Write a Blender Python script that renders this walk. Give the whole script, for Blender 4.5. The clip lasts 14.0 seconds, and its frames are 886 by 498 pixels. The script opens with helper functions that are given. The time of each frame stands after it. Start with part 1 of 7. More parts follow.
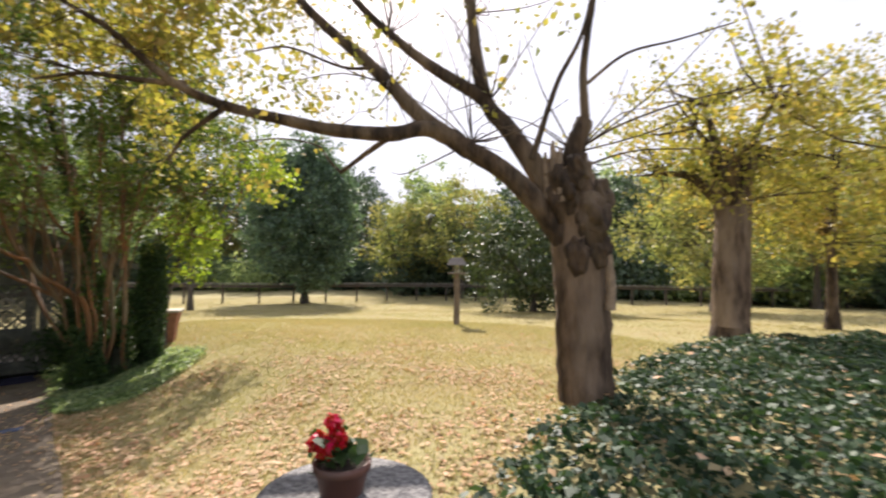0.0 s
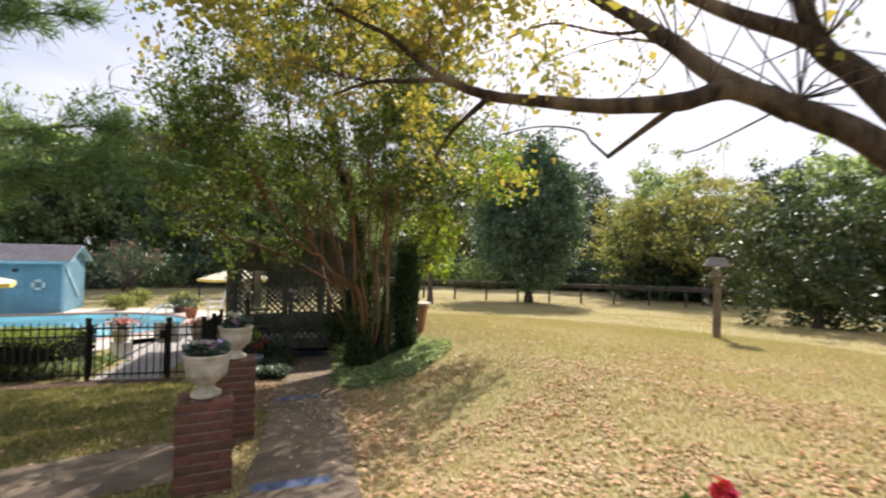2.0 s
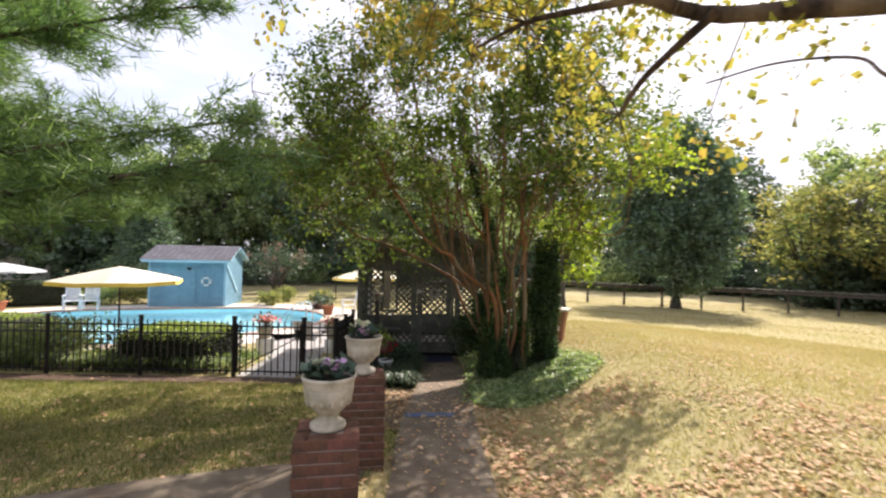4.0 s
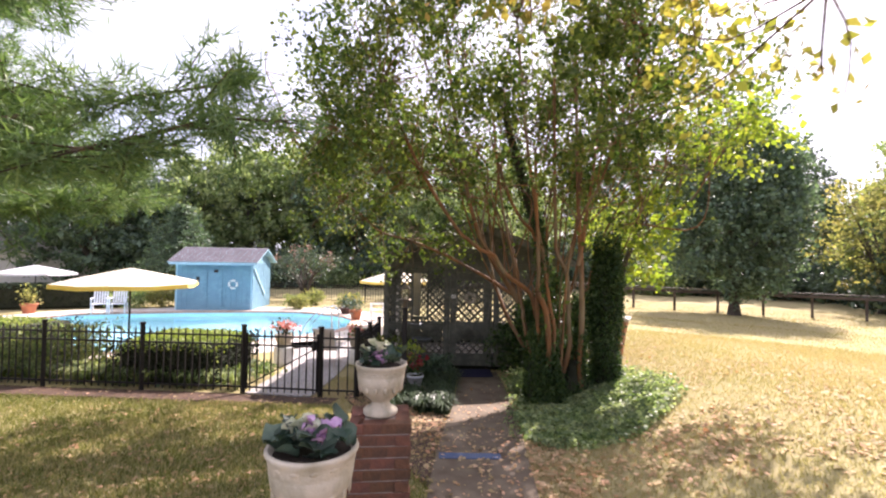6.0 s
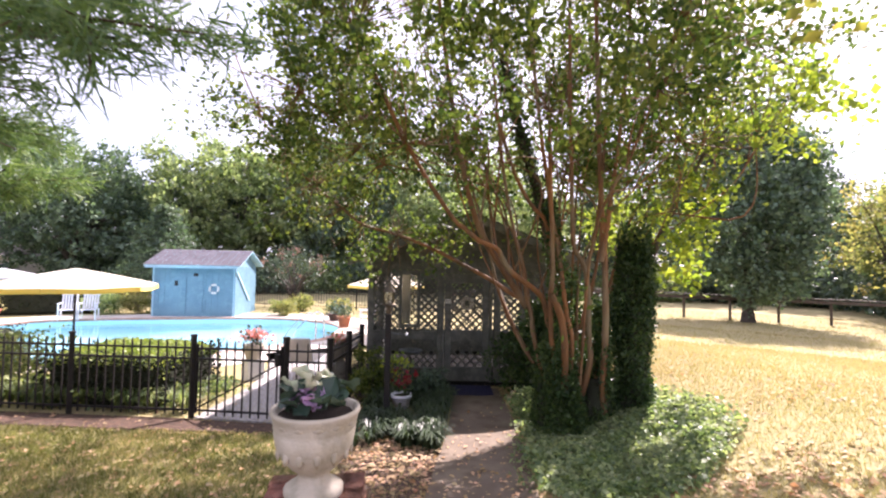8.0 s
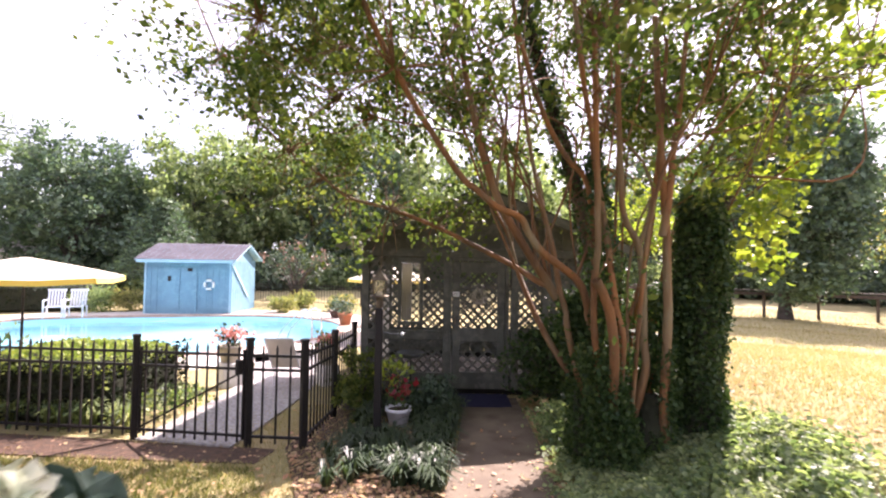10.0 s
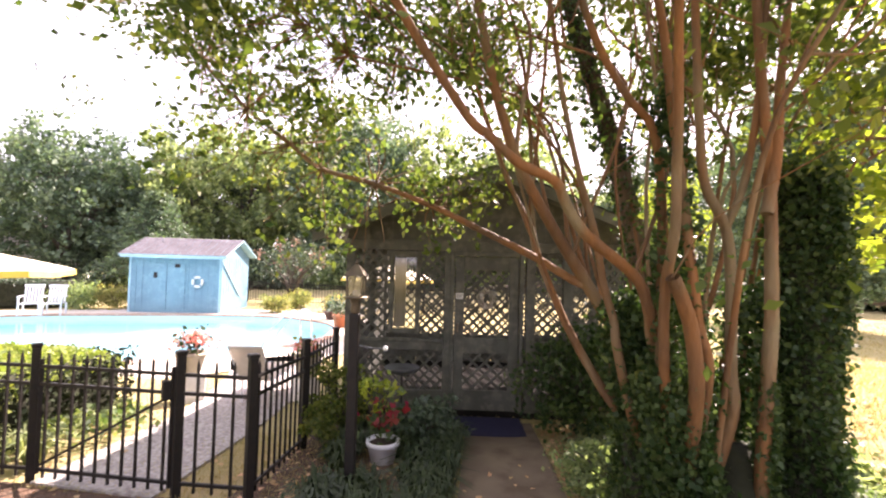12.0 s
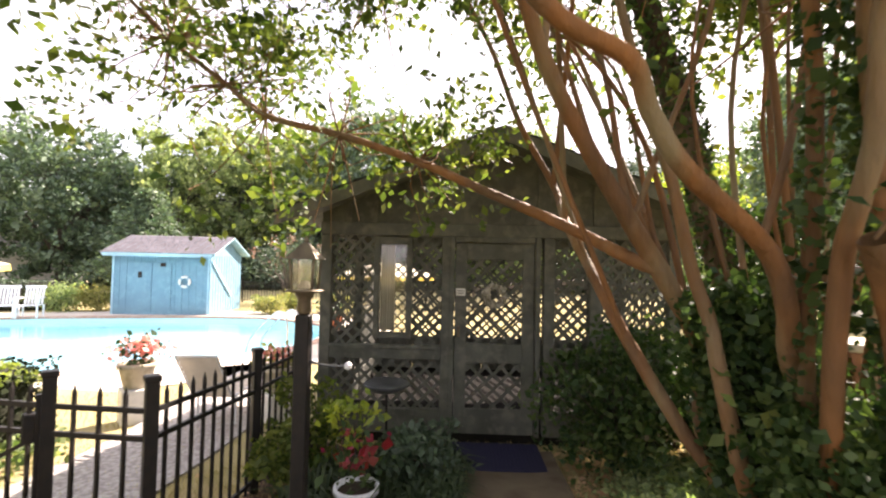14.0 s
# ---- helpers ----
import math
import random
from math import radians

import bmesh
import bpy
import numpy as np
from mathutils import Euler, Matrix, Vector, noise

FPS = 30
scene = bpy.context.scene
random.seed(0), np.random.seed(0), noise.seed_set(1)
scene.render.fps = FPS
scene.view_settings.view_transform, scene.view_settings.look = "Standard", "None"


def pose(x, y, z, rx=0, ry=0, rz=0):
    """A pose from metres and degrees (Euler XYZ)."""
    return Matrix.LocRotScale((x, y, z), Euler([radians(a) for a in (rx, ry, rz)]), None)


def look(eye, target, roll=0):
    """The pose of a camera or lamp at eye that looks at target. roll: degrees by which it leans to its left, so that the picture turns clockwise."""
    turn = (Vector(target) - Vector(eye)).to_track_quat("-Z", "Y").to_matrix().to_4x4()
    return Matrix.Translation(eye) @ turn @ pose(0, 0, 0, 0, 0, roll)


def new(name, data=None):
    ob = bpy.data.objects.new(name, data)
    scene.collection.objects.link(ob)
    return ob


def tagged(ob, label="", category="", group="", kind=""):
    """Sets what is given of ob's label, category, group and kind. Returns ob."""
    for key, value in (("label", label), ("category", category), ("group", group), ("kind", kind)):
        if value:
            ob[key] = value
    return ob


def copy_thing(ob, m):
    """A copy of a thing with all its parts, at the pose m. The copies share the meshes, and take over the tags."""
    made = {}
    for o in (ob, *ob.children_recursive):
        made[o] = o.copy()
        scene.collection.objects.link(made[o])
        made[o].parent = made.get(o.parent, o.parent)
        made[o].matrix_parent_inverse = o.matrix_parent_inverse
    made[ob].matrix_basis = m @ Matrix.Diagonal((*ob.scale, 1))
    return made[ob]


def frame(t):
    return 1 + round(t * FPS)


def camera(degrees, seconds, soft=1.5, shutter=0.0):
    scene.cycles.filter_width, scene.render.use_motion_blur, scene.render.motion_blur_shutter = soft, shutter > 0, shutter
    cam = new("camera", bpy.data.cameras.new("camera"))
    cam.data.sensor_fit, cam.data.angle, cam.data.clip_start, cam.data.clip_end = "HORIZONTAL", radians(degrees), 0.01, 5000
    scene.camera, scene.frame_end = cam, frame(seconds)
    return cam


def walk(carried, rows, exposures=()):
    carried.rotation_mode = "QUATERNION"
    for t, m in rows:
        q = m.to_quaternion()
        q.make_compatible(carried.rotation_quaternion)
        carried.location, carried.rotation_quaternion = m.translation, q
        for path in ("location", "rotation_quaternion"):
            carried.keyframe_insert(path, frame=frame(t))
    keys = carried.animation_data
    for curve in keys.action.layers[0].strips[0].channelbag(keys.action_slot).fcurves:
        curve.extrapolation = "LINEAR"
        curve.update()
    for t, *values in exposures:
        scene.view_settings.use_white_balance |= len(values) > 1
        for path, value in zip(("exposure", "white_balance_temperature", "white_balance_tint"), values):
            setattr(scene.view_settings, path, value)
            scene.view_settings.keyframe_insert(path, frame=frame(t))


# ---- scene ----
cam = camera(87.4, 14.0, 2.15, 0.5)
PATH = [
    (0, (0.083, 0.069, 2.417), (0.055, 2.068, 2.475), 0.4),
    (0.5, (-0.007, 0.14, 2.408), (-0.311, 2.116, 2.457), 1.1),
    (1, (-0.123, 0.21, 2.404), (-0.654, 2.138, 2.436), 1.6),
    (1.5, (-0.272, 0.328, 2.385), (-1.001, 2.19, 2.432), 1.5),
    (2, (-0.469, 0.456, 2.385), (-1.378, 2.237, 2.431), 1.1),
    (2.5, (-0.653, 0.619, 2.38), (-1.727, 2.306, 2.42), 0.8),
    (3, (-0.861, 0.802, 2.367), (-2.058, 2.404, 2.387), 1.4),
    (3.5, (-1.089, 0.997, 2.367), (-2.361, 2.54, 2.384), 1.0),
    (4, (-1.305, 1.193, 2.382), (-2.641, 2.68, 2.417), 1.1),
    (4.2, (-1.377, 1.287, 2.387), (-2.752, 2.739, 2.423), 1.5),
    (6.5, (-2.54, 2.333, 2.289), (-3.979, 3.721, 2.332), 1.2),
    (7, (-2.766, 2.579, 2.26), (-4.21, 3.961, 2.299), 1.5),
    (7.5, (-2.981, 2.842, 2.261), (-4.421, 4.229, 2.306), 1.1),
    (8, (-3.186, 3.102, 2.189), (-4.611, 4.503, 2.262), 1.1),
    (8.5, (-3.408, 3.354, 2.129), (-4.828, 4.761, 2.201), 2.1),
    (9, (-3.634, 3.6, 2.119), (-5.064, 4.998, 2.155), 2.2),
    (9.2, (-3.728, 3.707, 2.072), (-5.157, 5.105, 2.129), 1.2),
    (11.3, (-4.802, 4.755, 1.963), (-6.283, 6.098, 2.015), 1.3),
    (11.5, (-4.87, 4.836, 1.946), (-6.34, 6.191, 2.019), 1.8),
    (12, (-5.074, 5.086, 1.923), (-6.546, 6.438, 1.99), 1.6),
    (12.5, (-5.278, 5.327, 1.904), (-6.758, 6.671, 1.952), 1.4),
    (13, (-5.495, 5.529, 1.881), (-6.98, 6.867, 1.923), 1.9),
    (13.5, (-5.711, 5.764, 1.846), (-7.2, 7.099, 1.891), 1.3),
    (14, (-5.913, 5.984, 1.797), (-7.4, 7.32, 1.865), 1.2),
]
walk(cam, [(t, look(eye, target, roll)) for t, eye, target, roll in PATH],
     [(0, 1.1, 6350, 18), (1.2, 0.96, 6350, 17), (3, 1.1, 6350, 17), (6.5, 1.88, 6250, 32), (8, 1.96, 6150, 34), (9, 1.96, 6150, 35), (11.5, 2.5, 6750, 35), (12.5, 2.54, 6950, 32), (14, 2.38, 7000, 25)])

# ---- light ----
SUN = Vector((-0.162, 0.735, 0.64)).normalized()
world = bpy.data.worlds.new("world")
scene.world = world
world.use_nodes = True
wn = world.node_tree
sky = wn.nodes.new("ShaderNodeTexSky")
sky.sky_type = "NISHITA"
sky.sun_disc = False
sky.sun_elevation = math.asin(SUN.z)
sky.sun_rotation = math.atan2(SUN.x, SUN.y)
sky.air_density, sky.dust_density, sky.ozone_density = 1.0, 2.5, 1.0
cn, cr, cm = wn.nodes.new("ShaderNodeTexNoise"), wn.nodes.new("ShaderNodeMapRange"), wn.nodes.new("ShaderNodeMix")
ctc, cmp_ = wn.nodes.new("ShaderNodeTexCoord"), wn.nodes.new("ShaderNodeMapping")
cmp_.inputs["Scale"].default_value = (1.0, 1.0, 3.0)
wn.links.new(ctc.outputs["Generated"], cmp_.inputs["Vector"])
wn.links.new(cmp_.outputs[0], cn.inputs["Vector"])
cn.inputs["Scale"].default_value, cn.inputs["Detail"].default_value = 1.6, 8
cr.inputs["From Min"].default_value, cr.inputs["From Max"].default_value = 0.30, 0.56
cr.inputs["To Min"].default_value, cr.inputs["To Max"].default_value = 0.1, 0.92
cm.data_type = "RGBA"
cm.inputs[7].default_value = (6.6, 6.8, 7.2, 1)
wn.links.new(cn.outputs["Fac"], cr.inputs["Value"])
wn.links.new(cr.outputs[0], cm.inputs[0])
wn.links.new(sky.outputs[0], cm.inputs[6])
wn.links.new(cm.outputs[2], wn.nodes["Background"].inputs[0])
wn.nodes["Background"].inputs[1].default_value = 0.076
sun = new("sun", bpy.data.lights.new("sun", "SUN"))
sun.data.energy, sun.data.angle, sun.data.color = 4.3, radians(0.6), (1.0, 0.93, 0.80)
sun.matrix_world = look((0, 0, 20), (-SUN.x, -SUN.y, 20 - SUN.z))


# ---- materials ----
def mat(name, col, col2=None, scale=8.0, rough=0.8, bump=0.2, metal=0.0, bscale=None, island=0.0, obrand=0.0,
        trans=0.0, tcol=None, third=None, tscale=1.0, spec=0.4, detail=4.0, stretch=0):
    """Two noises mix the colours, one more the relief; islands or objects differ in value; trans lets light through leaves."""
    m = bpy.data.materials.new(name)
    m.use_nodes = True
    n, l = m.node_tree.nodes, m.node_tree.links
    b = n["Principled BSDF"]
    b.inputs["Roughness"].default_value, b.inputs["Metallic"].default_value = rough, metal
    b.inputs["Specular IOR Level"].default_value = spec
    tc = n.new("ShaderNodeTexCoord")
    geo = n.new("ShaderNodeNewGeometry")
    def noise_at(s, d=detail):
        x = n.new("ShaderNodeTexNoise")
        x.inputs["Scale"].default_value, x.inputs["Detail"].default_value = s, d
        src_ = geo.outputs["Position"] if not obrand else tc.outputs["Object"]
        if stretch:
            mp = n.new("ShaderNodeMapping")
            mp.inputs["Scale"].default_value = (1, 1, stretch)
            l.new(src_, mp.inputs["Vector"])
            src_ = mp.outputs[0]
        l.new(src_, x.inputs["Vector"])
        return x.outputs["Fac"]
    def mix(fac, a, c, low=0.35, high=0.65):
        r = n.new("ShaderNodeMapRange")
        r.inputs["From Min"].default_value, r.inputs["From Max"].default_value = low, high
        l.new(fac, r.inputs["Value"])
        x = n.new("ShaderNodeMix")
        x.data_type = "RGBA"
        l.new(r.outputs[0], x.inputs[0])
        for s, v in ((6, a), (7, c)):
            if isinstance(v, tuple):
                x.inputs[s].default_value = (*v, 1)
            else:
                l.new(v, x.inputs[s])
        return x.outputs[2]
    out = mix(noise_at(scale), col, col2 or tuple(v * 0.75 for v in col))
    if third:
        out = mix(noise_at(tscale), out, third, 0.48, 0.68)
    if island or obrand:
        if obrand:
            src = n.new("ShaderNodeObjectInfo").outputs["Random"]
        else:
            src = geo.outputs["Random Per Island"]
        r = n.new("ShaderNodeMapRange")
        v = island or obrand
        r.inputs["To Min"].default_value, r.inputs["To Max"].default_value = 1 - v, 1 + v
        l.new(src, r.inputs["Value"])
        h = n.new("ShaderNodeHueSaturation")
        l.new(r.outputs[0], h.inputs["Value"])
        h2 = n.new("ShaderNodeMapRange")
        h2.inputs["To Min"].default_value, h2.inputs["To Max"].default_value = 0.5 + 0.07 * v, 0.5 - 0.07 * v
        l.new(src, h2.inputs["Value"])
        l.new(h2.outputs[0], h.inputs["Hue"])
        l.new(out, h.inputs["Color"])
        out = h.outputs[0]
    l.new(out, b.inputs["Base Color"])
    if bump:
        bp = n.new("ShaderNodeBump")
        bp.inputs["Strength"].default_value, bp.inputs["Distance"].default_value = bump, 0.04 if stretch else 0.02
        l.new(noise_at(bscale or scale * 3), bp.inputs["Height"])
        l.new(bp.outputs[0], b.inputs["Normal"])
    if trans:
        t = n.new("ShaderNodeBsdfTranslucent")
        h3 = n.new("ShaderNodeMix")
        h3.data_type = "RGBA"
        h3.blend_type = "MULTIPLY"
        h3.inputs[0].default_value = 1
        l.new(out, h3.inputs[6])
        h3.inputs[7].default_value = (*(tcol or (1.6, 1.7, 0.9)), 1)
        l.new(h3.outputs[2], t.inputs[0])
        ms = n.new("ShaderNodeMixShader")
        ms.inputs[0].default_value = trans
        l.new(b.outputs[0], ms.inputs[1])
        l.new(t.outputs[0], ms.inputs[2])
        l.new(ms.outputs[0], n["Material Output"].inputs[0])
    return m


M_lawn = mat("lawn_soil", (0.335, 0.29, 0.15), (0.315, 0.28, 0.14), 0.5, 0.95, 0.5, bscale=30, third=(0.33, 0.265, 0.145), tscale=0.9, spec=0.1)
M_blade_green = mat("green_grass_blade", (0.15, 0.17, 0.05), (0.24, 0.235, 0.09), 1.5, 0.8, 0, island=0.4, trans=0.35, tcol=(1.2, 1.3, 0.8), spec=0.2)
M_blade = mat("grass_blade", (0.44, 0.365, 0.195), (0.385, 0.35, 0.165), 0.4, 0.8, 0, island=0.22, trans=0.35, tcol=(1.2, 1.2, 0.8), spec=0.2)
M_leaf_dry = mat("dry_leaf", (0.40, 0.25, 0.12), (0.56, 0.42, 0.25), 3, 0.75, 0, island=0.4, trans=0.25, tcol=(1.2, 1.0, 0.7))
M_path = mat("path_concrete", (0.205, 0.165, 0.12), (0.15, 0.118, 0.088), 2.2, 0.95, 0.4, bscale=60, third=(0.125, 0.095, 0.068), tscale=3.5, spec=0.2)
M_deck = mat("deck_concrete", (0.62, 0.57, 0.50), (0.50, 0.45, 0.39), 2.0, 0.85, 0.3, bscale=50)
M_paver = mat("pebble_paving", (0.42, 0.40, 0.38), (0.22, 0.20, 0.19), 22, 0.8, 0.8, bscale=30)
M_coping = mat("brick_coping", (0.40, 0.25, 0.19), (0.50, 0.36, 0.29), 6, 0.85, 0.3)
M_mulch = mat("mulch", (0.13, 0.075, 0.048), (0.075, 0.05, 0.035), 12, 0.95, 1.0, bscale=40)
M_bark = mat("furrowed_bark", (0.085, 0.056, 0.034), (0.022, 0.016, 0.011), 14, 0.95, 1.0, bscale=20, third=(0.19, 0.14, 0.09), tscale=3, stretch=0.3)
M_trunk = mat("greyed_trunk_bark", (0.17, 0.12, 0.08), (0.055, 0.038, 0.026), 9, 0.95, 1.0, bscale=18, third=(0.25, 0.19, 0.135), tscale=2.2, stretch=0.3, spec=0.2)
M_bark_far = mat("far_bark", (0.10, 0.085, 0.07), (0.06, 0.05, 0.04), 5, 0.95, 0.6)
M_crepe = mat("peeling_bark", (0.25, 0.115, 0.042), (0.12, 0.07, 0.036), 5, 0.7, 0.7, bscale=16, third=(0.205, 0.165, 0.095), tscale=2.6, stretch=0.3, spec=0.25)
M_wood_raw = mat("bare_wood", (0.30, 0.225, 0.15), (0.19, 0.14, 0.095), 12, 0.8, 0.6, bscale=30)
M_lf_crepe = mat("crepe_leaf", (0.06, 0.10, 0.03), (0.115, 0.142, 0.038), 0.9, 0.55, 0, island=0.5, trans=0.46, spec=0.25, tcol=(1.5, 1.65, 0.75))
M_lf_yellow = mat("yellowing_leaf", (0.23, 0.24, 0.06), (0.31, 0.25, 0.08), 0.8, 0.55, 0, island=0.4, trans=0.5, tcol=(1.5, 1.5, 0.7))
M_lf_lime = mat("lime_leaf", (0.165, 0.215, 0.04), (0.22, 0.26, 0.05), 1.0, 0.5, 0, island=0.35, trans=0.5, tcol=(1.6, 1.8, 0.6))
M_lf_ivy = mat("ivy_leaf", (0.028, 0.06, 0.018), (0.055, 0.095, 0.03), 2.0, 0.5, 0, island=0.45, trans=0.3, spec=0.3)
M_lf_cover = mat("ground_cover_leaf", (0.02, 0.048, 0.02), (0.042, 0.08, 0.032), 2.5, 0.55, 0, island=0.5, trans=0.2, spec=0.4)
M_lf_peri = mat("periwinkle_leaf", (0.16, 0.23, 0.10), (0.27, 0.32, 0.18), 2.5, 0.5, 0, island=0.45, trans=0.45)
M_lf_grassy = mat("strap_leaf", (0.03, 0.055, 0.025), (0.05, 0.08, 0.035), 3, 0.5, 0, island=0.4, trans=0.2)
M_lf_wood = mat("woodland_leaf", (0.17, 0.23, 0.12), (0.23, 0.28, 0.15), 0.35, 0.6, 0, island=0.45, trans=0.5, spec=0.25)
M_lf_autumn = mat("autumn_leaf", (0.17, 0.20, 0.085), (0.25, 0.22, 0.09), 0.3, 0.6, 0, island=0.4, trans=0.5, spec=0.25)
M_lf_dark = mat("dark_evergreen_leaf", (0.06, 0.10, 0.062), (0.085, 0.125, 0.078), 0.6, 0.5, 0, island=0.4, trans=0.15)
M_lf_blue = mat("blue_green_leaf", (0.085, 0.14, 0.095), (0.12, 0.18, 0.12), 0.6, 0.55, 0, island=0.5, trans=0.3, spec=0.45)
M_lf_bed = mat("bedding_leaf", (0.10, 0.16, 0.05), (0.22, 0.26, 0.12), 1.8, 0.6, 0, island=0.5, trans=0.35, third=(0.07, 0.10, 0.035), tscale=1.1)
M_lf_blossom = mat("faded_pink_blossom", (0.30, 0.18, 0.16), (0.25, 0.17, 0.12), 1.5, 0.7, 0, island=0.3, trans=0.4, tcol=(1.2, 1.1, 1.0))
M_crimson = mat("crimson_leaf", (0.30, 0.025, 0.03), (0.18, 0.02, 0.025), 9, 0.5, 0, island=0.35, trans=0.3, tcol=(1.2, 1, 1))
M_lf_pine = mat("pine_needle", (0.09, 0.16, 0.06), (0.14, 0.21, 0.085), 0.9, 0.5, 0, island=0.35, trans=0.35)
M_lf_magnolia = mat("glossy_leaf", (0.045, 0.075, 0.03), (0.07, 0.09, 0.035), 1.0, 0.48, 0, island=0.4, trans=0.15, spec=0.4)
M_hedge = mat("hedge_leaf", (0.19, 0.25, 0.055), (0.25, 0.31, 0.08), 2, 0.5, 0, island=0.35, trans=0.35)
# Near-black fill that stands for shade inside hedges and ivy.
M_shade_core = mat("shade_core", (0.03, 0.035, 0.018), (0.02, 0.022, 0.012), 6, 0.95, 0.6)
# Hedge leaves for the upright sides, with their shade put into the colour.
M_hedge_side = mat("hedge_shaded_leaf", (0.014, 0.024, 0.010), (0.028, 0.038, 0.016), 2, 0.8, 0, island=0.4, spec=0.15)
M_iron = mat("black_iron", (0.011, 0.0105, 0.0105), (0.018, 0.015, 0.013), 20, 0.5, 0.1, spec=0.3)
M_brick = mat("brick_red", (0.175, 0.077, 0.046), (0.10, 0.052, 0.036), 14, 0.9, 0.5, bscale=50, obrand=0.22)
M_mortar = mat("mortar", (0.34, 0.28, 0.24), (0.26, 0.21, 0.18), 20, 0.95, 0.5)
M_stone = mat("cast_stone", (0.58, 0.52, 0.42), (0.45, 0.40, 0.31), 5, 0.85, 0.3, bscale=40, third=(0.33, 0.30, 0.22), tscale=8)
M_soil = mat("potting_soil", (0.05, 0.035, 0.025), None, 30, 0.95, 0.8)
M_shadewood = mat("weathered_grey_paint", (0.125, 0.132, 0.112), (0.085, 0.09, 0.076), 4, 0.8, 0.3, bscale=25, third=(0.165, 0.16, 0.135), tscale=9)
M_shingle = mat("asphalt_shingle", (0.085, 0.075, 0.07), (0.055, 0.05, 0.048), 12, 0.95, 0.6, island=0.2)
M_shingle2 = mat("grey_shingle", (0.13, 0.125, 0.145), (0.095, 0.09, 0.105), 5, 0.95, 0.4, island=0.15)
M_blue = mat("blue_siding_paint", (0.16, 0.30, 0.385), (0.135, 0.26, 0.34), 2.5, 0.75, 0.15, third=(0.18, 0.335, 0.42), tscale=5, spec=0.25)
M_bluetrim = mat("pale_blue_trim", (0.36, 0.57, 0.66), (0.30, 0.50, 0.60), 5, 0.6, 0.1)
M_white = mat("white_paint", (0.78, 0.77, 0.74), (0.68, 0.67, 0.64), 8, 0.5, 0.1)
M_whiteplastic = mat("white_plastic", (0.75, 0.77, 0.80), (0.68, 0.70, 0.73), 8, 0.4, 0.05)
M_canvas = mat("cream_canvas", (0.82, 0.79, 0.66), (0.78, 0.74, 0.60), 3, 0.85, 0.1, bscale=80, trans=0.35, tcol=(1.1, 1.0, 0.75))
M_canvas_y = mat("yellow_canvas", (0.80, 0.66, 0.20), (0.76, 0.60, 0.15), 3, 0.85, 0.1, trans=0.35, tcol=(1.1, 1.0, 0.6))
M_canvas_g = mat("pale_canvas", (0.62, 0.63, 0.64), (0.55, 0.56, 0.58), 3, 0.85, 0.1, trans=0.25, tcol=(1, 1, 1))
M_brick_tan = mat("tan_orange_brick", (0.34, 0.19, 0.095), (0.24, 0.13, 0.07), 9, 0.9, 0.4, bscale=50, obrand=0.25)
M_terra = mat("terracotta", (0.45, 0.17, 0.08), (0.36, 0.13, 0.07), 7, 0.85, 0.25)
M_darkpot = mat("dark_glazed_pot", (0.13, 0.055, 0.04), (0.08, 0.045, 0.035), 7, 0.5, 0.2)
M_red = mat("red_petal", (0.62, 0.015, 0.02), (0.45, 0.01, 0.02), 12, 0.5, 0, island=0.3, trans=0.25, tcol=(1.2, 1, 1))
M_coral = mat("coral_petal", (0.72, 0.22, 0.16), (0.75, 0.42, 0.36), 12, 0.5, 0, island=0.3, trans=0.25, tcol=(1.1, 1, 1))
M_lilac = mat("lilac_petal", (0.62, 0.42, 0.62), (0.50, 0.30, 0.52), 25, 0.5, 0, island=0.2, trans=0.25, tcol=(1.1, 1, 1))
M_creampetal = mat("cream_petal", (0.66, 0.64, 0.50), (0.45, 0.52, 0.36), 20, 0.5, 0, island=0.2, trans=0.25, tcol=(1.1, 1.1, 1))
M_kale = mat("dusky_leaf", (0.035, 0.07, 0.05), (0.075, 0.115, 0.085), 9, 0.45, 0.2, island=0.2, trans=0.15)
M_tabletop = mat("pebbled_stone_top", (0.26, 0.25, 0.24), (0.09, 0.085, 0.085), 45, 0.7, 1.0, bscale=60)
M_strip = mat("faded_blue_strip", (0.06, 0.095, 0.19), (0.09, 0.12, 0.20), 6, 0.8, 0.2)
M_matblue = mat("navy_door_mat", (0.022, 0.022, 0.06), (0.03, 0.03, 0.08), 60, 0.95, 0.6)
M_post = mat("weathered_post", (0.20, 0.155, 0.11), (0.13, 0.10, 0.075), 8, 0.9, 0.5)
M_rail = mat("dark_stained_rail", (0.055, 0.04, 0.032), (0.085, 0.07, 0.06), 6, 0.8, 0.3)
M_railgrey = mat("silvered_rail", (0.24, 0.215, 0.19), (0.17, 0.15, 0.135), 6, 0.85, 0.3)
M_shell = mat("pool_plaster", (0.56, 0.93, 1.0), (0.52, 0.89, 0.97), 1.5, 0.7, 0.1)
M_chrome = mat("stainless_rail", (0.75, 0.75, 0.76), None, 5, 0.2, 0, metal=0.9)
M_brass = mat("aged_brass", (0.20, 0.165, 0.115), (0.13, 0.105, 0.08), 12, 0.5, 0.1, metal=0.6)
M_curtain = mat("pale_curtain", (0.66, 0.64, 0.56), (0.56, 0.54, 0.47), 5, 0.9, 0.1, trans=0.45, tcol=(1.1, 1.05, 0.95))
M_wreath = mat("dried_wreath", (0.55, 0.52, 0.45), (0.38, 0.35, 0.28), 20, 0.9, 0.3, island=0.3)
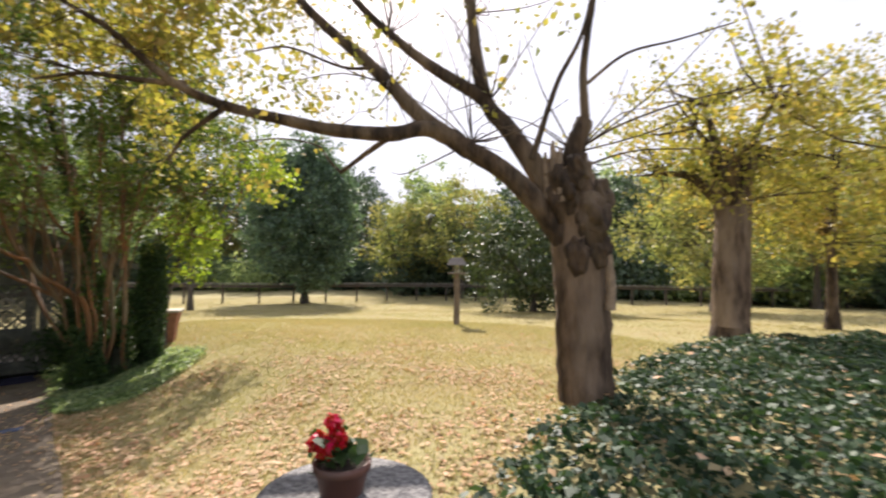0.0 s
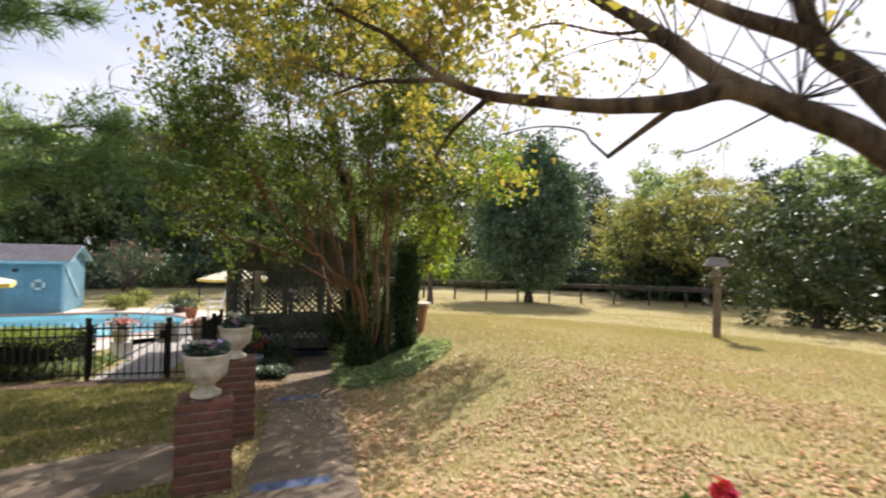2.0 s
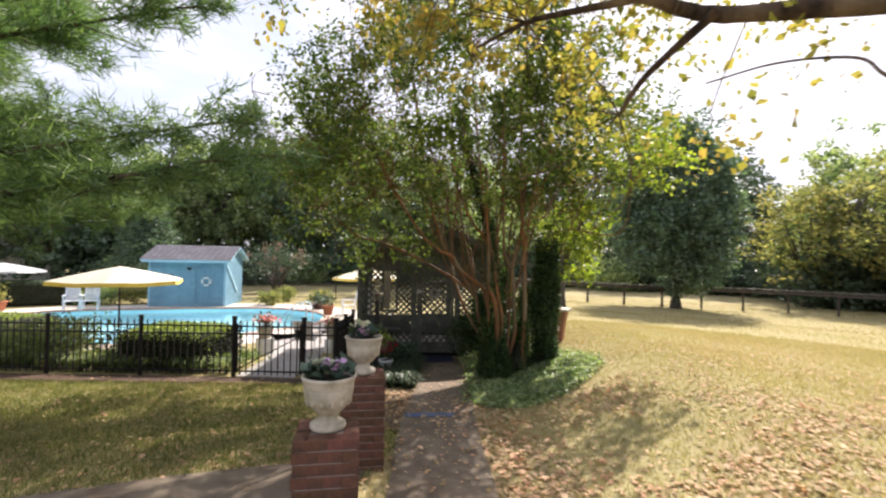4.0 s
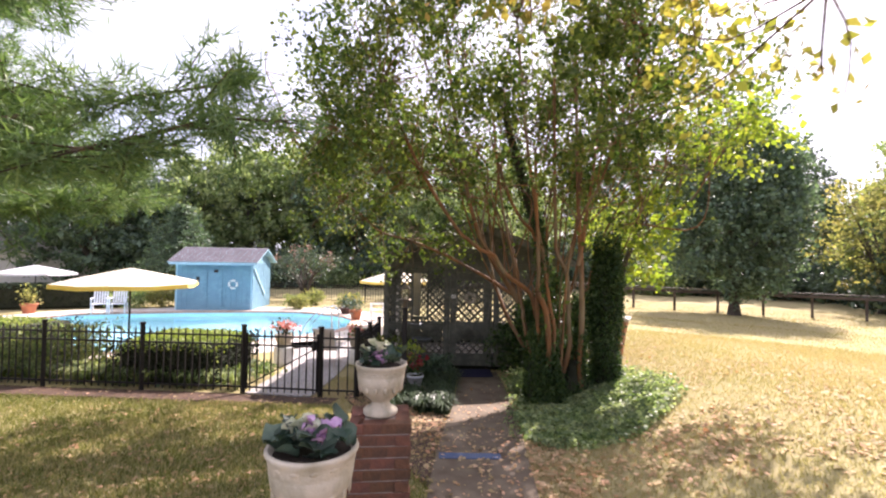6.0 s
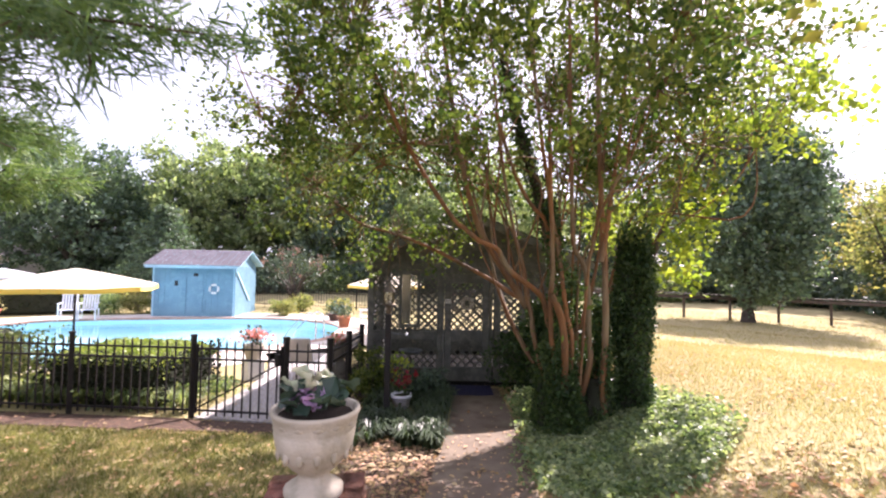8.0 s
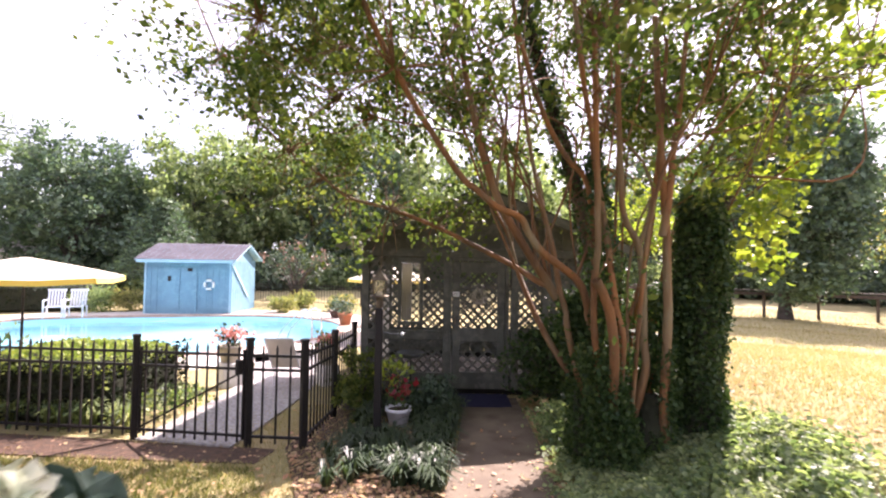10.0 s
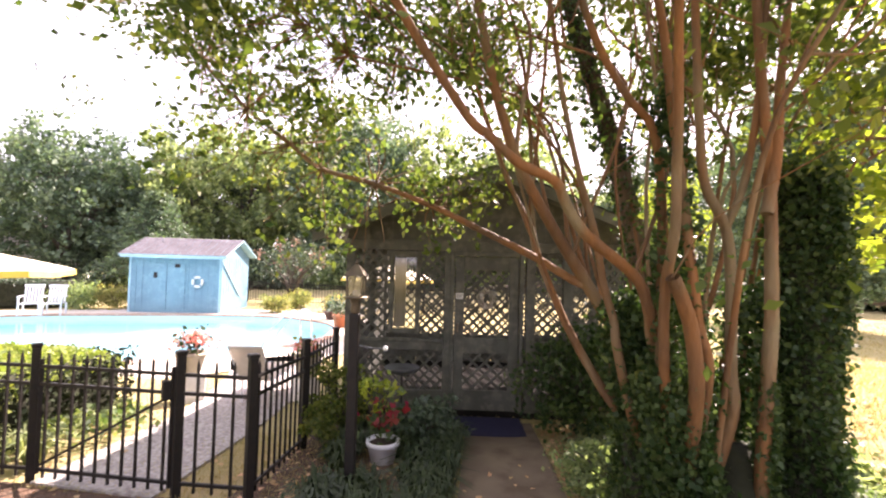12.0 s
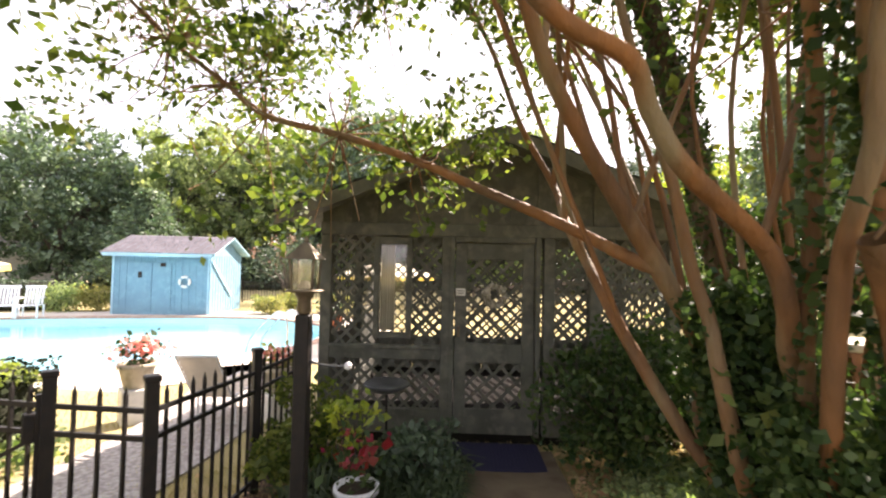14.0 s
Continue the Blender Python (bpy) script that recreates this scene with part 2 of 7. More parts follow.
# Floor colour darkened so sun through the back lattice hardly shows on it.
M_darkfloor = mat("near_black_floor", (0.02, 0.018, 0.016), (0.012, 0.011, 0.010), 5, 0.95, 0.2, spec=0.1)
M_stripe = mat("beige_strap", (0.62, 0.55, 0.46), (0.52, 0.46, 0.38), 6, 0.7, 0.1)
M_yellowleaf = mat("chartreuse_leaf", (0.32, 0.36, 0.05), (0.22, 0.30, 0.05), 4, 0.5, 0, island=0.3, trans=0.4)
M_houseroof = mat("house_roof", (0.30, 0.275, 0.26), (0.24, 0.22, 0.21), 3, 0.95, 0.3)
M_dish = mat("dull_grey_metal", (0.13, 0.14, 0.15), None, 8, 0.4, 0.1, metal=0.5)

M_water = bpy.data.materials.new("pool_water")
M_water.use_nodes = True
_n, _l = M_water.node_tree.nodes, M_water.node_tree.links
_b = _n["Principled BSDF"]
_b.inputs["Base Color"].default_value = (0.80, 0.96, 1.0, 1)
_b.inputs["Roughness"].default_value, _b.inputs["IOR"].default_value = 0.05, 1.13
_b.inputs["Transmission Weight"].default_value = 1.0
_w = _n.new("ShaderNodeTexNoise")
_w.inputs["Scale"].default_value = 3.0
_p = _n.new("ShaderNodeBump")
_p.inputs["Strength"].default_value, _p.inputs["Distance"].default_value = 0.25, 0.02
_l.new(_w.outputs["Fac"], _p.inputs["Height"])
_l.new(_p.outputs[0], _b.inputs["Normal"])
M_glass = bpy.data.materials.new("clear_glass")
M_glass.use_nodes = True
_b = M_glass.node_tree.nodes["Principled BSDF"]
_b.inputs["Base Color"].default_value = (0.93, 0.95, 0.94, 1)
_b.inputs["Roughness"].default_value, _b.inputs["Transmission Weight"].default_value = 0.05, 1.0


# ---- mesh helpers ----
def raw(name, verts, faces, material, parent=None, label="", smooth=False):
    me = bpy.data.meshes.new(name)
    verts = np.asarray(verts, np.float32).reshape(-1, 3)
    if isinstance(faces, np.ndarray):
        k = faces.shape[1]
        me.vertices.add(len(verts))
        me.vertices.foreach_set("co", verts.ravel())
        me.loops.add(faces.size)
        me.loops.foreach_set("vertex_index", faces.ravel().astype(np.int32))
        me.polygons.add(len(faces))
        me.polygons.foreach_set("loop_start", np.arange(0, faces.size, k, dtype=np.int32))
        me.update(calc_edges=True)
    else:
        me.from_pydata([tuple(float(c) for c in v) for v in verts], [], [tuple(f) for f in faces])
        me.update()
    if smooth:
        me.polygons.foreach_set("use_smooth", [True] * len(me.polygons))
    me.materials.append(material)
    ob = new(name, me)
    ob.parent = parent
    if label:
        ob["label"] = label
    return ob


def part(name, bm, material, parent=None, label="", smooth=False):
    me = bpy.data.meshes.new(name)
    bm.normal_update()
    bm.to_mesh(me)
    bm.free()
    if smooth:
        me.polygons.foreach_set("use_smooth", [True] * len(me.polygons))
    me.materials.append(material)
    ob = new(name, me)
    ob.parent = parent
    if label:
        ob["label"] = label
    return ob


def thing(name, x, y, z, label, category, group="", turn=0.0):
    ob = new(name)
    ob.empty_display_size = 0.1
    ob.location = (x, y, z)
    ob.rotation_euler.z = turn
    return tagged(ob, label, category, group)


def box(bm, x0, x1, y0, y1, z0, z1, bevel=0.0, m=None):
    r = bmesh.ops.create_cube(bm, size=1.0)["verts"]
    for v in r:
        v.co = Vector((x0 + (v.co.x + 0.5) * (x1 - x0), y0 + (v.co.y + 0.5) * (y1 - y0), z0 + (v.co.z + 0.5) * (z1 - z0)))
    if bevel:
        es = {e for v in r for e in v.link_edges}
        r = bmesh.ops.bevel(bm, geom=list(es), offset=bevel, segments=1, affect="EDGES")["verts"]
    if m is not None:
        bmesh.ops.transform(bm, matrix=m, verts=[v for v in bm.verts if v in set(r)])
    return r


def bar_between(bm, a, b, w, d):
    """A square bar from a to b."""
    a, b = Vector(a), Vector(b)
    q = (b - a).to_track_quat("Z", "Y").to_matrix().to_4x4()
    r = bmesh.ops.create_cube(bm, size=1.0)["verts"]
    bmesh.ops.transform(bm, matrix=Matrix.Translation((a + b) / 2) @ q @ Matrix.Diagonal((w, d, (b - a).length, 1)), verts=r)


def lathe(profile, n=24, wobble=0.0, scallop=0):
    """A bmesh turned from (radius, height) pairs."""
    bm = bmesh.new()
    rings = []
    for r, z in profile:
        ring = []
        for i in range(n):
            a = 2 * math.pi * i / n
            rr = r * (1 + wobble * math.sin(scallop * a)) if scallop else r
            ring.append(bm.verts.new((rr * math.cos(a), rr * math.sin(a), z)))
        rings.append(ring)
    for a, b in zip(rings, rings[1:]):
        for i in range(n):
            bm.faces.new((a[i], a[(i + 1) % n], b[(i + 1) % n], b[i]))
    bm.faces.new(rings[0][::-1])
    bm.faces.new(rings[-1])
    return bm


def spline(pts, k=5):
    """Catmull-Rom through the points."""
    p = np.array(pts, float)
    p = np.vstack([2 * p[0] - p[1], p, 2 * p[-1] - p[-2]])
    out = []
    for i in range(1, len(p) - 2):
        for s in np.arange(0, 1, 1 / k):
            a, b, c, d = p[i - 1], p[i], p[i + 1], p[i + 2]
            out.append(0.5 * (2 * b + (c - a) * s + (2 * a - 5 * b + 4 * c - d) * s * s + (3 * b - a - 3 * c + d) * s ** 3))
    out.append(p[-2])
    return np.array(out)


class Tubes:
    """Collects tapering tubes into one mesh."""

    def __init__(self):
        self.v, self.f, self.n = [], [], 0

    def add(self, pts, r0, r1, sides=7, rough=0.0, rng=None, power=1.0):
        p = np.asarray(pts, float)
        t = np.gradient(p, axis=0)
        t /= np.linalg.norm(t, axis=1, keepdims=True) + 1e-9
        ref = np.array([0.31, 0.95, 0.05]) if abs(t[0][2]) > 0.8 else np.array([0, 0, 1.0])
        u = np.cross(t, ref)
        u /= np.linalg.norm(u, axis=1, keepdims=True) + 1e-9
        w = np.cross(t, u)
        m = len(p)
        rad = (r0 + (r1 - r0) * np.linspace(0, 1, m) ** power)[:, None]
        a = np.linspace(0, 2 * np.pi, sides, endpoint=False)[None]
        if rough:
            fl = 1 + rough * np.cumsum(rng.normal(size=(m, sides)), 0) / np.sqrt(m) + rough * rng.normal(size=(m, sides)) * 0.5
        else:
            fl = np.ones((m, sides))
        ring = p[:, None] + (rad * fl)[..., None] * (np.cos(a)[..., None] * u[:, None] + np.sin(a)[..., None] * w[:, None])
        self.v.append(ring.reshape(-1, 3))
        i, j = np.meshgrid(np.arange(m - 1), np.arange(sides), indexing="ij")
        j2 = (j + 1) % sides
        b = self.n
        self.f.append(np.stack([b + i * sides + j, b + i * sides + j2, b + (i + 1) * sides + j2, b + (i + 1) * sides + j], -1).reshape(-1, 4))
        e = b + (m - 1) * sides
        cap = np.stack([np.full(sides, e), e + np.arange(sides), e + (np.arange(sides) + 1) % sides, e + (np.arange(sides) + 1) % sides], -1)
        self.n += m * sides
        return self

    def done(self, name, material, parent, label=""):
        return raw(name, np.concatenate(self.v), np.concatenate(self.f), material, parent, label, True)


def unit(v):
    return v / (np.linalg.norm(v, axis=-1, keepdims=True) + 1e-9)


def leaf_mesh(name, p, size, material, parent, rng, aspect=0.55, label="", flat=0.0, hang=0.0, spread=0.35):
    """One folded four-cornered blade at every point."""
    n = len(p)
    d = rng.normal(size=(n, 3))
    d[:, 2] = d[:, 2] * (1 - flat) - hang
    d = unit(d)
    s = unit(np.cross(d, rng.normal(size=(n, 3)) * (1 - flat) + np.array([0, 0, 1.0]) * flat * 2))
    up = np.cross(s, d)
    L = (size * (1 + spread * rng.normal(size=n)).clip(0.45, 1.9))[:, None]
    W = L * aspect * 0.5
    v = np.stack([p - d * L * 0.5, p + s * W - d * L * 0.05 + up * L * 0.10, p + d * L * 0.5, p - s * W - d * L * 0.05 + up * L * 0.10], 1)
    return raw(name, v.reshape(-1, 3), np.arange(4 * n).reshape(n, 4), material, parent, label)


def round_leaves(name, p, size, material, parent, rng, label="", flat=0.4, width=0.9, ruffle=0.0):
    """Cupped leaves with a rounded outline, for plants seen close by."""
    n = len(p)
    d = rng.normal(size=(n, 3))
    d[:, 2] = d[:, 2] * (1 - flat) + 0.2
    d = unit(d)
    s = unit(np.cross(d, np.array([0, 0, 1.0]) + rng.normal(size=(n, 3)) * (1 - flat) * 0.6))
    u = np.cross(s, d)
    L = size * (0.7 + 0.6 * rng.random(n))
    rows, prof = 6, [0.10, 0.42, 0.52, 0.46, 0.28, 0.04]
    v = []
    for k in range(rows):
        f = k / (rows - 1)
        for c in (-1, -0.5, 0, 0.5, 1):
            q = p + d * (L * (f - 0.3))[:, None] + s * (L * prof[k] * width * c)[:, None]
            q = q + u * (L * (0.16 * abs(c) - 0.22 * (f - 0.4) ** 2))[:, None]
            if ruffle:
                q = q + u * (L * ruffle * abs(c) * rng.normal(size=n))[:, None]
            v.append(q)
    v = np.stack(v, 1).reshape(-1, 3)
    f = np.array([(k * 5 + c, k * 5 + c + 1, k * 5 + c + 6, k * 5 + c + 5) for k in range(rows - 1) for c in range(4)])
    f = (np.arange(n)[:, None, None] * (rows * 5) + f[None]).reshape(-1, 4)
    return raw(name, v, f, material, parent, label, True)


def in_ball(rng, n, shell=0.5):
    v = unit(rng.normal(size=(n, 3)))
    return v * (shell + (1 - shell) * rng.random(n))[:, None] ** 0.7


def clumps(rng, centre, radii, count, per, tight, shell=0.4, low=-1.0):
    """Leaf points in clumps over an ellipsoid, and the clumps' centres."""
    c = in_ball(rng, count * 2, shell)
    c = c[c[:, 2] > low][:count]
    lump = 1 + 0.22 * np.sin(c[:, :1] * 5 + centre[0]) * np.cos(c[:, 1:2] * 4 + centre[1]) + 0.12 * rng.normal(size=(len(c), 1))
    c = np.array(centre) + c * lump * np.array(radii)
    k = rng.integers(int(per * 0.5), int(per * 1.5), len(c))
    p = np.repeat(c, k, 0)
    p = p + rng.normal(size=p.shape) * tight * np.array([1, 1, 0.7])
    return p, c


# ---- ground ----
def smooth(v):
    v = np.clip(v, 0, 1)
    return v * v * (3 - 2 * v)


POOL = [(-16.9, 3.0), (-16.3, 10.9), (-19.5, 13.6), (-23.4, 12.6), (-27.6, 5.2), (-26.3, 2.6)]


def chaikin(pts, k=3):
    for _ in range(k):
        q = []
        for a, b in zip(pts, pts[1:] + pts[:1]):
            q += [(a[0] * 0.8 + b[0] * 0.2, a[1] * 0.8 + b[1] * 0.2), (a[0] * 0.2 + b[0] * 0.8, a[1] * 0.2 + b[1] * 0.8)]
        pts = q
    return pts


pool_rim = chaikin(POOL, 2)
pool_c = np.mean(POOL, 0)


def grow(pts, d):
    out = []
    n = len(pts)
    for i in range(n):
        a, b = np.array(pts[i - 1]), np.array(pts[(i + 1) % n])
        t = (b - a) / np.linalg.norm(b - a)
        nn = np.array([t[1], -t[0]])
        if (np.array(pts[i]) - pool_c) @ nn < 0:
            nn = -nn
        out.append(tuple(np.array(pts[i]) + nn * d))
    return out


def inside(x, y, poly):
    x, y = np.asarray(x, float), np.asarray(y, float)
    r = np.zeros(np.broadcast(x, y).shape, bool)
    for (x0, y0), (x1, y1) in zip(poly, poly[1:] + poly[:1]):
        c = (y0 > y) != (y1 > y)
        with np.errstate(divide="ignore", invalid="ignore"):
            r ^= c & (x < (x1 - x0) * (y - y0) / (y1 - y0 + 1e-12) + x0)
    return r


def height(x, y):
    x, y = np.asarray(x, float), np.asarray(y, float)
    s, u = (y - x) * 0.7071, (x + y) * 0.7071
    w = 1 - smooth((u - 0.5) / 4)
    path = np.interp(s, [0, 2.4, 5, 6.4, 7.9, 10, 11, 13, 16, 200], [0.93, 0.9, 0.42, 0.32, 0.22, 0.06, -0.03, -0.15, -0.3, -0.3])
    lawn = np.interp(y, [0, 4, 12, 20, 27, 40], [0.95, 1.08, 0.78, 0.3, -0.03, -0.2])
    z = path * w + lawn * (1 - w)
    lx, ly = (x + 9.3) * 0.694 + (y - 9.85) * 0.72, -(x + 9.3) * 0.72 + (y - 9.85) * 0.694
    m = smooth(1 - np.hypot(np.maximum(np.abs(lx) - 2.1, 0), np.maximum(np.abs(ly - 1.65) - 1.75, 0)) / 0.9)
    return z * (1 - m) - 0.14 * m


def H(x, y):
    return float(height(x, y))


def sheet_lines(lo, hi, step, far):
    near = np.arange(lo, hi + 1e-6, step)
    g = step
    a, b = [near[0]], [near[-1]]
    while a[-1] > -far:
        g *= 1.13
        a.append(a[-1] - g)
    g = step
    while b[-1] < far:
        g *= 1.13
        b.append(b[-1] + g)
    return np.concatenate([a[:0:-1], near, b[1:]])


gx, gy = sheet_lines(-30, 14, 0.25, 600), sheet_lines(-4, 30, 0.25, 600)
X, Y = np.meshgrid(gx, gy, indexing="ij")
Z = height(X, Y)
rngG = np.random.default_rng(5)
for _ in range(14):
    k, ph = rngG.normal(size=2) * 1.6, rngG.random() * 6
    Z += 0.0012 * np.sin(X * k[0] + Y * k[1] + ph)
deck_out = grow(pool_rim, 1.5)
Z = np.where(inside(X, Y, grow(pool_rim, 0.9)), -2.3, Z)
ny = len(gy)
i, j = np.meshgrid(np.arange(len(gx) - 1), np.arange(ny - 1), indexing="ij")
quads = np.stack([i * ny + j, (i + 1) * ny + j, (i + 1) * ny + j + 1, i * ny + j + 1], -1).reshape(-1, 4)
ground = raw("ground", np.stack([X, Y, Z], -1), quads, M_lawn, smooth=True)
tagged(ground, "dry autumn lawn of straw-coloured and green grass", "lawn", kind="structure")


def strip_mesh(name, left, right, top, material, label, category, lift=0.03, segs=8, kind="structure", skirt=0.12):
    """A slab that follows the ground between two edge lines."""
    L, R = spline([(*p, 0) for p in left], segs)[:, :2], spline([(*p, 0) for p in right], segs)[:, :2]
    n, m = min(len(L), len(R)), 7
    v, f = [], []
    for a in range(n):
        for b in range(m):
            q = L[a] + (R[a] - L[a]) * b / (m - 1)
            v.append((q[0], q[1], H(*q) + lift))
    for a in range(n - 1):
        for b in range(m - 1):
            f.append((a * m + b, a * m + b + 1, (a + 1) * m + b + 1, (a + 1) * m + b))
    rim = [a * m for a in range(n)] + [(n - 1) * m + b for b in range(1, m)] + [a * m + m - 1 for a in range(n - 2, -1, -1)] + [b for b in range(m - 2, 0, -1)]
    base = len(v)
    for r in rim:
        v.append((v[r][0], v[r][1], v[r][2] - skirt))
    for k in range(len(rim)):
        k2 = (k + 1) % len(rim)
        f.append((rim[k], rim[k2], base + k2, base + k))
    ob = raw(name, v, f, material)
    bmx = bmesh.new()
    bmx.from_mesh(ob.data)
    bmesh.ops.recalc_face_normals(bmx, faces=bmx.faces)
    bmx.to_mesh(ob.data)
    bmx.free()
    return tagged(ob, label, category, kind=kind)


path_L = [(-0.9, -0.6), (-2.0, 1.2), (-4.0, 3.55), (-5.2, 4.8), (-6.15, 5.85), (-7.6, 7.6), (-9.3, 9.45)]
path_R = [(0.1, -0.9), (-1.2, 1.6), (-3.3, 4.15), (-4.5, 5.45), (-5.5, 6.6), (-7.0, 8.3), (-8.75, 10.1)]
strip_mesh("path", path_L, path_R, 0, M_path, "worn brown concrete garden path scattered with leaf litter", "path")
side_L = [(-4.25, 3.25), (-4.7, 2.3), (-5.2, 0.9), (-5.7, -1.5), (-6.2, -4)]
side_R = [(-5.0, 4.35), (-5.85, 2.85), (-6.45, 1.35), (-7.0, -1.3), (-7.5, -4)]
strip_mesh("side_path", side_L, side_R, 0, M_path, "shaded concrete side path branching off beside the brick pillars", "path", lift=0.022)
strip_mesh("paving", [(-9.35, 5.95), (-11.0, 7.55), (-13.1, 9.3), (-15.2, 10.6)], [(-10.3, 5.25), (-12.0, 6.75), (-14.0, 8.0), (-15.6, 8.6)],
           0, M_paver, "grey pebbled walk from the gate to the pool deck", "paving", lift=0.03)
strip_mesh("mulch", [(-9.0, 6.3), (-10.2, 5.35), (-12.4, 3.4), (-15.8, 0.35), (-20.0, -3.4)], [(-8.7, 5.95), (-9.85, 4.85), (-12.0, 2.9), (-15.4, -0.1), (-19.6, -3.9)],
           0, M_mulch, "strip of reddish mulch along the foot of the iron fence", "mulch bed", lift=0.012)
strip_mesh("mulch_bed", [(-9.0, 6.4), (-9.9, 7.5), (-10.6, 8.4)], [(-5.35, 4.95), (-7.2, 7.1), (-8.9, 9.0)],
           0, M_mulch, "bark mulch bed between the path and the side fence", "mulch bed", lift=0.018)

# ---- pool ----
WATER = -0.42
pool = thing("swimming_pool", pool_c[0], pool_c[1], -1.6, "bright turquoise in-ground swimming pool with calm water", "swimming pool")
PB = Matrix.Translation((-pool_c[0], -pool_c[1], 1.6))
n = len(pool_rim)
v = [(x - pool_c[0], y - pool_c[1], z) for z in (-0.27 + 1.6, 0.1) for x, y in pool_rim]
raw("shell", v, [tuple(range(n, 2 * n))] + [(k, (k + 1) % n, n + (k + 1) % n, n + k) for k in range(n)], M_shell, pool, "pale blue plaster shell")
raw("water", [(x - pool_c[0], y - pool_c[1], WATER + 1.6) for x, y in pool_rim], [tuple(range(n))], M_water, pool, "clear turquoise water")


def ring_slab(name, a, b, z0, z1, material):
    k = len(a)
    v = [(*p, z1) for p in a] + [(*p, z1) for p in b] + [(*p, z0) for p in a] + [(*p, z0) for p in b]
    f = []
    for q in range(k):
        r = (q + 1) % k
        f += [(q, r, k + r, k + q), (2 * k + q, 3 * k + q, 3 * k + r, 2 * k + r), (q, 2 * k + q, 2 * k + r, r), (k + q, k + r, 3 * k + r, 3 * k + q)]
    ob = raw(name, v, f, material)
    bmx = bmesh.new()
    bmx.from_mesh(ob.data)
    bmesh.ops.recalc_face_normals(bmx, faces=bmx.faces)
    bmx.to_mesh(ob.data)
    bmx.free()
    return ob


cop = ring_slab("coping", grow(pool_rim, -0.04), grow(pool_rim, 0.28), -0.33, -0.255, M_coping)
tagged(cop, "reddish brick coping round the pool", "coping", kind="structure")
tagged(ring_slab("pool_deck", grow(pool_rim, 0.285), grow(pool_rim, 1.9), -0.40, -0.27, M_deck), "pale sunlit concrete pool deck", "pool deck", kind="structure")

# ---- summer house ----
GA = math.atan2(0.72, 0.694)
G = Matrix.Translation((-9.3, 9.85, -0.09)) @ Matrix.Rotation(GA, 4, "Z")
# local x runs along the front, local y goes back, z up
house = new("summer_house")
house.matrix_world = G
tagged(house, "weathered grey wooden summer house with lattice walls and low gable roof", "summer house")
W2, DEP, TOP = 1.97, 3.3, 2.2


def slats(x0, x1, z0, z1, gap=0.105, w=0.032):
    """Ends of the crossed laths that fill a panel."""
    out = []
    for sgn in (1, -1):
        c = (z0 - x1 if sgn > 0 else z0 + x0)
        end = (z1 - x0 if sgn > 0 else z1 + x1)
        while c < end:
            pts = []
            for x in (x0, x1):
                z = sgn * x + c if sgn > 0 else -x + c
                if z0 <= z <= z1:
                    pts.append((x, z))
            for z in (z0, z1):
                x = (z - c) if sgn > 0 else (c - z)
                if x0 < x < x1:
                    pts.append((x, z))
            if len(pts) >= 2:
                pts.sort()
                if pts[-1][0] - pts[0][0] > 0.03:
                    out.append((pts[0], pts[-1], sgn))
            c += gap * 1.414
    return out


def lath(bm, a, b, sgn, w=0.034, turn=None):
    y = 0.0 if sgn > 0 else 0.009
    vs = len(bm.verts)
    bar_between(bm, (a[0], y, a[1]), (b[0], y, b[1]), 0.008, w)


def lattice(name, x0, x1, z0, z1, y, parent, joined=False, rot=None, material=None):
    base = new(name)
    base.parent = parent
    base.location = (0, y, 0) if rot is None else rot[0]
    if rot is not None:
        base.rotation_euler.z = rot[1]
    if joined:
        bm = bmesh.new()
        for a, b, s in slats(x0, x1, z0, z1, 0.12):
            lath(bm, a, b, s)
        part("lath_mesh", bm, M_shadewood, base)
    else:
        for a, b, s in slats(x0, x1, z0, z1):
            bm = bmesh.new()
            lath(bm, a, b, s)
            part("lath", bm, M_shadewood, base)
    return base


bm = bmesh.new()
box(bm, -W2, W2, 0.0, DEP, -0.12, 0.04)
part("floor_slab", bm, M_darkfloor, house, "floor coloured near black to look unlit")
for x, y in ((-W2, 0), (W2 - 0.12, 0), (-W2, DEP - 0.12), (W2 - 0.12, DEP - 0.12), (1.0, 0), (-0.62, 0), (0.5, 0), (-W2, DEP / 2), (W2 - 0.12, DEP / 2)):
    bm = bmesh.new()
    box(bm, x, x + 0.12, y - 0.01, y + 0.11, 0.04, TOP, 0.006)
    part("post", bm, M_shadewood, house)
for z0, z1, y0, y1 in ((TOP, TOP + 0.14, -0.03, 0.12), (TOP, TOP + 0.14, DEP - 0.12, DEP)):
    bm = bmesh.new()
    box(bm, -W2, W2, y0, y1, z0, z1, 0.006)
    part("beam", bm, M_shadewood, house)
for x0, x1 in ((-W2 + 0.12, -0.62), (0.62, 1.0), (1.12, W2 - 0.12)):
    for z0, z1 in ((0.84, 0.99), (0.04, 0.30)):
        bm = bmesh.new()
        box(bm, x0, x1, 0.0, 0.08, z0, z1, 0.005)
        part("rail", bm, M_shadewood, house)
    bm = bmesh.new()
    box(bm, x0, x1, -0.035, 0.0, 0.955, 1.0, 0.005)
    part("sill", bm, M_shadewood, house)
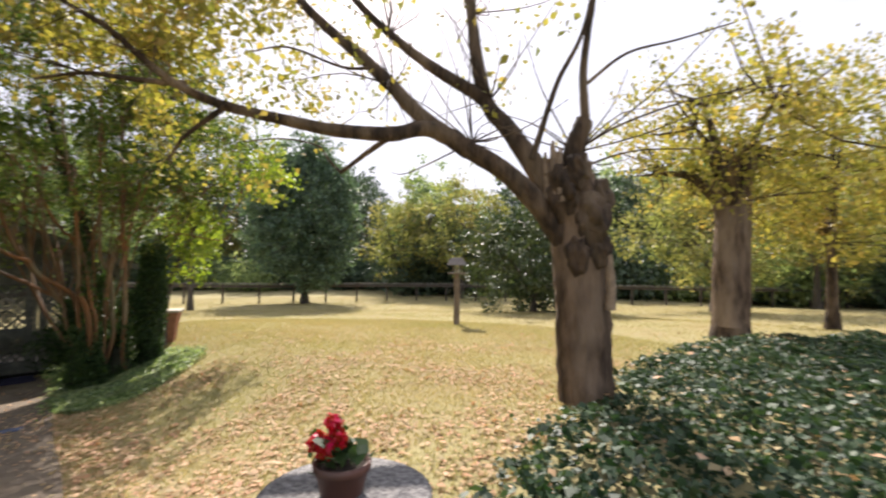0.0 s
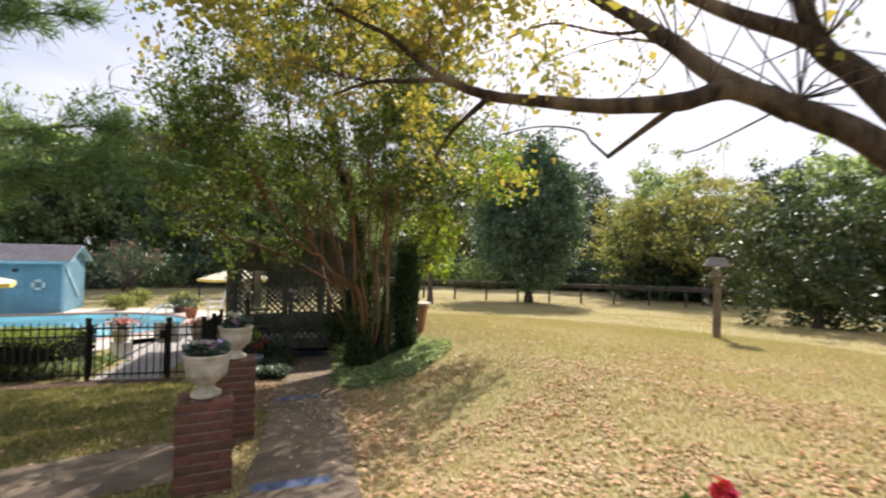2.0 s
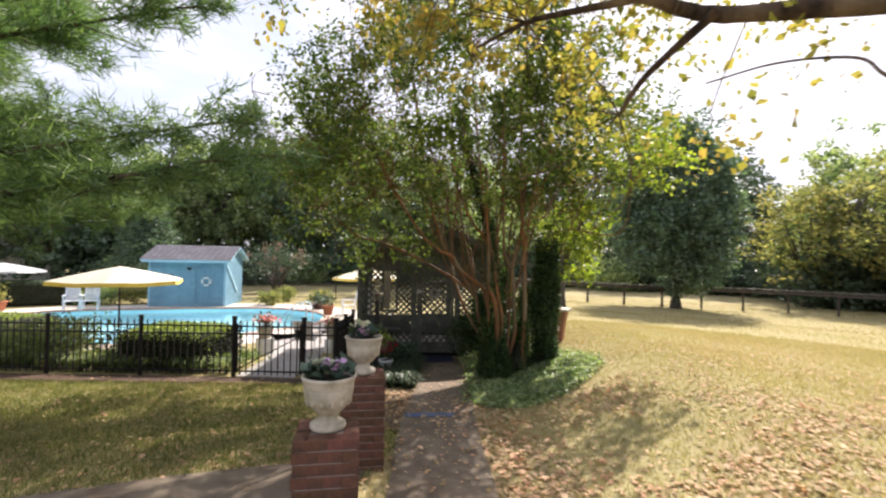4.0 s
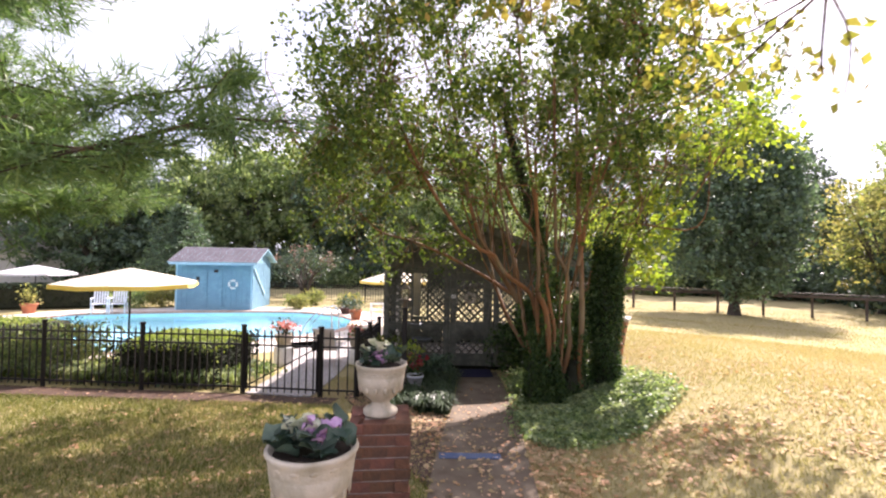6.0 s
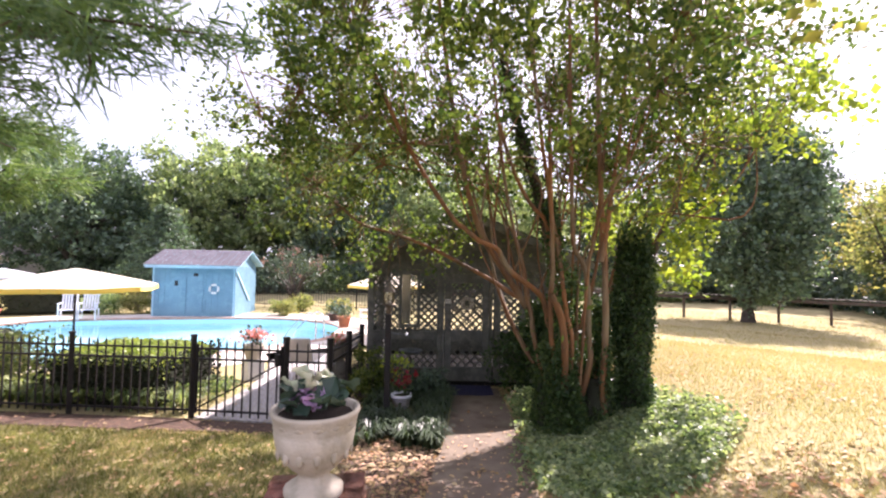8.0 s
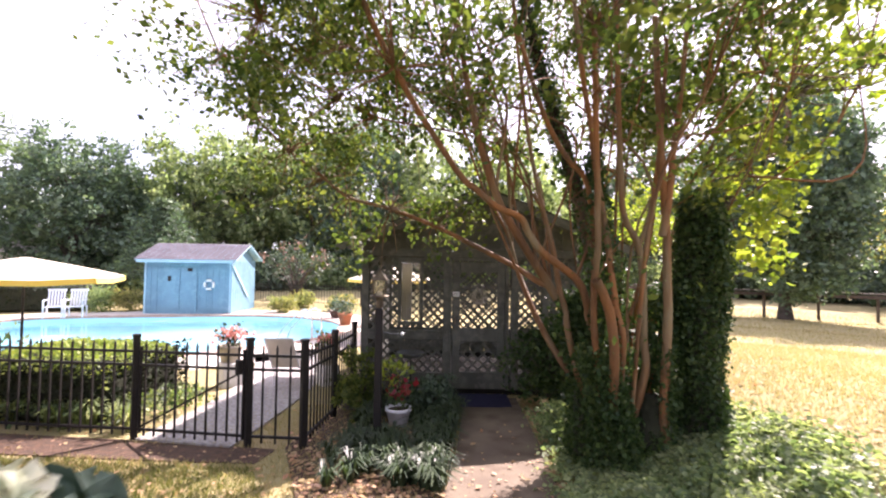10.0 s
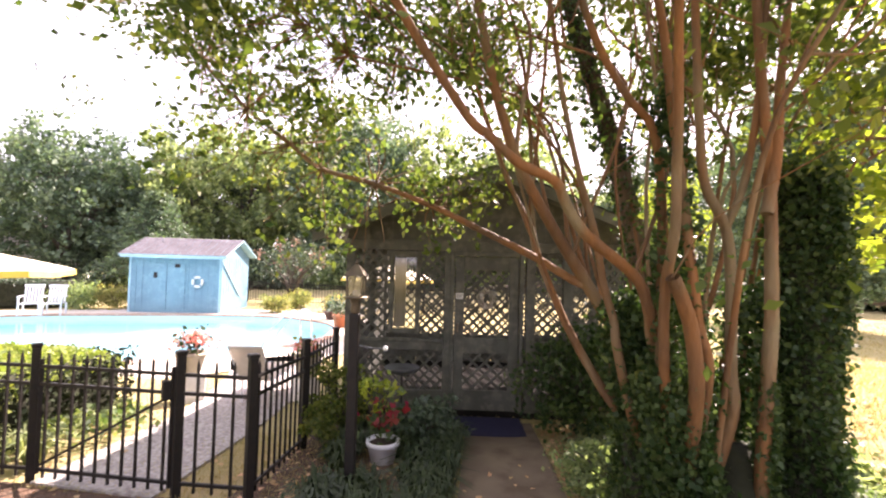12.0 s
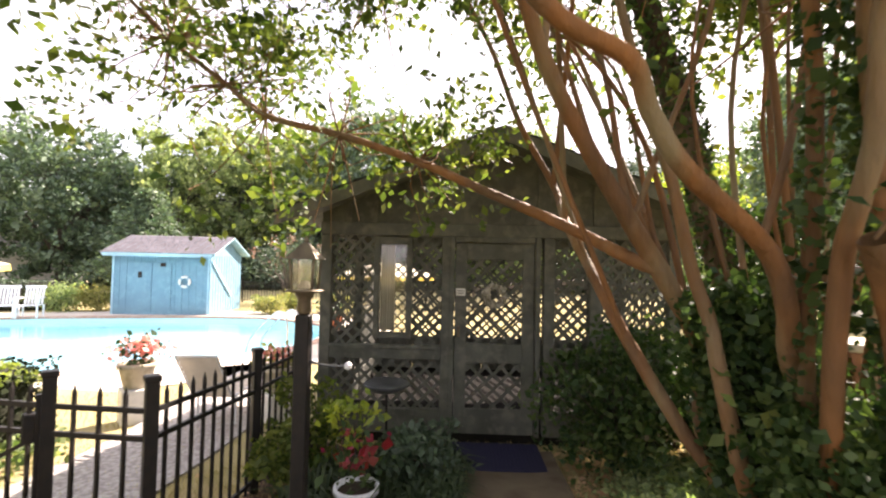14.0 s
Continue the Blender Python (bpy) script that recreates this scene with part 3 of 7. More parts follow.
for x0, x1, z0, z1 in ((-1.85, -1.36, 0.99, 2.2), (-0.96, -0.62, 0.99, 2.2), (-1.36, -0.96, 0.99, 1.07), (-1.85, -0.62, 0.30, 0.84), (0.62, 1.0, 0.99, 2.2), (1.12, 1.85, 0.99, 2.2), (0.62, 1.0, 0.3, 0.84), (1.12, 1.85, 0.3, 0.84)):
    lattice("lattice_panel", x0, x1, z0, z1, 0.05, house)
for x0, x1, z in ((-W2, W2, 0.46), (-W2, W2, 0.12)):
    bm = bmesh.new()
    box(bm, x0, x1, DEP - 0.05, DEP - 0.02, z, z + 0.14)
    part("rail", bm, M_shadewood, house)
lattice("back_lattice", -1.85, 1.85, 0.58, 2.2, DEP - 0.06, house, True)
for k in range(12):
    bm = bmesh.new()
    box(bm, -1.85 + k * 0.3085, -1.85 + k * 0.3085 + 0.304, DEP - 0.07, DEP - 0.05, 0.04, 0.58)
    part("board", bm, M_shadewood, house)
for sx in (-W2 + 0.06, W2 - 0.06):
    bm = bmesh.new()
    box(bm, sx - 0.012, sx + 0.012, 0.11, DEP - 0.12, 0.045, 1.04)
    part("board", bm, M_shadewood, house)
    lattice("side_lattice", 0.1, DEP - 0.1, 1.04, 2.2, 0, house, True, rot=((sx, 0, 0), radians(90)))
    bm = bmesh.new()
    box(bm, sx - 0.04, sx + 0.04, 0.11, DEP - 0.12, TOP, TOP + 0.14)
    part("beam", bm, M_shadewood, house)
    bm = bmesh.new()
    box(bm, sx - 0.045, sx + 0.045, 0.11, DEP - 0.12, 0.04, 0.30)
    part("rail", bm, M_shadewood, house)

window = new("side_window")
window.parent = house
for x0, x1, z0, z1 in ((-1.37, -1.31, 1.07, 2.18), (-1.01, -0.95, 1.07, 2.18), (-1.31, -1.01, 1.07, 1.13), (-1.31, -1.01, 2.10, 2.18)):
    bm = bmesh.new()
    box(bm, x0, x1, -0.02, 0.07, z0, z1, 0.004)
    part("window_frame", bm, M_shadewood, window)
bm = bmesh.new()
box(bm, -1.31, -1.01, 0.03, 0.034, 1.13, 2.10)
part("pane", bm, M_glass, window, "clear pane").visible_shadow = False
bm = bmesh.new()
n = 24
for k in range(n):
    x = -1.31 + 0.16 * k / (n - 1)
    y = 0.10 + 0.015 * math.sin(k * 1.7)
    for z in (1.14, 2.09):
        bm.verts.new((x, y, z))
bm.verts.ensure_lookup_table()
for k in range(n - 1):
    bm.faces.new((bm.verts[2 * k], bm.verts[2 * k + 2], bm.verts[2 * k + 3], bm.verts[2 * k + 1]))
part("curtain", bm, M_curtain, window, "pale hanging curtain", True)

door = new("door")
door.parent = house
DX0, DX1 = -0.47, 0.40
for x0, x1, z0, z1 in ((DX0, DX0 + 0.13, 0.05, 2.13), (DX1 - 0.13, DX1, 0.05, 2.13), (DX0 + 0.13, DX1 - 0.13, 1.95, 2.13), (DX0 + 0.13, DX1 - 0.13, 0.82, 1.03), (DX0 + 0.13, DX1 - 0.13, 0.05, 0.32)):
    bm = bmesh.new()
    box(bm, x0, x1, 0.012, 0.055, z0, z1, 0.004)
    part("door_rail", bm, M_shadewood, door)
lattice("door_lattice", DX0 + 0.13, DX1 - 0.13, 1.03, 1.95, 0.035, door, True)
lattice("door_lattice", DX0 + 0.13, DX1 - 0.13, 0.32, 0.82, 0.035, door, True)
bm = bmesh.new()
box(bm, DX0 + 0.03, DX0 + 0.06, -0.02, 0.012, 1.10, 1.22, 0.004)
part("door_handle", bm, M_brass, door, "small brass door handle")
bm = bmesh.new()
box(bm, DX0 + 0.01, DX0 + 0.115, 0.002, 0.011, 1.55, 1.63, 0.003)
part("plaque", bm, M_white, door, "small white notice plate")
for z in (1.575, 1.60):
    bm = bmesh.new()
    box(bm, DX0 + 0.025, DX0 + 0.10, -0.001, 0.0015, z, z + 0.008)
    part("bar", bm, M_iron, door)
bm = bmesh.new()
box(bm, DX0 - 0.06, DX0 - 0.01, -0.03, 0.10, 0.04, 2.2, 0.004)
part("door_frame", bm, M_shadewood, house)
bm = bmesh.new()
box(bm, DX1 + 0.01, DX1 + 0.06, -0.03, 0.10, 0.04, 2.2, 0.004)
part("door_frame", bm, M_shadewood, house)
bm = bmesh.new()
box(bm, DX0, DX1, -0.03, 0.10, 2.14, 2.2, 0.004)
part("door_frame", bm, M_shadewood, house)

# gable boards with battens, roof with courses of shingles
PEAK, EAVE, OV = 3.22, 2.38, 2.28


def gable(y, material_board):
    g = new("gable")
    g.parent = house
    k = 13
    for i in range(k):
        x0, x1 = -W2 + 2 * W2 * i / k, -W2 + 2 * W2 * (i + 1) / k
        z0a, z1a = [PEAK - (PEAK - EAVE) * abs(x) / OV - 0.03 for x in (x0, x1)]
        bmx = bmesh.new()
        vs = [bmx.verts.new(c) for c in ((x0, y, TOP + 0.14), (x1 - 0.004, y, TOP + 0.14), (x1 - 0.004, y, z1a), (x0, y, z0a))]
        if x0 < 0 < x1:
            vs.insert(3, bmx.verts.new((0, y, PEAK - 0.03)))
        fc = bmx.faces.new(vs)
        r = bmesh.ops.extrude_face_region(bmx, geom=[fc])["geom"]
        bmesh.ops.translate(bmx, vec=(0, 0.02, 0), verts=[q for q in r if isinstance(q, bmesh.types.BMVert)])
        bmesh.ops.recalc_face_normals(bmx, faces=bmx.faces)
        part("board", bmx, material_board, g)
        if i:
            bmx = bmesh.new()
            box(bmx, x0 - 0.022, x0 + 0.018, y - 0.02, y - 0.001, TOP + 0.145, z0a - 0.02)
            part("batten", bmx, material_board, g)


gable(0.03, M_shadewood)
gable(DEP - 0.06, M_shadewood)


def roof(parent, half, peak, eave, y0, y1, material, courses, deck_mat):
    slope = math.hypot(half, peak - eave)
    for s in (-1, 1):
        bmx = bmesh.new()
        vs = []
        for yy in (y0, y1):
            for x, z in ((0, peak), (s * half, eave), (s * half, eave - 0.05), (0, peak - 0.055)):
                vs.append(bmx.verts.new((x, yy, z)))
        for f in ((0, 1, 2, 3), (4, 7, 6, 5), (0, 4, 5, 1), (1, 5, 6, 2), (2, 6, 7, 3), (3, 7, 4, 0)):
            bmx.faces.new([vs[q] for q in f])
        bmesh.ops.recalc_face_normals(bmx, faces=bmx.faces)
        part("roof_deck", bmx, deck_mat, parent)
        bmx = bmesh.new()
        rr = random.Random(3)
        for c in range(courses):
            a, b = c / courses, (c + 1.25) / courses
            b = min(b, 1.02)
            y = y0 - 0.02
            while y < y1:
                wd = rr.uniform(0.28, 0.34)
                yb = min(y + wd - 0.012, y1 + 0.02)
                q = []
                for t_, lift in ((a, 0.012 + 0.004 * rr.random()), (b, 0.026 + 0.006 * rr.random())):
                    for yy in (y, yb):
                        q.append(bmx.verts.new((s * half * t_, yy, peak + (eave - peak) * t_ + lift)))
                lo = [bmx.verts.new((v_.co.x, v_.co.y, v_.co.z - 0.014)) for v_ in q[2:]]
                bmx.faces.new((q[0], q[1], q[3], q[2]))
                bmx.faces.new((q[2], q[3], lo[1], lo[0]))
                y += wd
        ob = part("shingles", bmx, material, parent)
        ob["kind"] = "stuff"


roof(house, OV, PEAK + 0.05, EAVE, -0.55, DEP + 0.4, M_shingle, 14, M_shadewood)
for s in (-1, 1):
    bm = bmesh.new()
    vs = []
    for y in (-0.58, -0.552):
        for x, z in ((0, PEAK + 0.05), (s * OV, EAVE), (s * OV, EAVE - 0.13), (0, PEAK - 0.10)):
            vs.append(bm.verts.new((x, y, z)))
    for f in ((0, 1, 2, 3), (4, 7, 6, 5), (0, 4, 5, 1), (1, 5, 6, 2), (2, 6, 7, 3), (3, 7, 4, 0)):
        bm.faces.new([vs[q] for q in f])
    bmesh.ops.recalc_face_normals(bm, faces=bm.faces)
    part("barge_board", bm, M_shadewood, house)

wreath = new("wreath")
wreath.matrix_world = G @ pose(-0.035, -0.03, 1.56)
tagged(wreath, "small dried grey wreath hung on the lattice door", "wreath")
rw = np.random.default_rng(8)
ta = rw.random(420) * 2 * np.pi
wp = np.stack([0.10 * np.cos(ta), 0.012 * rw.normal(size=420), 0.10 * np.sin(ta)], -1) + rw.normal(size=(420, 3)) * 0.014
leaf_mesh("twigs", wp, 0.06, M_wreath, wreath, rw)
mt = new("door_mat")
mt.matrix_world = G @ pose(-0.03, -0.42, 0)
mt.location.z = H(mt.location.x, mt.location.y) + 0.034
tagged(mt, "dark navy door mat on the path at the summer house door", "door mat")
bm = bmesh.new()
box(bm, -0.46, 0.46, -0.33, 0.33, 0, 0.02, 0.006)
part("mat_base", bm, M_matblue, mt)
bm = bmesh.new()
for i in range(22):
    box(bm, -0.44 + i * 0.0405, -0.42 + i * 0.0405, -0.31, 0.31, 0.02, 0.026)
part("ribs", bm, M_matblue, mt)

# ---- strips on the path ----
for (x, y), ln in (((-5.62, 5.80), 0.66), ((-3.3, 3.35), 0.62)):
    sx = new("tread_strip")
    sx.location = (x, y, H(x, y) + 0.036)
    sx.rotation_euler = (0, 0, GA)
    tagged(sx, "faded blue anti-slip strip laid across the path", "tread strip", "strips on the path")
    bm = bmesh.new()
    box(bm, -ln / 2, ln / 2, -0.07, 0.07, 0, 0.008, 0.003)
    part("strip", bm, M_strip, sx)


# ---- iron fence ----
def picket_mesh(h):
    bmx = bmesh.new()
    box(bmx, -0.009, 0.009, -0.009, 0.009, 0.05, h - 0.03)
    tip = [v_ for v_ in bmx.verts if v_.co.z > h - 0.05]
    t_ = bmx.verts.new((0, 0, h + 0.02))
    tf = [f for f in bmx.faces if all(v_ in tip for v_ in f.verts)][0]
    ring = list(tf.verts)
    bmx.faces.remove(tf)
    for a in range(4):
        bmx.faces.new((ring[a], ring[(a + 1) % 4], t_))
    me = bpy.data.meshes.new("picket")
    bmx.to_mesh(me)
    bmx.free()
    me.materials.append(M_iron)
    return me


PICKET = picket_mesh(1.10)
bm = bmesh.new()
box(bm, -0.032, 0.032, -0.032, 0.032, -0.05, 1.15)
box(bm, -0.040, 0.040, -0.040, 0.040, 1.15, 1.185, 0.006)
POSTME = bpy.data.meshes.new("fence_post")
bm.to_mesh(POSTME)
bm.free()
POSTME.materials.append(M_iron)


def fence_post(x, y, parent):
    ob = new("fence_post", POSTME)
    ob.parent = parent
    ob.location = (x, y, H(x, y))


def fence_run(a, b, parent, gate=False, step=0.125):
    a, b = np.array(a, float), np.array(b, float)
    L = np.linalg.norm(b - a)
    d = (b - a) / L
    za, zb = H(*a), H(*b)
    for hz in (0.99, 0.84, 0.12):
        bmx = bmesh.new()
        s = 0.034 if not gate else 0.05
        bar_between(bmx, (*(a + d * s), za + hz), (*(b - d * s), zb + hz), 0.022, 0.028)
        part("rail", bmx, M_iron, parent)
    n = int(round((L - 0.07) / step))
    for i in range(1, n):
        q = a + (b - a) * i / n
        ob = new("picket", PICKET)
        ob.parent = parent
        ob.location = (*q, za + (zb - za) * i / n)
        ob.rotation_euler.z = math.atan2(d[1], d[0])


fence = new("iron_fence")
tagged(fence, "black wrought-iron picket fence round the pool garden", "fence")
gp, cp, p3 = (-9.30, 6.11), (-8.84, 6.52), (-10.39, 5.25)
posts = [p3] + [(p3[0] - 1.36 * k, p3[1] - 1.22 * k) for k in range(1, 8)]
for p in posts + [gp, cp]:
    fence_post(*p, fence)
for a, b in zip(posts, posts[1:]):
    fence_run(a, b, fence)
fence_run(cp, gp, fence)
side = [cp, (-9.75, 7.42), (-10.62, 8.28)]
for p in side[1:]:
    fence_post(*p, fence)
for a, b in zip(side, side[1:]):
    fence_run(a, b, fence)
gate = new("iron_gate")
tagged(gate, "closed black wrought-iron garden gate with a diagonal brace", "gate")
fence_run(gp, p3, gate, True)
bm = bmesh.new()
bar_between(bm, (gp[0] - 0.05, gp[1] - 0.04, H(*gp) + 0.82), (p3[0] + 0.05, p3[1] + 0.04, H(*p3) + 0.14), 0.02, 0.02)
part("brace", bm, M_iron, gate)
for p, q in ((gp, -0.06), (p3, 0.06)):
    bm = bmesh.new()
    box(bm, -0.015, 0.015, -0.015, 0.015, 0.08, 1.05)
    ob = part("stile", bm, M_iron, gate)
    ob.location = (p[0] + q * 0.75, p[1] + q * 0.66, H(*p))
bm = bmesh.new()
box(bm, -0.04, 0.04, -0.03, 0.03, 0.78, 0.94, 0.008)
ob = part("latch", bm, M_iron, gate, "black gate latch box")
ob.location = (gp[0] - 0.09, gp[1] - 0.08, H(*gp))

back_fence = new("iron_fence")
tagged(back_fence, "distant black iron fence behind the pool", "fence")
bp_ = [(-33, 12.5), (-30.2, 14.2), (-27.4, 15.9), (-24.6, 17.6), (-21.8, 19.3), (-19.0, 21.0)]
for p in bp_:
    fence_post(*p, back_fence)
for a, b in zip(bp_, bp_[1:]):
    fence_run(a, b, back_fence, step=0.16)


# ---- brick pillars and urns ----
BRICK = None


def pillar(x, y, top, turn, label):
    base = H(x, y) - 0.02
    t = thing("brick_pillar", x, y, base, label, "pillar", "pair of brick pillars beside the path", turn)
    h, half = top - base, 0.205
    bmx = bmesh.new()
    box(bmx, -half + 0.008, half - 0.008, -half + 0.008, half - 0.008, 0, h - 0.008)
    part("core", bmx, M_mortar, t, "pale mortar core")
    rows = int(round(h / 0.0765))
    ch = h / rows
    bmx = bmesh.new()
    box(bmx, -0.1025, 0.1025, -0.05, 0.05, 0.005, ch - 0.005, 0.004)
    me = bpy.data.meshes.new("brick")
    bmx.to_mesh(me)
    bmx.free()
    me.materials.append(M_brick)
    rr = random.Random(int(abs(x) * 100))
    for r in range(rows):
        for s in range(4):
            a = s * math.pi / 2
            for u in (-0.106, 0.106):
                uu = u + (0.052 if r % 2 else -0.052)
                if abs(uu) > 0.11:
                    uu = math.copysign(0.112, uu)
                if abs(uu) < 0.06:
                    uu *= 0.8
                px, py = uu, -(half - 0.05)
                ob = new("brick", me)
                ob.parent = t
                ca, sa = math.cos(a), math.sin(a)
                ob.location = (px * ca - py * sa, px * sa + py * ca, r * ch)
                ob.rotation_euler.z = a + rr.uniform(-0.012, 0.012)
    return t


def urn(x, y, z, label, flower):
    t = thing("garden_urn", x, y, z, label, "urn", "pair of stone urns on the pillars")
    t.scale = (0.9, 0.9, 1.0)
    outer = [(0.125, 0), (0.135, 0.012), (0.135, 0.035), (0.12, 0.045), (0.085, 0.06), (0.07, 0.085), (0.075, 0.10), (0.11, 0.125), (0.15, 0.165),
             (0.178, 0.22), (0.188, 0.275), (0.183, 0.282), (0.19, 0.292), (0.188, 0.305), (0.198, 0.335), (0.208, 0.35), (0.205, 0.362), (0.188, 0.362), (0.178, 0.345), (0.17, 0.33)]
    part("body", lathe(outer, 36), M_stone, t, "cream cast-stone bowl on a round foot", True)
    bmx = bmesh.new()
    for k in range(14):
        a = 2 * math.pi * k / 14
        r = bmesh.ops.create_icosphere(bmx, subdivisions=1, radius=0.028)["verts"]
        bmesh.ops.transform(bmx, verts=r, matrix=Matrix.Translation((0.186 * math.cos(a), 0.186 * math.sin(a), 0.318)) @ Matrix.Rotation(a, 4, "Z") @ Matrix.Diagonal((0.35, 1.1, 0.5, 1)))
        r = bmesh.ops.create_icosphere(bmx, subdivisions=1, radius=0.03)["verts"]
        bmesh.ops.transform(bmx, verts=r, matrix=Matrix.Translation((0.168 * math.cos(a), 0.168 * math.sin(a), 0.205)) @ Matrix.Rotation(a, 4, "Z") @ Matrix.Diagonal((0.35, 0.6, 1.5, 1)))
    part("relief", bmx, M_stone, t, "moulded swag relief", True)
    bmx = lathe([(0.178, 0.30), (0.178, 0.335)], 28)
    part("soil", bmx, M_soil, t)
    rr = np.random.default_rng(int(abs(x) * 50))
    k = 38
    a = rr.random(k) * 6.283
    rad = 0.04 + 0.12 * np.sqrt(rr.random(k))
    p = np.stack([rad * np.cos(a), rad * np.sin(a), 0.35 + 0.09 * rr.random(k)], -1)
    round_leaves("foliage", p, 0.10, M_kale, t, rr, "dusky green leaves", 0.5, ruffle=0.07)
    k = 26
    a = rr.random(k) * 6.283
    rad = 0.01 + 0.075 * np.sqrt(rr.random(k))
    cx, cy, cz = flower[0]
    p = np.stack([cx + rad * np.cos(a), cy + rad * np.sin(a), cz + 0.05 * rr.random(k)], -1)
    round_leaves("blossom", p, 0.06, flower[1], t, rr, flower[2], 0.3, ruffle=0.1)
    if len(flower) > 3:
        round_leaves("blossom", p[:14] + np.array(flower[3]), 0.075, M_creampetal, t, rr, "cream and green ruffled bloom", 0.3, ruffle=0.1)
    return t


pillar(-4.01, 3.06, 1.20, GA + 0.1, "square red brick pillar carrying a stone urn at the side path")
pillar(-4.97, 4.12, 1.22, GA + 0.1, "square red brick pillar carrying a stone urn at the path edge")
urn(-4.01, 3.06, 1.20, "cream cast-stone urn planted with lilac blooms on a brick pillar", ((0.03, 0.02, 0.40), M_lilac, "lilac bloom", (-0.07, -0.03, 0.0)))
urn(-4.97, 4.12, 1.22, "cream cast-stone urn with cream and purple blooms on brick", ((0.05, -0.05, 0.39), M_lilac, "purple-pink bloom", (-0.05, 0.02, 0.06)))

# ---- tapered pedestal beyond the tree ----
ped_z = H(-6.3, 10.6) - 0.03
wp_ = thing("tapered_pedestal", -6.3, 10.6, ped_z, "tan-orange tapered garden pedestal with a pale square cap, overgrown with vine", "pedestal", turn=0.3)
ped_h = 1.24 - ped_z
bm = bmesh.new()
for z, r in ((0.0, 0.12), (0.06, 0.125), (ped_h * 0.55, 0.16), (ped_h, 0.215)):
    ring = [bm.verts.new((r * sx, r * sy, z)) for sx, sy in ((-1, -1), (1, -1), (1, 1), (-1, 1))]
    if z > 0:
        for k in range(4):
            bm.faces.new((last_ring[k], last_ring[(k + 1) % 4], ring[(k + 1) % 4], ring[k]))
    last_ring = ring
bm.faces.new(last_ring)
bmesh.ops.bevel(bm, geom=[e for e in bm.edges if len(e.link_faces) == 2], offset=0.012, segments=2, affect="EDGES")
part("shaft", bm, M_brick_tan, wp_, "tapered tan-orange shaft")
bm = bmesh.new()
box(bm, -0.26, 0.26, -0.26, 0.26, ped_h + 0.004, ped_h + 0.06, 0.012)
part("cap", bm, M_stone, wp_, "pale square cap")
rv = np.random.default_rng(77)
pv = rv.random((900, 3)) * np.array([0.3, 0.5, ped_h]) - np.array([0.32, 0.25, 0.0])
leaf_mesh("vine", pv, 0.055, M_lf_crepe, wp_, rv, 0.8, "green vine leaves", hang=0.4)

# ---- garden table and geranium ----
tx, ty = -0.305, 1.85
tb = thing("garden_table", tx, ty, H(tx, ty), "round pebble-topped stone garden table", "table")
th_ = 1.545 - H(tx, ty)
part("top", lathe([(0.315, th_ - 0.05), (0.33, th_ - 0.035), (0.33, th_ - 0.008), (0.315, th_), (0.0, th_)][:4], 40), M_tabletop, tb, "round dark pebbled top", True)
part("pedestal", lathe([(0.20, 0), (0.20, 0.05), (0.10, 0.09), (0.07, 0.3), (0.09, 0.5), (0.14, th_ - 0.06)], 20), M_stone, tb, "turned stone pedestal", True)
pt = thing("flower_pot", tx - 0.06, ty + 0.02, 1.667, "dark clay pot of bright red geraniums on the stone table", "flower pot")
pt.location = (-0.318, 1.842, 1.547)
part("pot", lathe([(0.075, 0), (0.08, 0.004), (0.098, 0.085), (0.108, 0.087), (0.112, 0.12), (0.10, 0.12), (0.095, 0.10)], 28), M_darkpot, pt, "dark reddish clay pot", True)
part("soil", lathe([(0.094, 0.09), (0.094, 0.103)], 20), M_soil, pt)
rr_ = np.random.default_rng(2)
p_ = rr_.normal(size=(60, 3)) * np.array([0.05, 0.05, 0.03]) + np.array([-0.01, 0.0, 0.15])
leaf_mesh("foliage", p_, 0.055, M_lf_ivy, pt, rr_, 0.9, "small green leaves", flat=0.3)
for hx, hy, hz in ((-0.10, 0.0, 0.20), (-0.03, 0.03, 0.215), (-0.06, -0.04, 0.18), (-0.01, 0.0, 0.205), (-0.05, 0.03, 0.255), (-0.12, 0.03, 0.175)):
    q = in_ball(rr_, 90, 0.5) * 0.035 + np.array([hx * 0.9, hy * 0.9, hz - 0.01])
    leaf_mesh("flower_head", q, 0.022, M_red, pt, rr_, 0.95, "red geranium head")
stems = Tubes()
for hx, hy, hz in ((-0.085, 0.0, 0.2), (-0.03, 0.03, 0.225), (-0.05, -0.04, 0.17), (-0.02, 0.05, 0.27)):
    stems.add([(0, 0, 0.1), (hx * 0.6, hy * 0.6, 0.1 + (hz - 0.1) * 0.5), (hx, hy, hz)], 0.003, 0.002, 4)
stems.done("stem", M_lf_cover, pt)

# ---- bird feeder on a post in the lawn ----
bx, by = 0.28, 12.5
bz = H(bx, by)
bf = thing("bird_feeder", bx, by, bz, "weathered hopper bird feeder on a round wooden post in the lawn", "bird feeder")
tt = Tubes()
tt.add([(0, 0, -0.1), (0.01, 0, 0.6), (0.0, 0, 1.36)], 0.088, 0.078, 12, 0.02, np.random.default_rng(1))
tt.done("post", M_post, bf, "weathered round wooden post")
bm = bmesh.new()
box(bm, -0.24, 0.24, -0.18, 0.18, 1.36, 1.39, 0.005)
part("tray", bm, M_post, bf, "flat wooden seed tray")
bm = bmesh.new()
box(bm, -0.08, 0.08, -0.07, 0.07, 1.392, 1.58, 0.004)
part("hopper", bm, M_glass, bf, "clear seed hopper")
bm = bmesh.new()
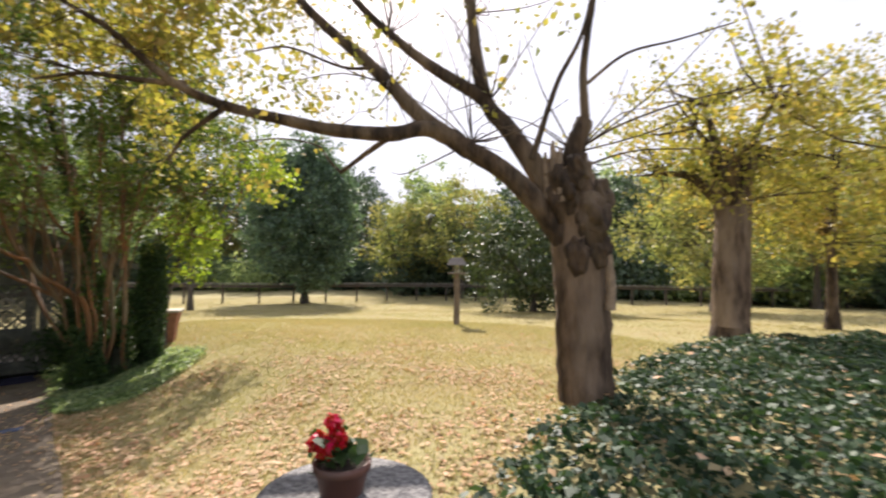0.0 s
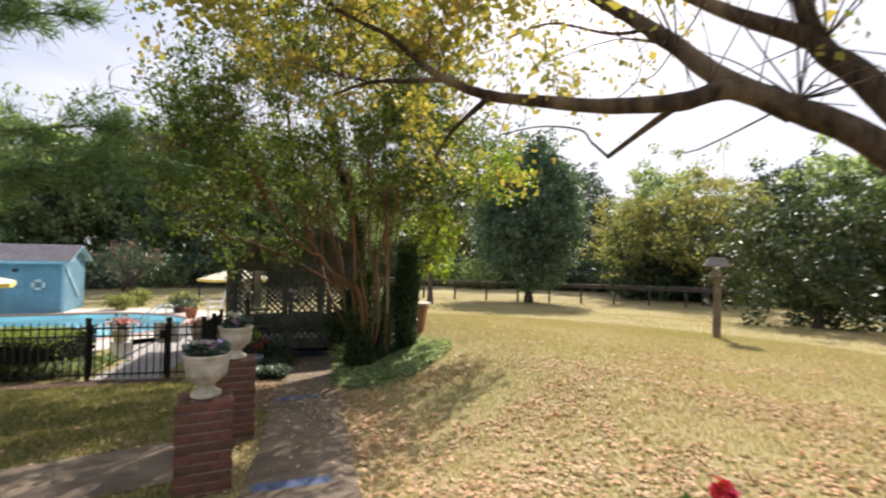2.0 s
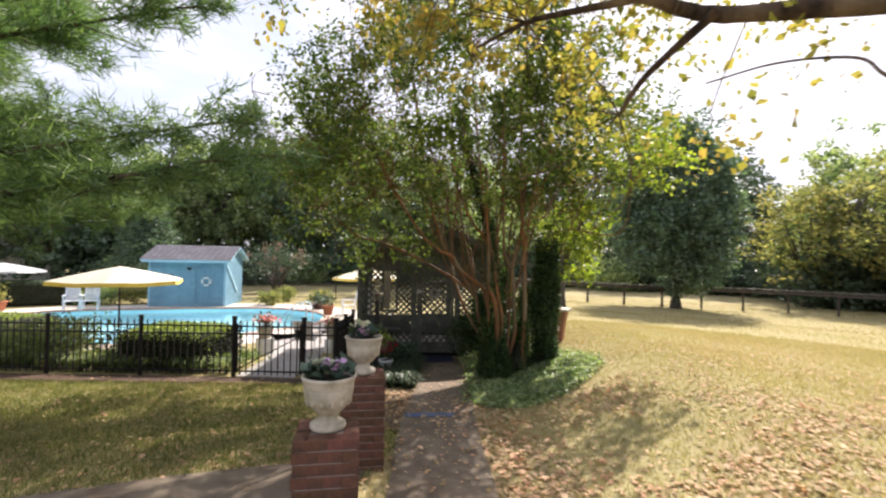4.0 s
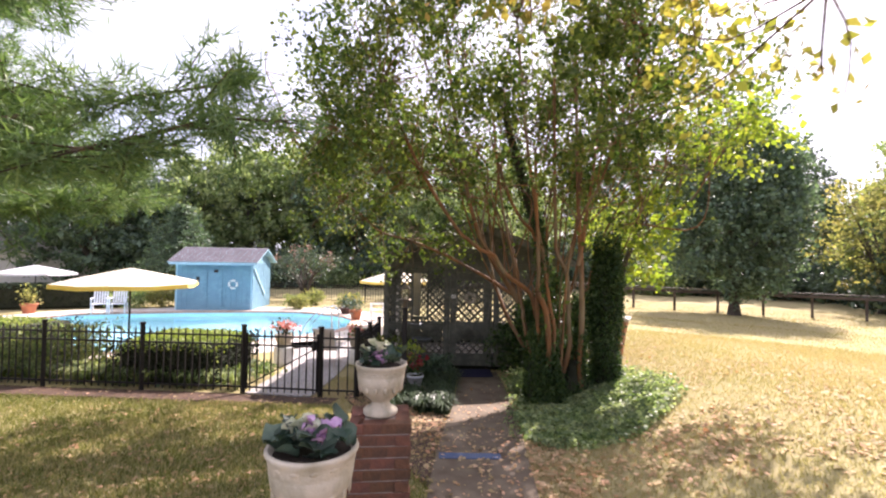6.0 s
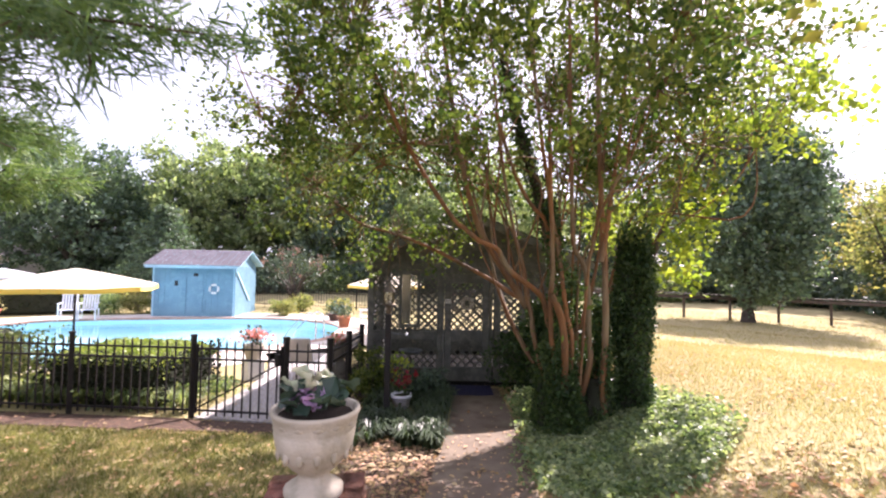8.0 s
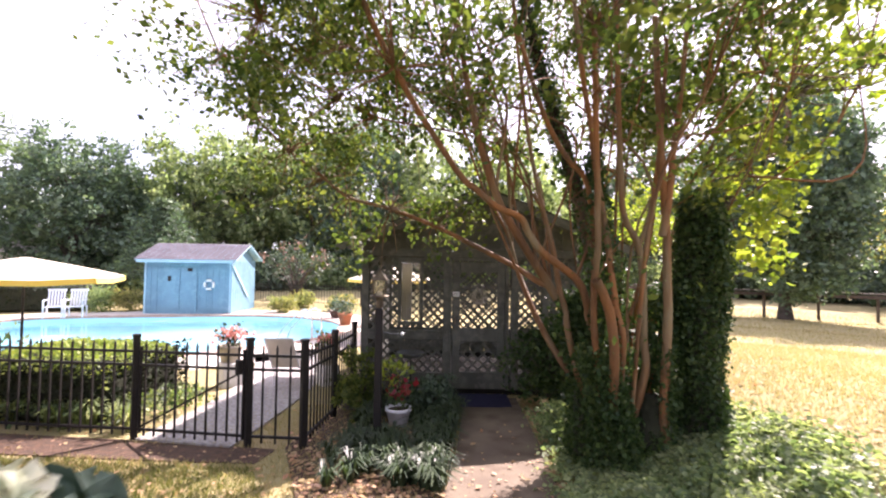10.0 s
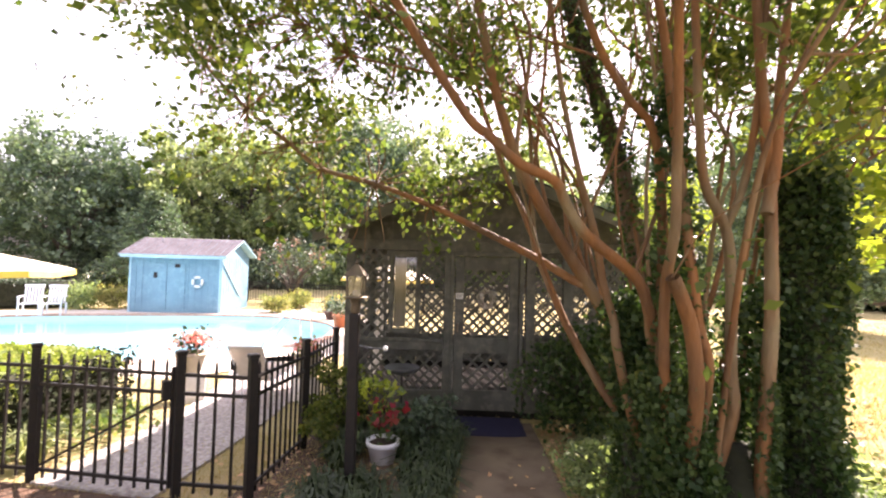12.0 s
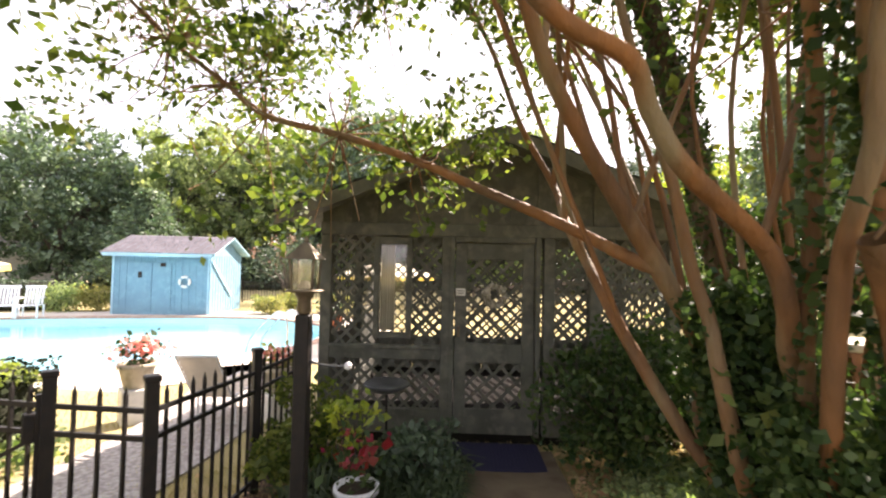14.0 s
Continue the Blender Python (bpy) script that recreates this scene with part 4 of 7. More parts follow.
box(bm, -0.05, 0.05, -0.045, 0.045, 1.395, 1.50)
part("seed", bm, M_stone, bf, "pale seed")
for sx, sy in ((-0.1, -0.08), (0.1, -0.08), (-0.1, 0.08), (0.1, 0.08)):
    bm = bmesh.new()
    box(bm, sx - 0.012, sx + 0.012, sy - 0.012, sy + 0.012, 1.392, 1.60)
    part("bracket", bm, M_post, bf)
bm = bmesh.new()
lo = [bm.verts.new(c) for c in ((-0.27, -0.22, 1.60), (0.27, -0.22, 1.60), (0.27, 0.22, 1.60), (-0.27, 0.22, 1.60))]
hi = [bm.verts.new(c) for c in ((-0.15, -0.04, 1.80), (0.15, -0.04, 1.80), (0.15, 0.04, 1.80), (-0.15, 0.04, 1.80))]
bm.faces.new(lo[::-1]), bm.faces.new(hi)
for k in range(4):
    bm.faces.new((lo[k], lo[(k + 1) % 4], hi[(k + 1) % 4], hi[k]))
bmesh.ops.bevel(bm, geom=list(bm.edges), offset=0.006, segments=1, affect="EDGES")
part("roof", bm, M_railgrey, bf, "grey hipped roof")

# ---- lantern feeder by the gate ----
lx, ly = -8.38, 7.16
lz = H(lx, ly)
lf = thing("lantern_feeder", lx, ly, lz, "glass lantern bird feeder with brass trim on a dark square post", "bird feeder", turn=GA)
bm = bmesh.new()
box(bm, -0.04, 0.04, -0.04, 0.04, 0, 1.53, 0.006)
part("post", bm, M_iron, lf, "dark square post")
part("neck", lathe([(0.03, 1.53), (0.042, 1.55), (0.036, 1.61), (0.055, 1.65), (0.105, 1.66), (0.105, 1.668), (0.07, 1.67)], 16), M_brass, lf, "brass neck and tray", True)
for sx, sy in ((-0.06, -0.06), (0.06, -0.06), (-0.06, 0.06), (0.06, 0.06)):
    bm = bmesh.new()
    bar_between(bm, (sx * 0.92, sy * 0.92, 1.668), (sx * 1.12, sy * 1.12, 1.84), 0.010, 0.010)
    part("corner_bar", bm, M_brass, lf)
for k in range(4):
    bm = bmesh.new()
    box(bm, -0.053, 0.053, -0.056, -0.053, 1.672, 1.835)
    ob = part("pane", bm, M_glass, lf, "clear glass pane")
    ob.rotation_euler.z = k * math.pi / 2
bm = bmesh.new()
r_ = [bm.verts.new((sx * 0.088, sy * 0.088, 1.842)) for sx, sy in ((-1, -1), (1, -1), (1, 1), (-1, 1))]
s_ = [bm.verts.new((sx * 0.014, sy * 0.014, 1.935)) for sx, sy in ((-1, -1), (1, -1), (1, 1), (-1, 1))]
bm.faces.new(r_[::-1]), bm.faces.new(s_)
for k in range(4):
    bm.faces.new((r_[k], r_[(k + 1) % 4], s_[(k + 1) % 4], s_[k]))
part("cap", bm, M_brass, lf, "peaked brass cap")
part("finial", lathe([(0.008, 1.934), (0.016, 1.945), (0.008, 1.957), (0.003, 1.975)], 10), M_brass, lf, "small brass finial")
part("seed", lathe([(0.04, 1.671), (0.045, 1.68), (0.02, 1.72)], 10), M_stone, lf, "pale seed heap")
arm = Tubes()
arm.add(spline([(0.04, 0, 1.27), (0.13, 0, 1.25), (0.25, -0.01, 1.25)]), 0.008, 0.006, 6)
arm.done("arm", M_dish, lf, "thin metal arm")
part("knob", lathe([(0.005, 1.23), (0.02, 1.24), (0.022, 1.26), (0.006, 1.275)], 10), M_whiteplastic, lf, "pale round knob").location = (0.26, -0.01, 0)


def planter(x, y, z, r, h, material, label, leaf_m, leaf_n, leaf_size, fl=None, category="flower pot", name="planter", ped=None, up=0.18):
    t = thing(name, x, y, z, label, category)
    b = 0.0
    if ped:
        bmx = bmesh.new()
        box(bmx, -ped[0], ped[0], -ped[0], ped[0], 0, ped[1], 0.012)
        part("pedestal", bmx, M_white, t, "white square pedestal")
        b = ped[1] + 0.002
    part("pot", lathe([(r * 0.62, b), (r * 0.68, b + h * 0.04), (r * 0.92, b + h * 0.8), (r * 1.02, b + h * 0.82), (r * 1.02, b + h), (r * 0.9, b + h), (r * 0.85, b + h * 0.85)], 24), material, t, "", True)
    part("soil", lathe([(r * 0.86, b + h * 0.78), (r * 0.86, b + h * 0.86)], 16), M_soil, t)
    rr = np.random.default_rng(int(abs(x * 37 + y * 11)))
    p = rr.normal(size=(leaf_n, 3)) * np.array([r * 0.6, r * 0.6, up * 0.5]) + np.array([0, 0, b + h + up * 0.6])
    p[:, 2] = np.maximum(p[:, 2], b + h * 0.9)
    leaf_mesh("foliage", p, leaf_size, leaf_m, t, rr, 0.6, "leafy growth")
    if fl is not None:
        q = rr.normal(size=(fl[1], 3)) * np.array([r * 0.6, r * 0.6, up * 0.28]) + np.array([0, 0, b + h + up * 0.85])
        leaf_mesh("bloom", q, fl[2], fl[0], t, rr, 0.95, fl[3])
    return t


# white hanging-handled pot of red leaves and the yellow-leaved plant by the summer house
planter(-8.90, 7.86, H(-8.90, 7.86), 0.165, 0.24, M_whiteplastic, "small white pot with crimson leaves among the liriope", M_lf_ivy, 90, 0.07, (M_crimson, 45, 0.075, "crimson leaves"), up=0.30)
yb = new("chartreuse_shrub")
yb.location = (-9.25, 7.99, H(-9.25, 7.99))
tagged(yb, "yellow-green variegated shrub beside the lantern post", "shrub")
rr_ = np.random.default_rng(14)
p_, c_ = clumps(rr_, (0, 0, 0.62), (0.24, 0.24, 0.16), 12, 10, 0.06)
leaf_mesh("leaves", p_, 0.085, M_yellowleaf, yb, rr_)
tt = Tubes()
for c in c_:
    tt.add(spline([(0, 0, 0), (c[0] * 0.4, c[1] * 0.4, c[2] * 0.6), tuple(c)], 3), 0.006, 0.003, 4)
tt.done("stem", M_bark_far, yb)
dish = thing("bird_bath", -9.45, 8.5, H(-9.45, 8.5), "shallow dull metal bird bath on a stake before the lattice wall", "bird bath")
part("bowl", lathe([(0.03, 0.62), (0.14, 0.64), (0.21, 0.69), (0.205, 0.695), (0.12, 0.655)], 24), M_dish, dish, "", True)
tt = Tubes()
tt.add([(0, 0, 0), (0.01, 0, 0.3), (0, 0, 0.63)], 0.012, 0.012, 8)
tt.done("stake", M_iron, dish)
dish.scale.z = 1.2

# ---- by the pool ----
planter(-12.65, 7.05, H(-12.65, 7.05), 0.21, 0.30, M_stone, "grey stone planter of coral flowers on a white pedestal", M_lf_cover, 120, 0.07, (M_coral, 150, 0.075, "coral and pink flowers"), ped=(0.17, 0.42), name="flower_planter", up=0.20)
planter(-11.6, 8.37, H(-11.6, 8.37), 0.20, 0.32, M_stone, "stone planter of dusty pink flowers by the side fence", M_lf_autumn, 120, 0.07, (M_coral, 80, 0.07, "dusty pink flowers"), ped=(0.15, 0.36), name="flower_planter", up=0.16)
planter(-18.85, 13.16, -0.27, 0.27, 0.42, M_terra, "terracotta pot of dark leaves on the pool deck", M_lf_dark, 200, 0.10, up=0.40)
planter(-28.7, 3.3, -0.27, 0.30, 0.42, M_terra, "large terracotta pot of autumn leaves at the pool corner", M_lf_autumn, 220, 0.12, up=0.5)
planter(-20.97, 14.06, -0.27, 0.34, 0.30, M_darkpot, "wide dark bowl planter on the pool deck", M_lf_dark, 200, 0.12, up=0.3)


def armchair(x, y, z, turn, label):
    t = thing("patio_chair", x, y, z, label, "chair", "white chairs at the pool's far edge", turn)
    for sx in (-0.28, 0.28):
        for sy in (-0.26, 0.26):
            bmx = bmesh.new()
            box(bmx, sx - 0.025, sx + 0.025, sy - 0.025, sy + 0.025, 0, 0.42 if sy > 0 else 0.64, 0.004)
            part("leg", bmx, M_whiteplastic, t)
        bmx = bmesh.new()
        box(bmx, sx - 0.04, sx + 0.04, -0.30, 0.30, 0.642, 0.672, 0.006)
        part("armrest", bmx, M_whiteplastic, t)
    bmx = bmesh.new()
    for k in range(6):
        box(bmx, -0.25, 0.25, -0.28 + k * 0.095, -0.20 + k * 0.095, 0.40, 0.42)
    part("seat", bmx, M_whiteplastic, t)
    for k in range(6):
        bmx = bmesh.new()
        bar_between(bmx, (-0.23 + k * 0.092, 0.24, 0.44), (-0.23 + k * 0.092, 0.40, 1.0), 0.06, 0.018)
        part("back_slat", bmx, M_whiteplastic, t)
    bmx = bmesh.new()
    box(bmx, -0.29, 0.29, 0.39, 0.42, 0.97, 1.06, 0.006)
    part("top_rail", bmx, M_whiteplastic, t)
    return t


armchair(-27.15, 5.53, -0.27, radians(75), "white slatted patio armchair on the far pool deck")
armchair(-26.85, 6.15, -0.27, radians(70), "white slatted patio armchair beside its twin on the far pool deck")
armchair(-18.39, 13.93, -0.27, radians(-30), "white slatted patio armchair on the deck behind the summer house")


def lounger(x, y, z, turn):
    t = thing("sun_lounger", x, y, z, "white sun lounger with a raised beige strapped back beside the planters", "sun lounger", turn=turn)
    tt = Tubes()
    for s in (-0.29, 0.29):
        tt.add([(s, 0, 0.34), (s, 1.3, 0.34)], 0.014, 0.014, 6)
        tt.add([(s, 0, 0.34), (s, -0.42, 0.90)], 0.014, 0.014, 6)
        for yy in (0.1, 1.2):
            tt.add([(s, yy, 0.34), (s, yy, 0)], 0.014, 0.014, 6)
    tt.add([(-0.29, -0.42, 0.90), (0.29, -0.42, 0.90)], 0.016, 0.016, 6)
    tt.done("frame", M_whiteplastic, t, "white tubular frame")
    for k in range(9):
        bmx = bmesh.new()
        f = (k + 0.5) / 9.3
        bar_between(bmx, (-0.28, -0.42 * f, 0.345 + 0.56 * f), (0.28, -0.42 * f, 0.345 + 0.56 * f), 0.008, 0.055)
        part("back_strap", bmx, M_stripe, t)
    for k in range(13):
        bmx = bmesh.new()
        box(bmx, -0.28, 0.28, 0.06 + k * 0.095, 0.13 + k * 0.095, 0.335, 0.345)
        part("seat_strap", bmx, M_stripe, t)
    return t


lounger(-11.82, 7.69, H(-11.82, 7.69) + 0.03, radians(48)).scale.x = 0.78


def umbrella(x, y, z, top, rad, drop, cloth, hem, label, n=6, turn=0.0):
    t = thing("parasol", x, y, z, label, "parasol", "parasols round the pool", turn)
    tt = Tubes()
    tt.add([(0, 0, 0), (0, 0, 1.1), (0, 0, top)], 0.022, 0.02, 8)
    tt.done("pole", M_iron, t, "dark pole")
    part("base", lathe([(0.26, 0), (0.26, 0.03), (0.10, 0.07), (0.03, 0.16)], 20), M_iron, t, "round dark base", True)
    N, rings = n * 6, 7
    v, f = [(0, 0, top)], []
    for r in range(1, rings + 1):
        q = r / rings
        for k in range(N):
            a = 2 * math.pi * k / N
            ph = (k % 6) / 6 * 2 - 1
            edge = math.cos(math.pi / n) / math.cos((ph) * math.pi / n)
            edge = math.cos(math.pi / n) / math.cos(((k / 6) % 1 - 0.5) * 2 * math.pi / n)
            sag = 0.05 * q * (1 - abs(((k / 6) % 1) * 2 - 1))
            v.append((rad * q * edge * math.cos(a), rad * q * edge * math.sin(a), top - drop * (q * 0.85 + 0.15 * q * q) - sag * 0.6))
    for k in range(N):
        f.append((0, 1 + k, 1 + (k + 1) % N))
    for r in range(rings - 1):
        for k in range(N):
            a, b = 1 + r * N + k, 1 + r * N + (k + 1) % N
            f.append((a, a + N, b + N, b))
    raw("canopy", v, f, cloth, t, "", False)
    hv, hf = [], []
    last = v[1 + (rings - 1) * N:]
    for k in range(N):
        c = last[k]
        hv += [c, (c[0] * 1.01, c[1] * 1.01, c[2] - 0.09)]
    for k in range(N):
        a, b = 2 * k, 2 * ((k + 1) % N)
        hf.append((a, b, b + 1, a + 1))
    raw("valance", hv, hf, hem, t, "yellow hanging border" if hem is M_canvas_y else "")
    for k in range(n):
        a = 2 * math.pi * k / n
        bmx = bmesh.new()
        bar_between(bmx, (0, 0, top - 0.03), (rad * math.cos(a) * 0.98, rad * math.sin(a) * 0.98, top - drop - 0.015), 0.012, 0.012)
        part("rib", bmx, M_iron, t)
    return t


umbrella(-14.75, 4.37, H(-14.75, 4.37), 2.01 - H(-14.75, 4.37), 1.46, 0.33, M_canvas, M_canvas_y, "open cream parasol with a yellow border by the pool", 6, 0.62)
umbrella(-31.2, 3.6, -0.27, 2.0, 1.6, 0.36, M_canvas_g, M_canvas_g, "open pale grey parasol beyond the near hedge", 6, 0.2)
umbrella(-16.6, 13.5, -0.28, 2.15, 1.5, 0.40, M_canvas, M_canvas_y, "open cream parasol with a yellow border behind the summer house", 6, 0.3)

lad = thing("pool_handrail", -16.95, 10.5, -0.27, "bent stainless steel handrail at the pool steps", "handrail", turn=0.5)
for yy in (-0.06, 0.42):
    tt = Tubes()
    tt.add(spline([(0.42, yy, 0), (0.40, yy, 0.62), (0.28, yy, 0.82), (0.08, yy, 0.84), (-0.35, yy, 0.5), (-0.7, yy, 0.1), (-0.8, yy, -0.3)], 6), 0.024, 0.024, 8)
    tt.done("rail", M_chrome, lad)

# ---- blue pool shed ----
sa = math.atan2(2.66, 2.12)
shed = thing("pool_shed", -25.74, 9.75, -0.32, "sky-blue painted wooden pool shed with a grey shingled roof", "shed", turn=sa)
SW, SD, SH = 1.75, 3.1, 2.30
bm = bmesh.new()
box(bm, -SW, SW, 0, SD, 0, SH)
part("wall", bm, M_blue, shed, "vertical blue plank siding")
for k in range(15):
    x = -SW + 2 * SW * k / 14
    bm = bmesh.new()
    box(bm, x - 0.018, x + 0.018, -0.014, -0.001, 0.02, SH - 0.02)
    part("batten", bm, M_blue, shed)
for k in range(13):
    y = 0.05 + (SD - 0.1) * k / 12
    bm = bmesh.new()
    box(bm, SW + 0.001, SW + 0.014, y - 0.018, y + 0.018, 0.02, SH - 0.02)
    part("batten", bm, M_blue, shed)
bm = bmesh.new()
for sx in (-SW, SW):
    vs = [bm.verts.new((sx, y, z)) for y, z in ((0, SH), (SD, SH), (SD / 2, SH + 0.62))]
    bm.faces.new(vs)
f0, f1 = list(bm.faces)
a, b = list(f0.verts), list(f1.verts)
for k in range(3):
    bm.faces.new((a[k], a[(k + 1) % 3], b[(k + 1) % 3], b[k]))
bmesh.ops.recalc_face_normals(bm, faces=bm.faces)
part("gable", bm, M_blue, shed)
rf = new("roof")
rf.parent = shed
rf.rotation_euler.z = radians(90)
rf.location = (0, SD / 2, 0)
roof(rf, SD / 2 + 0.28, SH + 0.74, SH + 0.03, -SW - 0.28, SW + 0.28, M_shingle2, 10, M_bluetrim)
for x0, x1 in ((-1.0, -0.32), (-0.30, 0.38)):
    bm = bmesh.new()
    box(bm, x0, x1, -0.035, -0.016, 0.04, 1.98, 0.004)
    part("door", bm, M_blue, shed, "blue plank double door leaf")
bm = bmesh.new()
box(bm, -SW - 0.2, SW + 0.2, -0.33, -0.29, SH - 0.10, SH + 0.02)
part("fascia", bm, M_bluetrim, shed, "pale blue fascia")
for sx in (-SW, SW - 0.07):
    bm = bmesh.new()
    box(bm, sx, sx + 0.07, -0.03, -0.016, 0, SH)
    part("corner_board", bm, M_bluetrim, shed)
bm = bmesh.new()
bar_between(bm, (SW + 0.04, 0.12, SH - 0.25), (SW + 0.04, 2.0, 0.65), 0.04, 0.11)
part("slanting_board", bm, M_bluetrim, shed, "pale plank leaning across the gable wall")
for x, z, w, h in ((-0.74, 1.52, 0.07, 0.11), (0.08, 1.90, 0.10, 0.07)):
    bm = bmesh.new()
    box(bm, x - w, x + w, -0.06, -0.036, z - h, z + h, 0.01)
    part("wall_ornament", bm, M_iron, shed, "small dark ornament")
buoy = new("life_ring")
buoy.matrix_world = Matrix.Translation((-25.74, 9.75, -0.32)) @ Matrix.Rotation(sa, 4, "Z") @ pose(0.88, -0.07, 1.28, 90, 0, 0) @ Matrix.Scale(0.68, 4)
tagged(buoy, "white life ring with blue bands hung on the shed wall", "life ring")
tt = Tubes()
tt.add([(0.27 * math.cos(q), 0.27 * math.sin(q), 0) for q in np.linspace(0, 2 * math.pi, 33)], 0.075, 0.075, 10)
tt.done("ring", M_white, buoy)
for k in range(4):
    q0 = k * math.pi / 2 + 0.6
    tt = Tubes()
    tt.add([(0.27 * math.cos(q), 0.27 * math.sin(q), 0) for q in np.linspace(q0, q0 + 0.35, 6)], 0.08, 0.08, 10)
    tt.done("band", M_blue, buoy)


def garden_hedge(x0, x1, y0, y1, z, h, turn, cx, cy, label, n, mleaf=None, size=0.05):
    t = thing("clipped_hedge", cx, cy, z, label, "hedge", turn=turn)
    # Solid box added as the hedge's shaded inside, its darkness put into the colour.
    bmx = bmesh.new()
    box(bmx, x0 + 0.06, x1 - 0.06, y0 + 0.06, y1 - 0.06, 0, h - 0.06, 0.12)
    part("core", bmx, M_shade_core, t, "solid dark fill for the shaded inside")
    rr = np.random.default_rng(int(n))
    lx_, ly_ = x1 - x0, y1 - y0
    k = int(n * 0.55)
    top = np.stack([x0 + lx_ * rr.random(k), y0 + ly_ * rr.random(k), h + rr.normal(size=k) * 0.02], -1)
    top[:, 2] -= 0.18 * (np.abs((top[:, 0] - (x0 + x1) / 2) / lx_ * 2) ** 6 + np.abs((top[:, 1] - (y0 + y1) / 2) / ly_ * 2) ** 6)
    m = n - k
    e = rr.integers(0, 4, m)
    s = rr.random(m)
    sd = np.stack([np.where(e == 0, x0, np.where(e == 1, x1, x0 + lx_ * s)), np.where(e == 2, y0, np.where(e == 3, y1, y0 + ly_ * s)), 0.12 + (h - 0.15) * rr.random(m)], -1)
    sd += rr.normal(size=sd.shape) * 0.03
    # Same foliage in two tones: bright for the sunlit top, near black for shaded sides.
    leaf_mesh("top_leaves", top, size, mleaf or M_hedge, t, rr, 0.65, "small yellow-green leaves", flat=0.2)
    leaf_mesh("side_leaves", sd, size, M_hedge_side, t, rr, 0.65, "side leaves coloured near black as in shade", flat=0.2)
    return t


HT = math.atan2(1.22, 1.36)
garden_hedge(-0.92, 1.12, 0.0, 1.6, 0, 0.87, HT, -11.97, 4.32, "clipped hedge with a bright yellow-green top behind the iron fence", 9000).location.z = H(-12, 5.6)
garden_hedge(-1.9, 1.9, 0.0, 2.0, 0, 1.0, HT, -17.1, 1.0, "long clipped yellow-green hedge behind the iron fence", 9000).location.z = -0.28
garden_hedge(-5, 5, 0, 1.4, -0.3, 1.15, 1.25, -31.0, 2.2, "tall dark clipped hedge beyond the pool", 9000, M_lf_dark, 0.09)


# ---- low planting ----
def tufts(name, pts, h, k, material, label, category, seed, width=0.012, spread=0.5):
    rr = np.random.default_rng(seed)
    P = np.repeat(np.array(pts), k, 0)
    n = len(P)
    a = rr.random(n) * 6.283
    out = np.stack([np.cos(a), np.sin(a)], -1)
    L = h * (0.6 + 0.6 * rr.random(n))[:, None]
    lean = spread * (0.3 + rr.random(n))[:, None]
    zz = np.zeros((n, 1))
    P = P + np.concatenate([out * 0.03, zz], 1)
    side = np.stack([-np.sin(a), np.cos(a), np.zeros(n)], -1) * width
    p1 = P + np.concatenate([out * L * lean * 0.45, L * 0.75], 1)
    p2 = P + np.concatenate([out * L * lean * 1.25, L * 0.62], 1)
    v = np.stack([P - side, P + side, p1 + side, p1 - side, p2 + side * 0.3, p2 - side * 0.3], 1).reshape(-1, 3)
    b = np.arange(n)[:, None] * 6
    f = np.concatenate([b + np.array([[0, 1, 2, 3]]), b + np.array([[3, 2, 4, 5]])])
    ob = raw(name, v, f, material)
    return tagged(ob, label, category, kind="stuff")


rl = np.random.default_rng(21)
lir = []
for _ in range(150):
    s = rl.random()
    x, y = np.array([-6.9, 6.75]) * (1 - s) + np.array([-8.9, 8.9]) * s
    o = rl.random() ** 1.3 * 1.15
    x, y = x - 0.72 * 0.18 - o * 0.69, y + 0.1 - o * 0.72
    lir.append((x, y, H(x, y)))
lir = [p for p in lir if (p[0] + 8.84) * 0.69 + (p[1] - 6.52) * 0.72 > 0.15]
lir = [q for q in lir if math.hypot(q[0] + 8.72, q[1] - 7.72) > 0.36]
tufts("liriope", lir, 0.30, 34, M_lf_grassy, "arching dark green liriope clumps edging the path", "ground cover", 4, 0.009)
lf2 = []
for _ in range(70):
    s = rl.random()
    q = np.array(p3) * (1 - s) + np.array(posts[5]) * s + np.array([-0.6, 0.7]) * (0.25 + 0.3 * rl.random())
    lf2.append((q[0], q[1], H(*q)))
tufts("pale_liriope", lf2, 0.40, 30, M_lf_bed, "pale green grassy clumps inside the iron fence", "ground cover", 5, 0.011)


def cover(name, fn, n, size, material, label, seed, hgt, flat=0.45, category="ground cover", tall=0.0):
    rr = np.random.default_rng(seed)
    xy = fn(rr, n)
    z = height(xy[:, 0], xy[:, 1])
    bumps = 0.5 + 0.5 * np.sin(xy[:, 0] * 3.1 + 1) * np.cos(xy[:, 1] * 2.7) * 0.7 + 0.3 * np.sin(xy[:, 0] * 9) * np.sin(xy[:, 1] * 8)
    p = np.stack([xy[:, 0], xy[:, 1], z + hgt * (0.25 + 0.75 * np.clip(bumps, 0, 1.2)) * rr.random(len(xy)) ** 0.4 + 0.01], -1)
    ob = leaf_mesh(name, p, size, material, None, rr, 0.75, flat=flat)
    return tagged(ob, label, category, kind="stuff")


def in_poly(poly):
    def fn(rr, n):
        P = np.array(poly)
        lo_, hi_ = P.min(0), P.max(0)
        q = lo_ + (hi_ - lo_) * rr.random((n * 3, 2))
        edge = 0.12 * rr.normal(size=q.shape)
        return q[inside(q[:, 0] + edge[:, 0], q[:, 1] + edge[:, 1], poly)][:n]
    return fn


